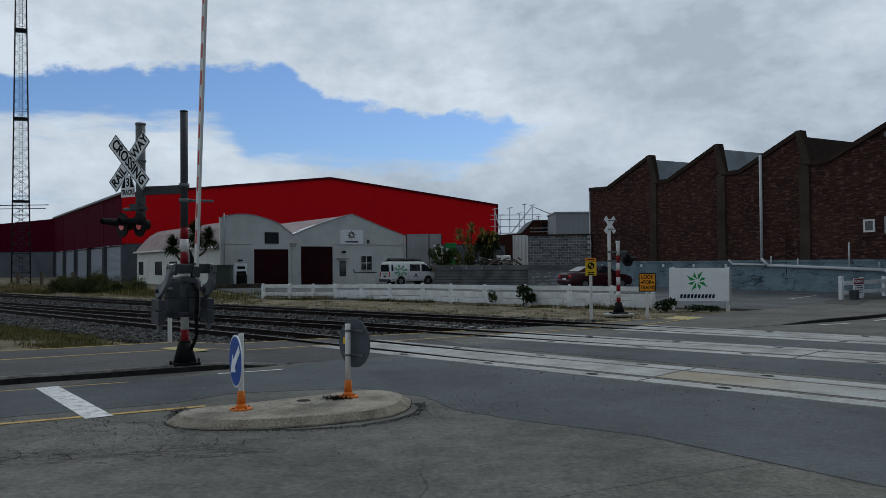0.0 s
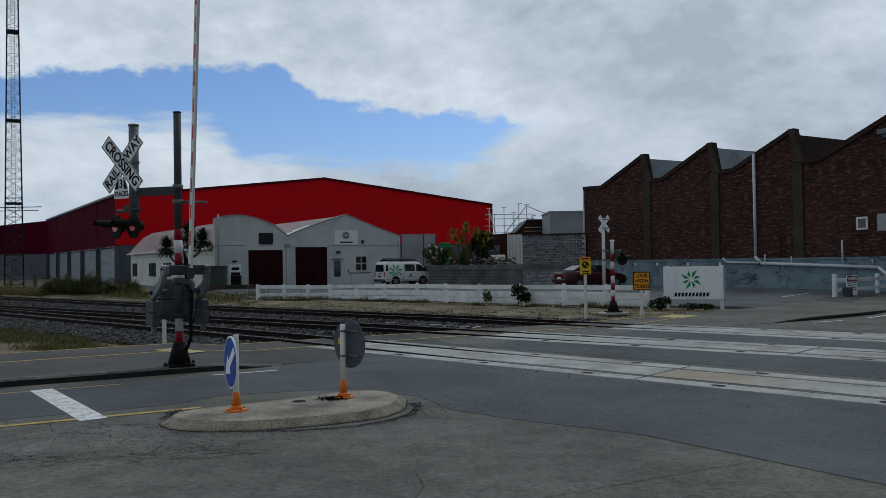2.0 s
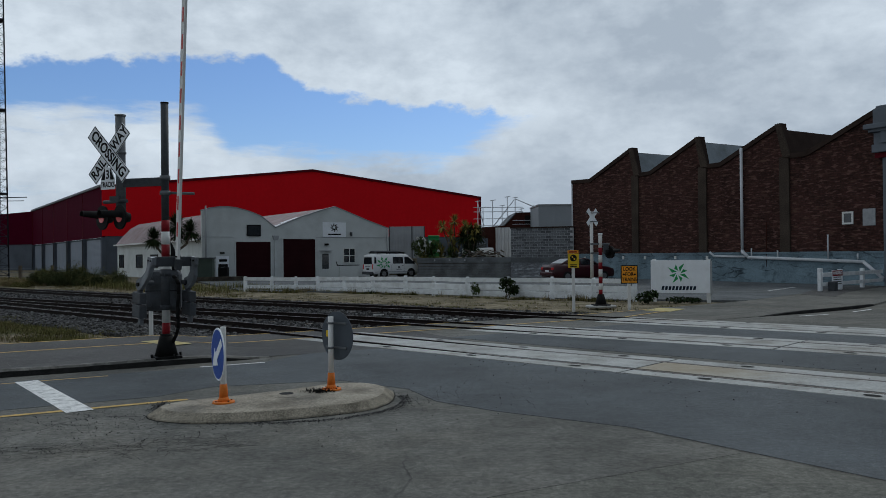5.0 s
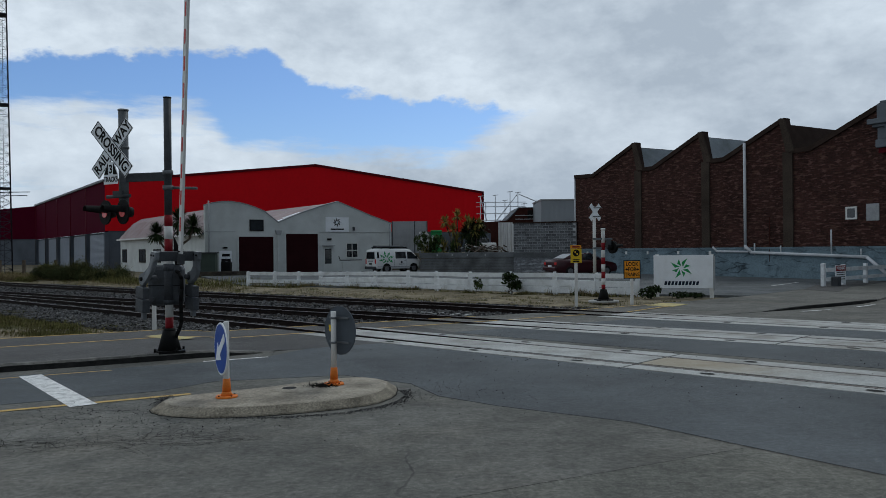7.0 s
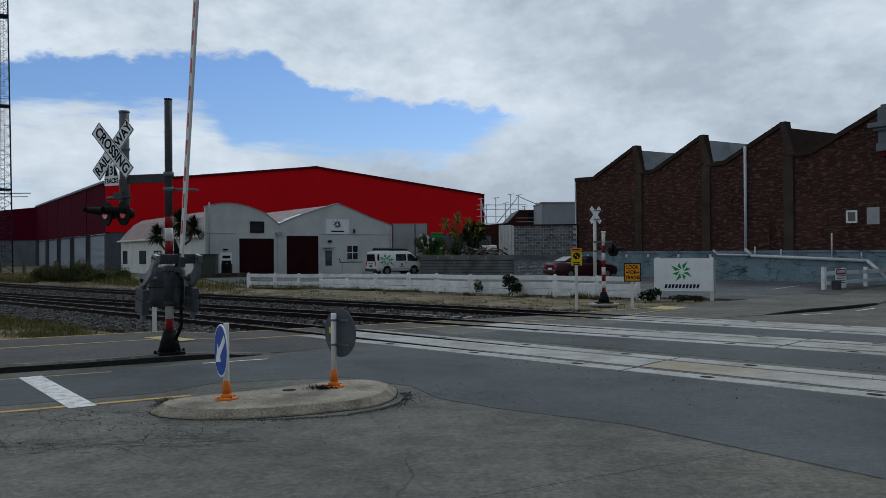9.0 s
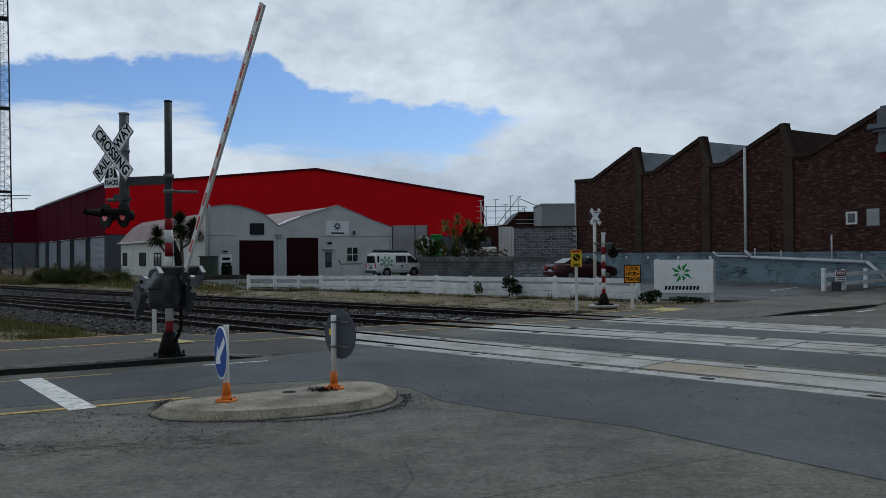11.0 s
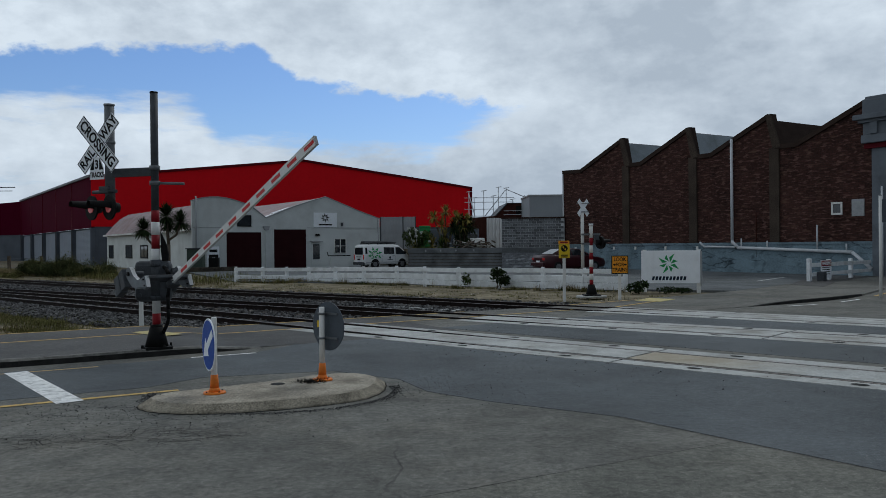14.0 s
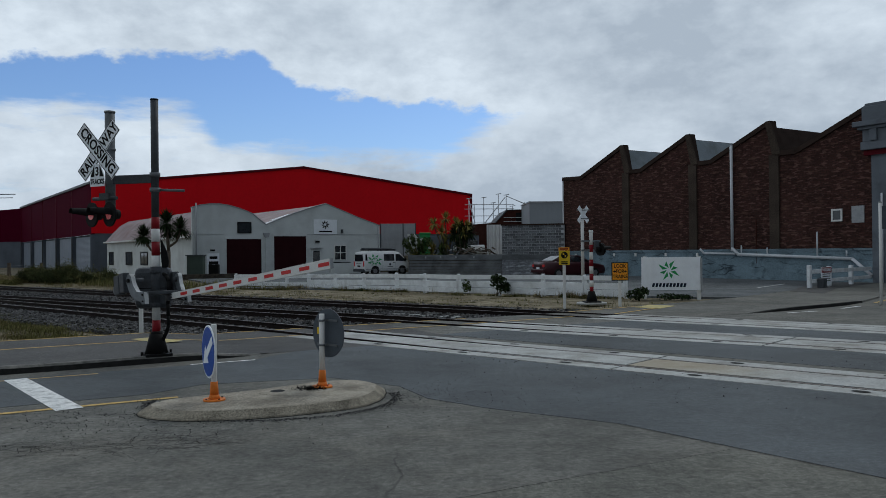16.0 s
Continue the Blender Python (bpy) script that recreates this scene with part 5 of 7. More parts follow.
    box(bm, 0.05, math.hypot(px, py), -0.03, 0.03, -0.09, 0.05, q)
    part("cross_beam", bm, M_GREYPAINT, b, "dark box beam")
    for z in (2.72, 2.97):
        tubepart("clamp", b, M_GALV, (0, 0, z - 0.035), (0, 0, z + 0.035), 0.085)
    tubepart("side_arm", b, M_GALV, (0.06, 0.0, 2.72), (0.50, -0.08, 2.70), 0.022)
    sp = tubepart("sign_pole", b, M_GALV, (px, py, 2.42), (px, py, 4.04), 0.080, label="galvanised sign pole")
    tubepart("pole_cap", sp, M_LIGHTGREY, (px, py, 4.04), (px, py, 4.065), 0.09)
    for z in (3.42, 3.72):
        tubepart("clamp", sp, M_GALV, (px, py, z - 0.02), (px, py, z + 0.02), 0.092)
    face = -29.0
    crossbuck(b, Matrix.Translation((px - 0.14, py - 0.13, 3.385)) @ pose(0, 0, 0, 0, 0, face) @ Matrix.Diagonal((0.97, 1, 0.95, 1)))
    # plate for the number of tracks
    m = Matrix.Translation((px - 0.16, py - 0.14, 2.93)) @ pose(0, 0, 0, 0, 0, face)
    bm = B()
    m = m @ Matrix.Diagonal((0.84, 1, 0.9, 1))
    vs = prism(bm, [(-0.20, -0.15), (0.20, -0.15), (0.20, 0.03), (0.09, 0.26), (-0.09, 0.26), (-0.20, 0.03)], "y", -0.004, 0.004)
    for v in vs:
        v.co = m @ v.co
    plate = part("tracks_plate", bm, M_SIGNWHITE, b, "white plate giving the number of tracks")
    for s in (-1, 1):
        bm = B()
        for v in prism(bm, [(s * 0.185, 0.03), (s * 0.075, 0.03), (s * 0.075, 0.25)], "y", -0.008, -0.005):
            v.co = m @ v.co
        part("black_corner", bm, M_BLACK, plate)
    letters("lettering", "3", 0.22, plate, m @ Matrix.Translation((0, -0.006, 0.12)), M_BLACK)
    letters("lettering", "TRACKS", 0.13, plate, m @ Matrix.Translation((0, -0.006, -0.065)), M_BLACK, squeeze=0.82)
    # twin flashing lamps facing the traffic
    bm = B()
    tube(bm, (px - 0.32, py + 0.10, 2.60), (px + 0.16, py - 0.16, 2.60), 0.03)
    box(bm, -0.12, 0.10, -0.07, 0.07, -0.04, 0.07, Matrix.Translation((px - 0.05, py, 2.62)) @ pose(0, 0, 0, 0, 0, face))
    part("lamp_bracket", bm, M_GREYPAINT, b)
    for dx, dy in ((-0.31, -0.03), (0.05, -0.21)):
        flashing_lamp(b, Matrix.Translation((px + dx, py + dy, 2.33)) @ pose(0, 0, 0, 0, 0, -42))
    return b


BARRIER = make_barrier()


def make_arm():
    """Boom, yoke and counterweights, built about the axle with x along the boom."""
    L_, zo = 4.81, -0.28
    bm = B()
    vs = []
    for x, h in ((0.30, 0.046), (L_, 0.060)):
        vs.append([bm.verts.new((x, y, zo + z)) for y, z in ((-0.02, -h), (0.02, -h), (0.02, h), (-0.02, h))])
    for i in range(4):
        bm.faces.new((vs[0][i], vs[0][(i + 1) % 4], vs[1][(i + 1) % 4], vs[1][i]))
    bm.faces.new(vs[0][::-1]), bm.faces.new(vs[1])
    arm = part("barrier_arm", bm, M_WHITE, BARRIER, "white boom with red reflective dashes")
    for i in range(10):
        x = 0.78 + i * 0.421
        boxpart("red_dash", arm, M_REDREFLECT, x, x + 0.225, -0.0235, 0.0235, zo - 0.023, zo + 0.023)
    boxpart("tip_cap", arm, M_LIGHTGREY, L_, L_ + 0.012, -0.021, 0.021, zo - 0.06, zo + 0.06)
    for x in (0.36, 0.46):
        bm = B()
        tube(bm, (x, -0.035, zo + 0.02), (x, 0.035, zo + 0.02), 0.012, None, 8), tube(bm, (x, -0.035, zo - 0.02), (x, 0.035, zo - 0.02), 0.012, None, 8)
        part("bolt", bm, M_BLACK, arm)
    boxpart("yoke_bar", arm, M_GREYPAINT, 0.30, 0.455, -0.42, 0.27, -0.245, -0.19, 0.01, "grey steel cross bar")
    boxpart("boom_shoe", arm, M_GREYPAINT, 0.255, 0.42, -0.045, 0.045, zo - 0.065, zo + 0.035, 0.008)
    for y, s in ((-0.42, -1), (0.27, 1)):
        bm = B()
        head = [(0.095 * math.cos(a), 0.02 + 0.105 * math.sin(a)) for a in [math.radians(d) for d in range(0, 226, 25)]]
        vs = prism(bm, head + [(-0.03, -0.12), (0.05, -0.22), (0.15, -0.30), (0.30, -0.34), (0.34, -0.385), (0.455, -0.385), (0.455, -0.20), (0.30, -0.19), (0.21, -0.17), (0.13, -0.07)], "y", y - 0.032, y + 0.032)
        for v in vs:
            v.co.y += s * 0.05 * min(max((0.34 - v.co.x) / 0.3, 0), 1)
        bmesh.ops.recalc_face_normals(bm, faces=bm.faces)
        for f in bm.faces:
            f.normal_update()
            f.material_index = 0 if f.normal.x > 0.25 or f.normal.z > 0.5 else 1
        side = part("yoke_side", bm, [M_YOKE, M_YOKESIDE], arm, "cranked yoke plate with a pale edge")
        yo = y + s * 0.05
        tubepart("pivot_bolt", side, M_BLACK, (0, yo - 0.055, 0.02), (0, yo + 0.055, 0.02), 0.032, seg=10)
        for x, z in ((0.40, -0.24), (0.40, -0.34)):
            tubepart("bolt", side, M_BLACK, (x, y - 0.05, z), (x, y + 0.05, z), 0.014, seg=8)
        boxpart("tang", side, M_GREYPAINT, -0.26, -0.04, yo - 0.03, yo + 0.03, -0.03, 0.07, 0.01)
        yw = yo + s * 0.015
        for x0, x1, z0, z1, t in ((-0.30, -0.125, -0.15, 0.16, 0.055), (-0.52, -0.315, -0.165, 0.14, 0.06)):
            boxpart("counterweight", arm, M_GREYPAINT, x0, x1, yw - t, yw + t, z0, z1, 0.012, "dark grey counterweight")
        boxpart("weight_rod", arm, M_GALV, -0.63, -0.50, yw - 0.03, yw + 0.03, -0.12, -0.02, 0.008)
    return arm


ARM = make_arm()


def post_base(parent):
    bm = B()
    tube(bm, (0, 0, 0), (0, 0, 0.025), 0.125, 0.12, 20), tube(bm, (0, 0, 0.02), (0, 0, 0.07), 0.070, 0.050, 20), tube(bm, (0, 0, 0.06), (0, 0, 0.215), 0.050, 0.040, 20)
    base = part("flexible_base", bm, M_ORANGE, parent, "orange rubber flexible base")
    for i in range(4):
        a = 2 * math.pi * (i + 0.5) / 4
        tubepart("bolt", base, M_BLACK, (0.1 * math.cos(a), 0.1 * math.sin(a), 0.02), (0.1 * math.cos(a), 0.1 * math.sin(a), 0.035), 0.010, seg=8)


def make_island():
    pts = [(-3.10, 8.98), (-2.98, 8.74), (-2.72, 8.57), (-2.33, 8.48), (-1.75, 8.55), (-1.15, 8.78), (-0.68, 9.08), (-0.46, 9.48), (-0.41, 9.92), (-0.46, 10.3), (-0.76, 10.57), (-1.16, 10.5), (-1.60, 10.17), (-2.0, 9.85), (-2.5, 9.53), (-2.96, 9.25)]
    c = Vector((sum(p[0] for p in pts) / len(pts), sum(p[1] for p in pts) / len(pts)))
    dense = []
    n = len(pts)
    for i in range(n):
        p0, p1, p2, p3 = (Vector(pts[(i + k) % n]) for k in (-1, 0, 1, 2))
        for k in range(6):
            t = k / 6
            dense.append(0.5 * ((2 * p1) + (p2 - p0) * t + (2 * p0 - 5 * p1 + 4 * p2 - p3) * t * t + (3 * p1 - p0 - 3 * p2 + p3) * t ** 3))
    bm = B()
    rings = []
    for s, z in ((1.008, 0.0055), (0.998, 0.006), (0.992, 0.022), (0.905, 0.097), (0.875, 0.106), (0.4, 0.113)):
        rings.append([bm.verts.new((*(c + (p - c) * s * (1 + 0.004 * math.sin(i * 1.7))), z + 0.004 * noise.noise(Vector((p.x * 3, p.y * 3, s * 9))))) for i, p in enumerate(dense)])
    m = len(dense)
    for k, (a, b) in enumerate(zip(rings, rings[1:])):
        for i in range(m):
            f = bm.faces.new((a[i], a[(i + 1) % m], b[(i + 1) % m], b[i]))
            f.material_index = 2 if k == 0 else 1 if k < 3 else 0
    bm.faces.new(rings[-1])
    isl = whole("traffic_island", bm, [M_ISLAND, M_ISLANDEDGE, M_DARK], "low oval concrete traffic island with worn sloping edges", "traffic island")
    bm = B()
    tube(bm, (-1.62, 9.62, 0.09), (-1.62, 9.62, 0.1165), 0.28, None, 28)
    part("patch", bm, M_ISLAND, isl, "round cement patch")
    bm = B()
    tube(bm, (-1.68, 9.62, 0.09), (-1.68, 9.62, 0.119), 0.085, None, 20)
    part("socket", bm, M_BLACK, isl, "empty dark post socket")
    for a, b in (((-2.905, 9.115, 0.104), (-2.757, 8.628, 0.03)), ((-2.769, 8.841, 0.085), (-2.72, 8.625, 0.03))):
        bm = B()
        mid = Vector(a).lerp(Vector(b), 0.5) + Vector((0.012, 0, 0.004))
        tube(bm, a, mid, 0.006, 0.008, 6), tube(bm, mid, b, 0.008, 0.005, 6)
        part("crack", bm, M_DARK, isl, "dark weedy crack")
    # clump of dead weed
    bm = B()
    rnd = random.Random(5)
    for i in range(260):
        x, y = rnd.gauss(-1.30, 0.075), rnd.gauss(9.72, 0.05)
        h, a = rnd.uniform(0.02, 0.09), rnd.uniform(0, 6.28)
        d = rnd.uniform(0.02, 0.09)
        v = [bm.verts.new((x, y, 0.105)), bm.verts.new((x + 0.012, y + 0.008, 0.105)), bm.verts.new((x + d * math.cos(a), y + d * math.sin(a), 0.108 + h * 0.7))]
        bm.faces.new(v)
    whole("dead_weed", bm, M_DARK, "flat clump of dark dead weed on the island", "weed")
    # keep-left sign
    s = thing("road_sign", pose(-2.295, 9.10, 0.106), "blue disc arrow sign on white post with orange base", "road sign")
    post_base(s)
    boxpart("post", s, M_WHITE, -0.03, 0.03, -0.025, 0.025, 0.20, 0.86, 0.01)
    m = Matrix.Translation((-0.05, -0.03, 0.555)) @ pose(0, 0, 0, 0, 0, -62)
    bm = B()
    tube(bm, m @ Vector((0, -0.006, 0)), m @ Vector((0, 0.006, 0)), 0.295, None, 48)
    d = part("disc", bm, M_SIGNWHITE, s, "white-rimmed disc")
    bm = B()
    tube(bm, m @ Vector((0, -0.010, 0)), m @ Vector((0, -0.005, 0)), 0.275, None, 48)
    part("blue_face", bm, M_SIGNBLUE, d)
    bm = B()
    q = m @ pose(0, 0, 0, 0, 135 + 8, 0)
    for v in prism(bm, [(-0.25, -0.045), (0.05, -0.045), (0.05, -0.115), (0.25, 0.0), (0.05, 0.115), (0.05, 0.045), (-0.25, 0.045)], "y", -0.014, -0.009):
        v.co = q @ v.co
    part("arrow", bm, M_SIGNWHITE, d, "white arrow")
    # second sign, seen from behind
    s = thing("road_sign", pose(-1.175, 9.86, 0.109), "round grey-backed road sign on white post with orange base", "road sign")
    post_base(s)
    tubepart("post", s, M_WHITE, (0, 0, 0.20), (0, 0, 0.90), 0.034)
    m = Matrix.Translation((0.075, 0.035, 0.66)) @ pose(0, 0, 0, 0, 0, 180 - 45)
    bm = B()
    tube(bm, m @ Vector((0, -0.006, 0)), m @ Vector((0, 0.006, 0)), 0.298, None, 48)
    d = part("disc", bm, M_SIGNBACK, s, "grey metal disc back")
    for z in (-0.14, 0.16):
        boxpart("channel", d, M_GALV, -0.19, 0.19, 0.006, 0.022, z - 0.012, z + 0.012, 0.0, "", m)
        tubepart("clamp", s, M_GALV, (0, 0, 0.66 + z - 0.012), (0, 0, 0.66 + z + 0.012), 0.043)
    boxpart("sticker", d, M_SIGNYELLOW, 0.13, 0.21, 0.0065, 0.009, -0.02, 0.06, 0.0, "small worn yellow sticker", m)
    boxpart("sticker", d, M_LIGHTGREY, 0.09, 0.16, 0.0065, 0.009, 0.0, 0.13, 0.0, "small pale sticker", m)


make_island()


def make_far_equipment():
    # lamp mast on the far side
    b = thing("crossing_signal", pose(5.66, 25.95, 0.0), "far crossing signal mast with red and white bands", "signal mast")
    bm = B()
    tube(bm, (0, 0, 0), (0, 0, 0.06), 0.50, 0.48, 24)
    part("concrete_pad", bm, M_CONC, b, "pale concrete pad")
    bm = B()
    tube(bm, (0, 0, 0.05), (0, 0, 0.42), 0.20, 0.10, 16), box(bm, -0.26, 0.26, -0.26, 0.26, 0.05, 0.10)
    part("base", bm, M_BLACK, b, "black cast base")
    z = 0.40
    for i, h in enumerate((0.17, 0.20, 0.22, 0.24, 0.22, 0.24, 0.24)):
        tubepart("band", b, M_RED if i % 2 == 0 else M_WHITE, (0, 0, z), (0, 0, z + h), 0.065)
        z += h
    tubepart("pole", b, M_WHITE, (0, 0, z), (0, 0, 2.36), 0.06)
    tubepart("pole_cap", b, M_SIGNWHITE, (0, 0, 2.34), (0, 0, 2.40), 0.075)
    tubepart("sign_pole", b, M_WHITE, (-0.27, 0.05, 0.95), (-0.27, 0.05, 3.10), 0.055, label="white sign pole")
    for z in (1.75, 2.05):
        boxpart("bracket", b, M_GALV, -0.32, 0.30, -0.04, 0.04, z - 0.03, z + 0.03)
    crossbuck(b, Matrix.Translation((-0.25, -0.02, 2.92)) @ pose(0, 0, 0, 0, 0, 180 + 35) @ Matrix.Diagonal((0.52, 1, 0.56, 1)), False)
    for z, l in ((0.14, 0.22), (-0.14, 0.18)):
        boxpart("back_strap", b, M_GALV, -0.25 - l, -0.25 + l, -0.07, -0.05, 2.92 + z - 0.015, 2.92 + z + 0.015)
    flashing_lamp(b, Matrix.Translation((0.30, 0.0, 1.78)) @ pose(0, 0, 0, 0, 0, 118))
    flashing_lamp(b, Matrix.Translation((0.42, 0.30, 1.78)) @ pose(0, 0, 0, 0, 0, 118))
    boxpart("junction_box", b, M_GREYPAINT, 0.10, 0.26, -0.08, 0.08, 1.72, 2.05, 0.03)

    # warning signs
    s = thing("warning_sign", pose(4.56, 24.8, 0.0), "yellow pedestrian warning sign on a white post", "road sign")
    boxpart("post", s, M_WHITE, -0.045, 0.045, -0.03, 0.03, -0.1, 1.35, 0.008)
    p = boxpart("sign_panel", s, M_SIGNYELLOW, -0.17, 0.17, -0.05, -0.035, 1.31, 1.74, 0.0, "yellow panel with black mark")
    boxpart("top_panel", s, M_SIGNORANGE, -0.18, 0.16, -0.05, -0.035, 1.75, 1.85, 0.0, "orange-red top strip")
    bm = B()
    tube(bm, (0, -0.056, 1.61), (0, -0.05, 1.61), 0.105, None, 20)
    part("black_mark", bm, M_BLACK, p)
    for z in (1.40, 1.345):
        boxpart("text_bar", p, M_BLACK, -0.10, 0.10, -0.056, -0.05, z - 0.016, z + 0.016)
    for x, z in ((-0.03, 1.64), (0.03, 1.58)):
        boxpart("yellow_mark", p, M_SIGNYELLOW, x - 0.02, x + 0.02, -0.060, -0.056, z - 0.03, z + 0.03)
    boxpart("text_bar", s, M_RED, -0.13, 0.11, -0.056, -0.05, 1.78, 1.82)
    s = thing("trains_sign", pose(6.42, 25.3, 0.0), "orange sign telling walkers to look for trains, on a white post", "road sign")
    boxpart("post", s, M_WHITE, -0.045, 0.045, -0.03, 0.03, -0.1, 0.84, 0.008)
    p = boxpart("sign_panel", s, M_BLACK, -0.27, 0.27, -0.05, -0.03, 0.78, 1.36, 0.004, "black-bordered panel")
    boxpart("orange_face", p, M_SIGNORANGE, -0.24, 0.24, -0.054, -0.05, 0.81, 1.33)
    for txt, z in (("LOOK", 1.235), ("FOR", 1.07), ("TRAINS", 0.905)):
        letters("lettering", txt, 0.165, p, Matrix.Translation((0, -0.056, z)), M_BLACK, squeeze=0.85)
    for s_ in (-1, 1):
        bm = B()
        prism(bm, [(s_ * 0.225, 1.07), (s_ * 0.165, 1.11), (s_ * 0.165, 1.085), (s_ * 0.13, 1.085), (s_ * 0.13, 1.055), (s_ * 0.165, 1.055), (s_ * 0.165, 1.03)], "y", -0.058, -0.054)
        part("arrow", bm, M_BLACK, p)
    # company board
    m, w = wall_frame(8.2, 29.15, 10.16, 28.52)
    s = thing("company_board", m, "large white company board with green triangles, on white posts", "sign board")
    for x in (0.12, w - 0.05):
        boxpart("post", s, M_WHITE, x - 0.07, x + 0.07, 0.03, 0.15, -0.2, 1.5, 0.01)
    p = boxpart("panel", s, M_SIGNWHITE, 0, w, -0.02, 0.025, 0.28, 1.47, 0.006, "white panel")
    boxpart("panel_edge", s, M_LIGHTGREY, w + 0.005, w + 0.07, -0.01, 0.10, 0.2, 1.44)
    for i in range(8):
        a = math.pi * i / 4 + 0.2
        for q in ((0.07, -0.3, 0.42 if i % 2 else 0.33, 0.05, 0.22, 0.50),):
            bm = B()
            prism(bm, [(w * 0.47 + q[k] * math.cos(a + q[k + 1]), 1.0 + q[k] * math.sin(a + q[k + 1])) for k in (0, 2, 4)], "y", -0.026, -0.021)
            part("emblem_piece", bm, M_GREEN, p)
    for i, wd in enumerate((0.12, 0.11, 0.13, 0.13, 0.11, 0.12, 0.15, 0.15, 0.11, 0.12)):
        x = w * 0.47 - 0.60 + i * 0.122
        bm = B()
        prism(bm, [(x, 0.39), (x + 0.085, 0.39), (x + 0.115, 0.53), (x + 0.03, 0.53)], "y", -0.026, -0.021)
        part("word_bar", bm, M_NAVY, p)


def marker_post():
    bm = B()
    box(bm, -0.045, 0.045, -0.02, 0.02, -0.15, 1.45, None, 0.004)
    whole("marker_post", bm, M_WHITE, "slim white marker post beside the track", "post", m=pose(-6.2, 18.2, 0))


make_far_equipment()
marker_post()
post = thing("sign_post", pose(14.05, 23.9, 0), "tall slim white sign post at the kerb", "post")
tubepart("pole", post, M_WHITE, (0, 0, -0.1), (0, 0, 3.1), 0.045)
tubepart("pole_cap", post, M_LIGHTGREY, (0, 0, 3.1), (0, 0, 3.13), 0.05)
boxpart("sign_back", post, M_SIGNBACK, 0.05, 0.5, -0.02, 0.0, 2.3, 3.0, 0.0, "grey sign back")


# ---- fences ----
FENCE_LINE = [(-9.28, 41.4), (-7.86, 41.05), (-6.6, 40.8), (-5.45, 40.5), (-4.03, 39.6), (-2.54, 38.15), (-0.95, 36.75), (0.33, 35.45), (1.74, 33.85), (3.33, 32.6), (4.95, 31.5), (6.35, 30.35), (7.7, 29.5)]


def make_fence():
    pts = FENCE_LINE
    tops = (0.74, 0.73, 0.72, 0.72, 0.74, 0.77, 0.80, 0.80, 0.80, 0.82, 0.83, 0.82, 0.82)
    f = thing("post_fence", pose(0, 0, 0), "low white timber fence with weathered boards", "fence")
    for (x, y), t in zip(pts, tops):
        bm = B()
        box(bm, -0.075, 0.075, -0.06, 0.06, -0.15, t - 0.04, pose(x, y, 0, 0, 0, -35))
        box(bm, -0.05, 0.05, -0.04, 0.04, t - 0.04, t + 0.02, pose(x, y, 0, 0, 0, -35))
        part("post", bm, M_FENCE, f)
    for i in range(len(pts) - 1):
        (x0, y0), (x1, y1) = pts[i], pts[i + 1]
        m, w = wall_frame(x0, y0, x1, y1)
        rails = ((-0.20, -0.03), (-0.54, -0.30)) if i > 2 else ((-0.20, -0.03), (-0.60, -0.42))
        for a, b in rails:
            bm = B()
            v = box(bm, 0, w, -0.10, -0.065, 0, 1)
            for q in v:
                top = tops[i] if q.co.x < w / 2 else tops[i + 1]
                q.co.z = top + (b if q.co.z > 0.5 else a) + random.uniform(-0.008, 0.008)
                q.co = m @ q.co
            part("rail", bm, M_FENCE, f)
        if i > 2:
            bm = B()
            v = box(bm, 0, w, -0.095, -0.06, 0.02, tops[i] - 0.56)
            for q in v:
                q.co = m @ q.co
            part("kick_board", bm, M_FENCE, f)
    m, w = wall_frame(17.05, 34.4, 22.2, 38.9)
    g = thing("rail_fence", m, "white two-rail timber fence beside the brick building", "fence")
    for i, x in enumerate((0, 2.1, 4.7)):
        boxpart("post", g, M_FENCE, x - 0.11, x + 0.11, -0.08, 0.08, -0.1, 1.0 if i == 0 else 0.92, 0.02)
    for z0, z1 in ((0.62, 0.80), (0.22, 0.38)):
        boxpart("rail", g, M_FENCE, 0.0, 7.0, -0.13, -0.085, z0, z1, 0.01)
    n = boxpart("notice", g, M_SIGNWHITE, 0.88, 2.0, -0.16, -0.135, 0.10, 0.90, 0.0, "small white notice with dark red heading")
    h = boxpart("heading", n, M_RED, 0.90, 1.98, -0.165, -0.16, 0.64, 0.88)
    letters("lettering", "WARNING", 0.20, h, Matrix.Translation((1.44, -0.167, 0.76)), M_SIGNWHITE, squeeze=0.98)
    for z in (0.58, 0.48, 0.38, 0.28):
        boxpart("text_bar", n, M_BLACK, 1.0, 1.86, -0.164, -0.16, z - 0.015, z + 0.015)
    bm = B()
    box(bm, 0.42, 0.75, -0.45, -0.15, 0.0, 0.42, None, 0.03)
    whole("bin", bm, M_GREYPAINT, "small dark grey bin at the end of the rail fence", "bin", m=m)


make_fence()


# ---- yard: vehicles ----
def wheel(parent, x, y, r, w):
    bm = B()
    tube(bm, (x, y - w / 2, r), (x, y + w / 2, r), r, None, 28)
    t = part("wheel", bm, M_TYRE, parent, "black tyre")
    bm = B()
    tube(bm, (x, y - w / 2 - 0.012, r), (x, y + w / 2 + 0.012, r), r * 0.60, None, 20)
    part("rim", bm, M_STEELWHEEL, t)


def loft(bm, sections):
    """Joins rings of points into a closed body."""
    rings = [[bm.verts.new(p) for p in s] for s in sections]
    n = len(rings[0])
    for a, b in zip(rings, rings[1:]):
        for i in range(n):
            f = bm.faces.new((a[i], a[(i + 1) % n], b[(i + 1) % n], b[i]))
            f.smooth = True
    bm.faces.new(rings[0][::-1]), bm.faces.new(rings[-1])


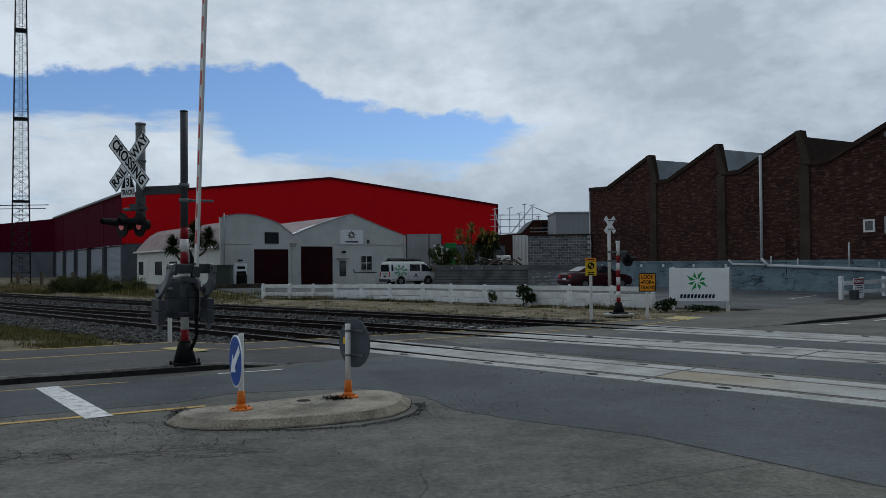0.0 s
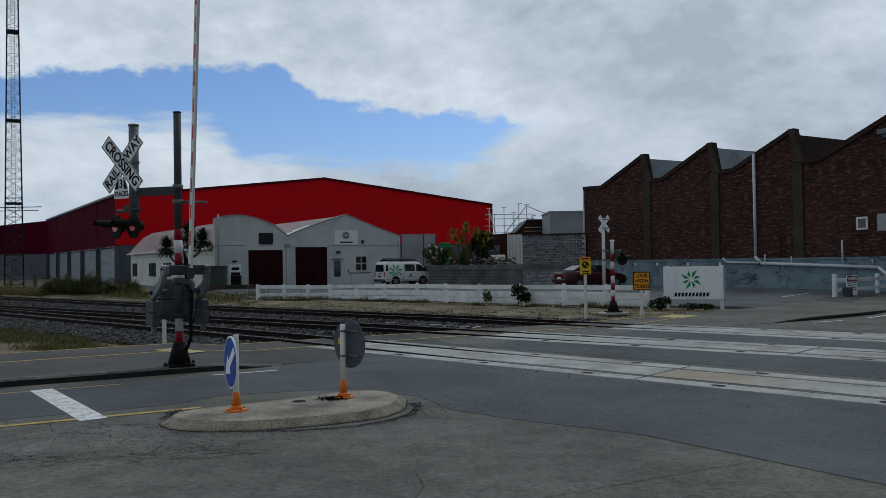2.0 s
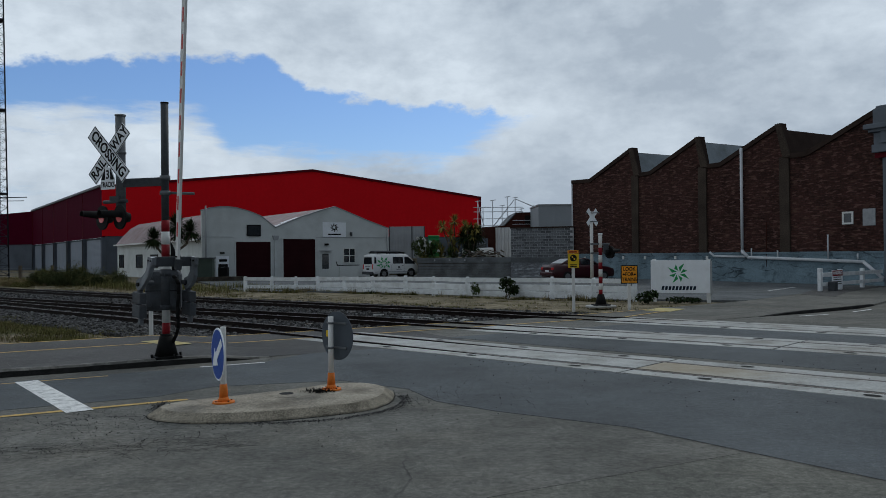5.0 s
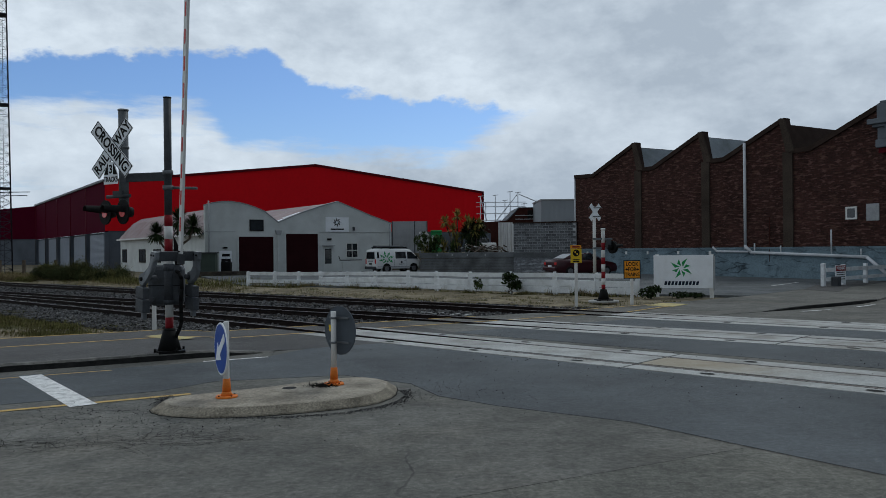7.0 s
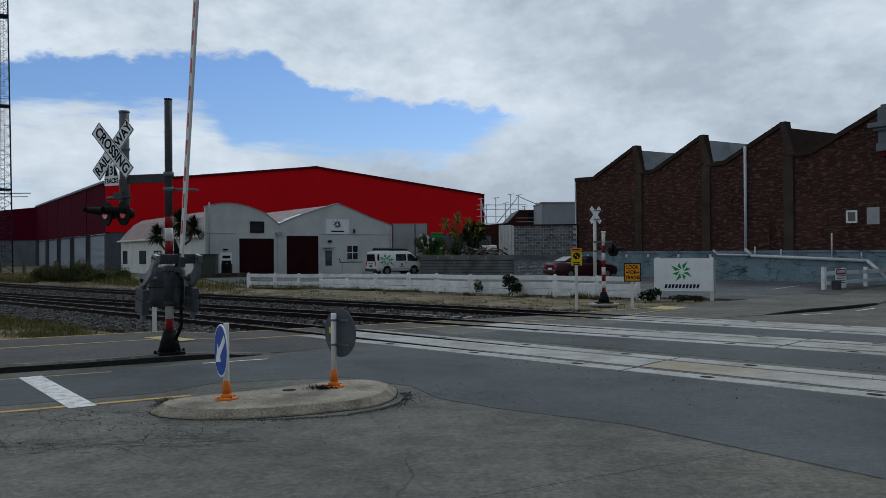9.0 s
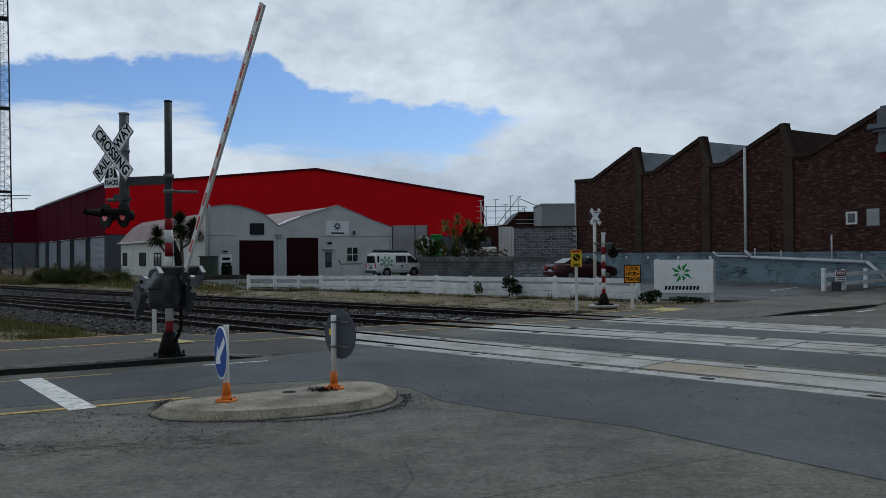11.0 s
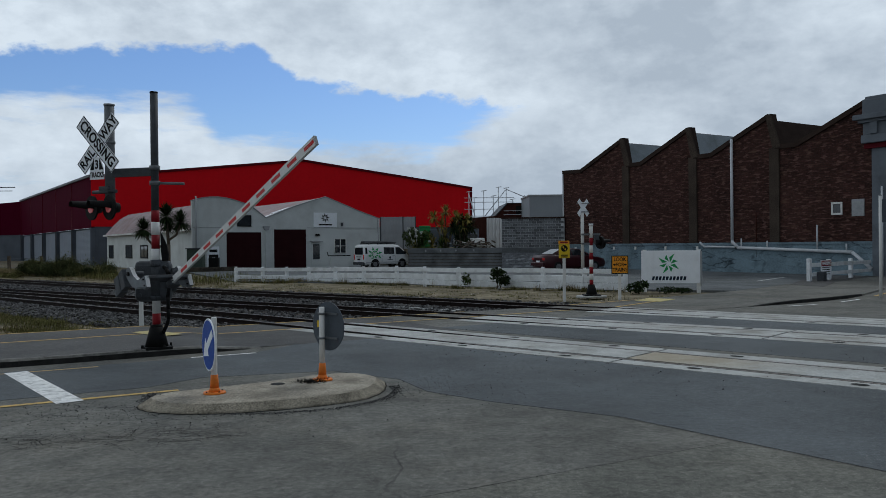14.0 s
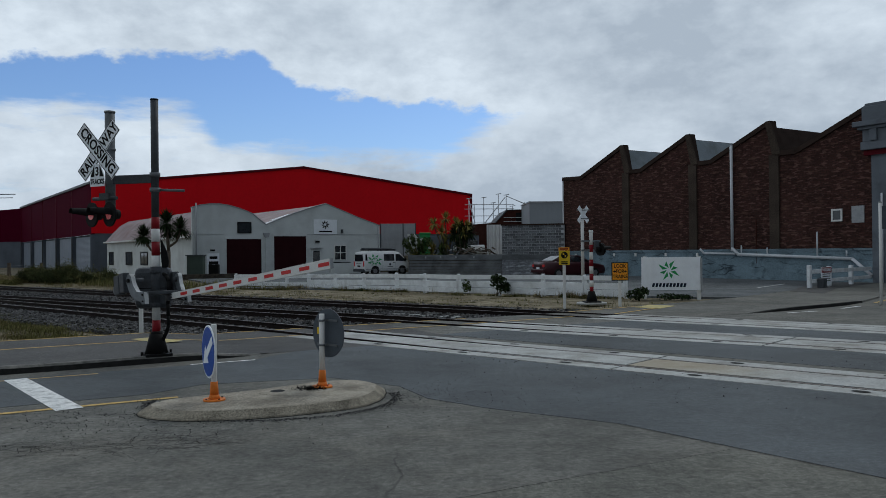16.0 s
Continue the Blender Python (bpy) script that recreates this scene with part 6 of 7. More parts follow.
def make_van():
    v = thing("van", pose(-2.76, 64.6, 0.0, 0, 0, 35) @ Matrix.Scale(0.94, 4), "white delivery van with green triangle livery and roof rack", "van")
    half, belt, inset = 0.85, 1.08, 0.10

    def section(x, top, shoulder, lean, bottom=0.30, w=half):
        return [(x, -w + 0.06, bottom), (x, -w, bottom + 0.14), (x, -w, shoulder), (x, -w + lean, top - 0.10), (x, -w + lean + 0.12, top), (x, w - lean - 0.12, top),
                (x, w - lean, top - 0.10), (x, w, shoulder), (x, w, bottom + 0.14), (x, w - 0.06, bottom)]
    bm = B()
    loft(bm, [section(-2.36, 1.78, belt, 0.10, 0.36, 0.81), section(-2.30, 1.92, belt, inset, 0.30, 0.84), section(-1.9, 1.97, belt, inset), section(0.7, 1.98, belt, inset), section(1.15, 1.90, belt, inset),
              section(1.62, 1.52, belt, 0.07), section(2.02, 1.16, 1.02, 0.05), section(2.22, 0.98, 0.86, 0.06, 0.30, 0.82), section(2.34, 0.74, 0.62, 0.08, 0.34, 0.76)])
    part("body", bm, M_VAN, v, "white body")

    def side_y(z):
        return half - inset * max(z - belt, 0) / (1.87 - belt)

    def glazing(name, pts, lift=0.008):
        for sgn in (-1, 1):
            bm = B()
            a = [bm.verts.new((x, sgn * (side_y(z) + lift), z)) for x, z in pts]
            b = [bm.verts.new((x, sgn * (side_y(z) - 0.03), z)) for x, z in pts]
            bm.faces.new(a), bm.faces.new(b[::-1])
            for i in range(len(a)):
                bm.faces.new((a[i], a[(i + 1) % len(a)], b[(i + 1) % len(a)], b[i]))
            part(name, bm, M_GLASS, v)
    glazing("side_window", [(-0.42, 1.16), (0.62, 1.16), (0.62, 1.72), (-0.40, 1.74)])
    glazing("front_window", [(0.76, 1.14), (1.84, 1.12), (1.48, 1.50), (1.18, 1.72), (0.78, 1.73)], 0.012)
    glazing("quarter_window", [(-2.24, 1.20), (-2.04, 1.20), (-2.04, 1.72), (-2.20, 1.72)])
    bm = B()
    prism(bm, [(-0.66, 1.15), (0.66, 1.15), (0.60, 1.72), (-0.60, 1.72)], "x", -2.395, -2.30)
    part("rear_window", bm, M_GLASS, v)
    bm = B()
    a = [bm.verts.new((x + 0.02, y, z + 0.02)) for x, y, z in ((1.17, -0.64, 1.86), (1.17, 0.64, 1.86), (1.62, 0.70, 1.50), (1.98, 0.74, 1.18), (1.98, -0.74, 1.18), (1.62, -0.70, 1.50))]
    bm.faces.new((a[0], a[1], a[2], a[5])), bm.faces.new((a[5], a[2], a[3], a[4]))
    part("windscreen", bm, M_GLASS, v)
    for y in (-0.75, 0.75):
        boxpart("tail_light", v, M_REDREFLECT, -2.39, -2.26, y - 0.065, y + 0.065, 0.72, 1.14, 0.015)
        boxpart("headlight", v, M_SKYLIGHT, 2.18, 2.33, y - 0.11, y + 0.05, 0.62, 0.86, 0.03)
    boxpart("rear_bumper", v, M_GREYPAINT, -2.47, -2.28, -0.82, 0.82, 0.28, 0.52, 0.04)
    boxpart("front_bumper", v, M_VAN, 2.20, 2.42, -0.80, 0.80, 0.28, 0.56, 0.05)
    boxpart("rear_door_trim", v, M_LIGHTGREY, -2.40, -2.37, -0.4, 0.4, 0.92, 1.0, 0.01)
    boxpart("plate_bar", v, M_BLACK, -2.405, -2.37, -0.2, 0.2, 0.68, 0.80)
    for x in (-1.30, 1.42):
        for y in (-1, 1):
            wheel(v, x, y * 0.76, 0.33, 0.2)
            bm = B()
            tube(bm, (x, y * (half + 0.006), 0.36), (x, y * (half - 0.1), 0.36), 0.41, None, 24)
            part("wheel_arch", bm, M_BLACK, v)
    r = boxpart("roof_rack", v, M_BLACK, -1.9, 0.9, -0.64, -0.58, 2.09, 2.14, 0.0, "black roof rack")
    boxpart("rack_rail", r, M_BLACK, -1.9, 0.9, 0.58, 0.64, 2.09, 2.14)
    for x in (-1.8, -0.9, 0.0, 0.8):
        boxpart("rack_bar", r, M_BLACK, x - 0.03, x + 0.03, -0.64, 0.64, 2.04, 2.09)
        for y in (-0.61, 0.61):
            boxpart("rack_foot", r, M_BLACK, x - 0.02, x + 0.02, y - 0.02, y + 0.02, 1.92, 2.05)
    for y in (-0.30, 0.12):
        boxpart("ladder_rail", r, M_GALV, -1.7, 0.7, y - 0.03, y + 0.03, 2.145, 2.22)
    tubepart("load_tube", r, M_GREYPAINT, (-1.85, 0.42, 2.20), (0.75, 0.42, 2.20), 0.07)
    boxpart("mirror", v, M_BLACK, 1.58, 1.68, -1.05, -0.86, 1.16, 1.40, 0.03)
    # pinwheel of green triangles over the rear quarter
    for i in range(8):
        a = math.pi * i / 4
        for q in ((0.14, 0.0, 0.40, 0.10, 0.34, 0.62), (0.44, 0.06, 0.74, 0.22, 0.46, 0.60)):
            pts = [(-1.32 + q[k] * math.cos(a + q[k + 1]), min(max(1.16 + 0.86 * q[k] * math.sin(a + q[k + 1]), 0.80 if i > 4 else 0.6), 1.80)) for k in (0, 2, 4)]
            bm = B()
            f = [bm.verts.new((x, -side_y(z) - 0.011, z)) for x, z in pts] + [bm.verts.new((x, -side_y(z) + 0.01, z)) for x, z in pts]
            bm.faces.new(f[:3]), bm.faces.new(f[5:2:-1])
            for k in range(3):
                bm.faces.new((f[k], f[(k + 1) % 3], f[3 + (k + 1) % 3], f[3 + k]))
            part("green_livery", bm, M_GREEN, v)
    for x in (-0.55, 0.69):
        boxpart("door_seam", v, M_GREYPAINT, x, x + 0.014, -half - 0.004, -half, 0.48, 1.10)
    tubepart("round_emblem", v, M_GREYPAINT, (0.18, -half - 0.006, 0.86), (0.18, -half, 0.86), 0.10, seg=16)
    boxpart("logo_bar", v, M_GREYPAINT, -0.08, 0.44, -half - 0.005, -half, 0.66, 0.71)
    boxpart("door_handle", v, M_BLACK, 0.48, 0.62, -half - 0.02, -half, 0.98, 1.02)
    boxpart("trim_strip", v, M_LIGHTGREY, -2.2, 2.0, -half - 0.010, -half + 0.01, 0.46, 0.51)


def make_car():
    v = thing("car", pose(9.85, 51.8, 0.0, 0, 0, 22), "dark red saloon car parked behind the white fence", "car")

    def ring(x, w, z0, z1, z2):
        return [(x, -w + 0.06, z0), (x, -w, z0 + 0.14), (x, -w, z1), (x, -w + 0.07, z2), (x, w - 0.07, z2), (x, w, z1), (x, w, z0 + 0.14), (x, w - 0.06, z0)]
    bm = B()
    loft(bm, [ring(-2.32, 0.72, 0.34, 0.70, 0.88), ring(-2.22, 0.82, 0.24, 0.78, 1.02), ring(-1.5, 0.88, 0.20, 0.84, 1.06), ring(0.9, 0.88, 0.20, 0.82, 0.98), ring(1.7, 0.86, 0.22, 0.74, 0.88), ring(2.2, 0.80, 0.26, 0.62, 0.76), ring(2.34, 0.68, 0.34, 0.52, 0.62)])
    part("body", bm, M_CAR, v, "dark red body")
    bm = B()

    def cab(x, w, z0, z1, wt):
        return [(x, -w, z0), (x, -wt, z1), (x, wt, z1), (x, w, z0)]
    loft(bm, [cab(-1.72, 0.74, 1.0, 1.06, 0.70), cab(-0.95, 0.78, 0.95, 1.40, 0.58), cab(-0.3, 0.80, 0.95, 1.46, 0.60), cab(0.35, 0.80, 0.95, 1.43, 0.58), cab(1.30, 0.76, 0.92, 0.99, 0.70)])
    part("cabin", bm, M_CAR, v)
    bm = B()
    a = [bm.verts.new(p) for p in ((-1.66, -0.66, 1.105), (-1.66, 0.66, 1.105), (-1.0, 0.54, 1.395), (-1.0, -0.54, 1.395))]
    bm.faces.new(a)
    for q in bm.verts:
        q.co += Vector((-0.015, 0, 0.02))
    part("rear_window", bm, M_GLASS, v)
    for s in (-1, 1):
        bm = B()
        for xs in ((-1.35, -0.98, -0.35, -0.35), (-0.27, -0.27, 0.35, 1.0)):
            x0, x1, x2, x3 = xs
            pts = [(x0, 1.03), (x1, 1.36), (x2, 1.40), (x3, 1.03)] if x0 < -1 else [(x0, 1.03), (x1, 1.41), (x2, 1.37), (x3, 1.03)]
            vs = [bm.verts.new((x, s * (0.80 - (z - 0.95) * 0.40 + 0.012), z)) for x, z in pts]
            bm.faces.new(vs)
        part("side_window", bm, M_GLASS, v)
        boxpart("tail_light", v, M_REDREFLECT, -2.33, -2.20, s * 0.62 - 0.13, s * 0.62 + 0.13, 0.72, 0.88, 0.02)
        for x in (-1.35, 1.38):
            wheel(v, x, s * 0.80, 0.31, 0.2)
    boxpart("plate_bar", v, M_SIGNWHITE, -2.345, -2.31, -0.2, 0.2, 0.60, 0.70)
    boxpart("rear_bumper", v, M_CAR, -2.42, -2.2, -0.78, 0.78, 0.36, 0.60, 0.05)


make_van()
make_car()


# ---- yard: walls, containers, clutter ----
def make_yard():
    # raised ground behind the retaining wall
    sheet("terrace", [(-0.4, 64.3), (6.9, 60.7), (10.85, 59.3), (10.85, 110), (-3.3, 110), (-3.3, 71.5), (-0.4, 71.5)], 1.45, M_DIRT, "raised ground behind the retaining wall", thick=1.6)
    m, w = wall_frame(-0.62, 64.2, 6.9, 60.5)
    wall = thing("retaining_wall", m, "stepped grey concrete retaining wall with dark coping", "wall", kind="structure")
    for i in range(5):
        boxpart("course", wall, M_RETAIN, 0, w, -0.06 * (5 - i), 0.2, -0.05 + 0.225 * i, 0.16 + 0.225 * i, 0.02)
        boxpart("joint", wall, M_BROWNWALL, 0.0, w, -0.06 * (5 - i) + 0.012, 0.15, 0.135 + 0.225 * i, 0.19 + 0.225 * i)
    boxpart("coping", wall, M_RETAIN, -0.1, w, -0.10, 0.4, 1.10, 1.52, 0.02, "dark weathered coping")
    for x in (1.5, 2.8, 4.1, 5.6):
        boxpart("bracket", wall, M_LIGHTGREY, x - 0.05, x + 0.05, -0.14, -0.10, 1.25, 1.4)
    m, w = wall_frame(6.35, 59.9, 10.85, 58.75)
    bw = thing("block_wall", m, "bare grey concrete block wall with pale mortar patches", "wall", kind="structure")
    boxpart("mortar", bw, M_MORTAR, 0, w, 0.02, 0.3, 1.5, 3.66, 0.0, "pale mortar behind the blocks")
    rnd2 = random.Random(77)
    bm = B()
    box(bm, -0.184, 0.184, -0.03, 0.0, -0.084, 0.084, None, 0.008)
    block = finish("block", bm, M_BLOCKPIECE)
    half_bm = B()
    box(half_bm, -0.084, 0.084, -0.03, 0.0, -0.084, 0.084, None, 0.008)
    half_block = finish("half_block", half_bm, M_BLOCKPIECE)
    for r in range(11):
        x = 0.0
        if r % 2:
            ob = new("block", half_block)
            ob.parent, ob.matrix_local = bw, pose(0.1, 0.02, 1.60 + r * 0.196)
            x = 0.2
        while x + 0.4 <= w + 0.02:
            ob = new("block", block)
            ob.parent, ob.matrix_local = bw, pose(x + 0.2, 0.02 + rnd2.uniform(-0.006, 0.006), 1.60 + r * 0.196, 0, rnd2.uniform(-0.8, 0.8), 0)
            x += 0.4
    boxpart("band", bw, M_RETAIN, 0, w, -0.06, 0.25, 1.12, 1.5)
    boxpart("lower_blocks", bw, M_BLOCK, 0, w, -0.03, 0.25, -0.1, 1.12)
    boxpart("capping", bw, M_COPING, -0.05, w, -0.05, 0.35, 3.66, 3.76)
    # container, green skip, white sheets
    c = thing("shipping_container", pose(-3.45, 75.5, 1.40), "grey corrugated shipping container beside the shed", "container")
    boxpart("body", c, M_CONTAINER, 0, 3.35, 0, 6, 0, 3.05, 0.02)
    for x in (0.0, 2.1, 3.27):
        boxpart("corner_post", c, M_GREYPAINT, x, x + 0.09, -0.03, 0.1, 0, 3.08)
    g = thing("green_skip", pose(0.25, 76.0, 1.45), "bright green plastic bin on the terrace", "bin")
    boxpart("body", g, M_BRIGHTGREEN, 0, 1.0, 0, 1.2, 0, 1.95, 0.05)
    boxpart("lid", g, M_BRIGHTGREEN, -0.05, 1.05, -0.05, 1.25, 1.95, 2.15, 0.06)
    ws = thing("sheet_screen", pose(5.75, 66.0, 1.45), "white corrugated sheet screen", "screen")
    boxpart("sheet", ws, M_WHITESHEET, 0, 1.62, 0, 0.06, 0, 2.5)
    boxpart("frame", ws, M_LIGHTGREY, 1.62, 1.75, -0.02, 1.6, 0, 2.5)
    # heap of old timber and rubble
    rnd = random.Random(11)
    h = thing("timber_heap", pose(4.2, 63.2, 1.45), "heap of pale broken timber and rubble", "rubble heap")
    for i in range(46):
        bm = B()
        l = rnd.uniform(0.3, 1.3)
        q = pose(rnd.gauss(0.3, 0.65), rnd.gauss(0, 0.35), rnd.uniform(0.05, 0.55), rnd.uniform(-25, 25), rnd.uniform(-28, 28), rnd.uniform(0, 180))
        box(bm, -l / 2, l / 2, -0.06, 0.06, -0.03, 0.03, q)
        part("plank", bm, rnd.choice((M_SLEEPER, M_LIGHTGREY, M_COPING, M_CONC, M_BARK)), h)
    # service cabinet and notice door by the shed
    s = thing("service_cabinet", pose(-16.75, 58.9, -0.1), "dark green metal service cabinet", "cabinet")
    boxpart("body", s, M_CABINET, 0, 1.15, 0, 0.7, 0, 1.75, 0.02, "dark green body")
    boxpart("lid", s, M_GREYPAINT, -0.08, 1.22, -0.1, 0.8, 1.75, 1.83)
    bm = B()
    box(bm, -0.35, 0.35, -0.3, 0.3, 0, 1.0, None, 0.05)
    whole("rubbish_bin", bm, M_BLACK, "black wheeled rubbish bin by the shed", "bin", m=pose(-15.2, 60.6, 0))
    m, w = wall_frame(-17.2, 58.2, -13.2, 59.6)
    lw = thing("low_wall", m, "low dark rubble wall in front of the shed", "wall", kind="structure")
    boxpart("wall", lw, M_BROWNWALL, 0, w, 0, 0.35, -0.4, 0.32, 0.03)
    r = thing("ramp_rail", pose(-7.0, 65.2, 0, 0, 0, 27), "white ramp wall with a dark handrail by the shed door", "ramp")
    boxpart("wall", r, M_SHED, 0, 1.6, 0, 0.2, 0, 0.85)
    boxpart("handrail", r, M_BLACK, -0.25, 1.7, -0.06, 0.0, 0.95, 1.02)
    tubepart("handrail_end", r, M_BLACK, (-0.2, -0.03, 0.98), (-0.32, -0.03, 1.3), 0.035)
    # buildings beyond
    g = thing("grey_plant_room", pose(11.0, 78.0, 0), "blue-grey clad plant room behind the block wall", "building")
    boxpart("wall", g, M_GREYCLAD, 0, 3.9, 0, 6, 0, 6.45)
    boxpart("roof_trim", g, M_LIGHTGREY, -0.08, 3.98, -0.08, 6, 6.45, 6.58)
    k = thing("rusty_plant_building", pose(7.1, 84.0, 0), "rust-red industrial shed with sloping roof and pale rails", "building")
    bm = B()
    prism(bm, [(-1.2, 0), (-1.2, 4.6), (1.2, 4.75), (2.4, 6.05), (5.0, 6.05), (5.4, 5.5), (5.4, 0)], "y", 0, 8)
    part("body", bm, M_RUST, k)
    bm = B()
    prism(bm, [(1.1, 4.78), (2.35, 6.10), (2.45, 6.06), (1.2, 4.74)], "y", -0.1, 8)
    box(bm, 2.35, 5.0, -0.1, 8, 6.05, 6.12)
    part("roof_edge", bm, M_GREYPAINT, k)
    boxpart("opening", k, M_BLACK, 3.3, 5.2, -0.02, 0.0, 4.9, 5.8)
    for z in (4.85, 5.25):
        boxpart("rail", k, M_PIPE, 2.0, 5.4, -0.2, -0.12, z, z + 0.05)
    rk = thing("pipe_rack", pose(5.8, 92.0, 0), "pale steel pipe rack with lamp arms", "pipe rack")
    for z in (4.6, 5.0, 5.8, 6.6, 7.1):
        boxpart("beam", rk, M_PIPE, -0.3, 5.4, -0.05, 0.05, z, z + 0.07)
    for x, t in ((0.2, 7.9), (0.8, 7.2), (1.9, 8.0), (3.0, 7.4), (3.6, 8.4), (4.5, 8.3), (5.2, 7.0)):
        tubepart("upright", rk, M_PIPE, (x, 0, 0), (x, 0, t), 0.05, seg=8)
        tubepart("lamp_arm", rk, M_PIPE, (x - 0.3, 0, t - 0.1), (x + 0.35, 0, t), 0.04, seg=8)
    tubepart("brace", rk, M_PIPE, (2.0, 0, 5.0), (4.4, 0, 8.0), 0.05, seg=8)
    tubepart("brace", rk, M_PIPE, (0.2, 0, 7.6), (0.9, 0, 5.0), 0.05, seg=8)
    tubepart("brace", rk, M_PIPE, (4.5, 0, 8.1), (6.6, 0, 7.2), 0.05, seg=8)
    tubepart("upright", rk, M_PIPE, (6.6, 0, 0), (6.6, 0, 7.4), 0.05, seg=8)
    fl = thing("parked_trailer", pose(1.0, 80, 1.45), "grey low trailer behind the bushes", "trailer")
    boxpart("deck", fl, M_GREYPANEL, 0, 5.2, 0, 2, 0.6, 1.9, 0.05)
    for x in (0.6, 1.6, 4.2):
        wheel(fl, x, 0.2, 0.4, 0.3)
    cb = thing("parked_car", pose(3.6, 78, 1.45), "pale parked car behind the bushes", "car")
    boxpart("body", cb, M_VAN, 0, 3.0, 0, 1.6, 0.3, 0.95, 0.12)
    boxpart("cabin", cb, M_GLASS, 0.6, 2.3, 0.1, 1.5, 0.9, 1.4, 0.1)
    for x in (0.6, 2.4):
        wheel(cb, x, 0.1, 0.3, 0.2)


make_yard()


def make_tower():
    t = thing("lattice_tower", pose(-32.6, 62.0, -0.2, 0, 0, 27.7), "tall dark steel lattice radio mast", "lattice mast")
    H_, n = 34.0, 46

    def half(z):
        return 0.66 - 0.0125 * z
    cs = ((-1, -1), (1, -1), (1, 1), (-1, 1))
    for sx, sy in cs:
        bm = B()
        tube(bm, (sx * half(0), sy * half(0), 0), (sx * half(H_), sy * half(H_), H_), 0.048, None, 8)
        part("leg", bm, M_TOWER, t)
    for i in range(n):
        z0, z1 = H_ * i / n, H_ * (i + 1) / n
        bm = B()
        for k in range(4):
            (ax, ay), (bx, by) = cs[k], cs[(k + 1) % 4]
            h0, h1 = half(z0), half(z1)
            tube(bm, (ax * h0, ay * h0, z0), (bx * h1, by * h1, z1), 0.013, None, 5, False)
            tube(bm, (bx * h0, by * h0, z0), (ax * h1, ay * h1, z1), 0.013, None, 5, False)
            tube(bm, (ax * h0, ay * h0, z0), (bx * h0, by * h0, z0), 0.014, None, 5, False)
        part("brace", bm, M_TOWER, t)
    for z in (6.9, 13.3, 20.2):
        bm = B()
        h = half(z) + 0.05
        box(bm, -h, h, -h, h, z, z + 0.13)
        part("platform", bm, M_TOWER, t)
    tubepart("aerial", t, M_TOWER, (-1.9, -0.8, 6.55), (1.9, -0.8, 6.7), 0.035, seg=6)
    tubepart("aerial", t, M_TOWER, (-1.6, -0.8, 6.3), (1.7, -0.8, 6.42), 0.03, seg=6)
    bm = B()
    for x in (-0.12, 0.12):
        tube(bm, (x, -0.55, 0), (x, -0.35, H_), 0.015, None, 5, False)
    for i in range(100):
        z = i * 0.33
        tube(bm, (-0.12, -0.55 + 0.2 * z / H_, z), (0.12, -0.55 + 0.2 * z / H_, z), 0.01, None, 5, False)
    part("ladder", bm, M_TOWER, t)
    # wire fence with posts at its foot
    f = thing("wire_fence", pose(0, 0, 0), "old timber posts with wire beside the tracks", "fence")
    for x, y in ((-37, 64), (-34.8, 61.5), (-31.5, 59.5), (-29.0, 58.0), (-26.5, 57.5), (-40, 66)):
        boxpart("post", f, M_BARK, x - 0.09, x + 0.09, y - 0.09, y + 0.09, -0.2, 1.3)
    for z in (0.5, 0.8, 1.1):
        for (a, b), (c, d) in (((-40, 66), (-37, 64)), ((-37, 64), (-34.8, 61.5)), ((-34.8, 61.5), (-31.5, 59.5)), ((-31.5, 59.5), (-29, 58)), ((-29, 58), (-26.5, 57.5))):
            tubepart("wire", f, M_GALV, (a, b, z), (c, d, z), 0.012, seg=5)


make_tower()


# ---- plants ----
def leaf_cloud(bm, centres, count, size, rnd, flat=0.5):
    for i in range(count):
        cx, cy, cz, r, rz = rnd.choice(centres)
        while True:
            p = Vector((rnd.uniform(-1, 1), rnd.uniform(-1, 1), rnd.uniform(-1, 1)))
            if 0.2 < p.length < 1:
                break
        p = Vector((cx + p.x * r, cy + p.y * r, cz + p.z * rz))
        q = Euler((rnd.uniform(-1.2, 1.2), rnd.uniform(-1.2, 1.2), rnd.uniform(0, 6.28))).to_matrix()
        s = size * rnd.uniform(0.6, 1.4)
        vs = [bm.verts.new(p + q @ Vector(v) * s) for v in ((-1, 0, 0), (0, -flat, 0.1), (1, 0, 0), (0, flat, 0.1))]
        bm.faces.new(vs)


def shrub(name, m, blobs, count, size, mat_, label, stems, seed, category="shrub", flat=0.5):
    rnd = random.Random(seed)
    t = thing(name, m, label, category)
    bm = B()
    leaf_cloud(bm, blobs, count, size, rnd, flat)
    part("crown", bm, mat_, t)
    bm = B()
    for cx, cy, cz, r, rz in blobs:
        p = Vector((rnd.uniform(-0.1, 0.1), rnd.uniform(-0.1, 0.1), 0))
        e = Vector((cx, cy, cz))
        k = p.lerp(e, 0.5) + Vector((rnd.uniform(-0.1, 0.1), rnd.uniform(-0.1, 0.1), 0.1)) * e.length * 0.3
        tube(bm, p, k, stems, stems * 0.7, 7), tube(bm, k, e, stems * 0.7, stems * 0.3, 7)
    part("trunk", bm, M_BARK, t)
    return t


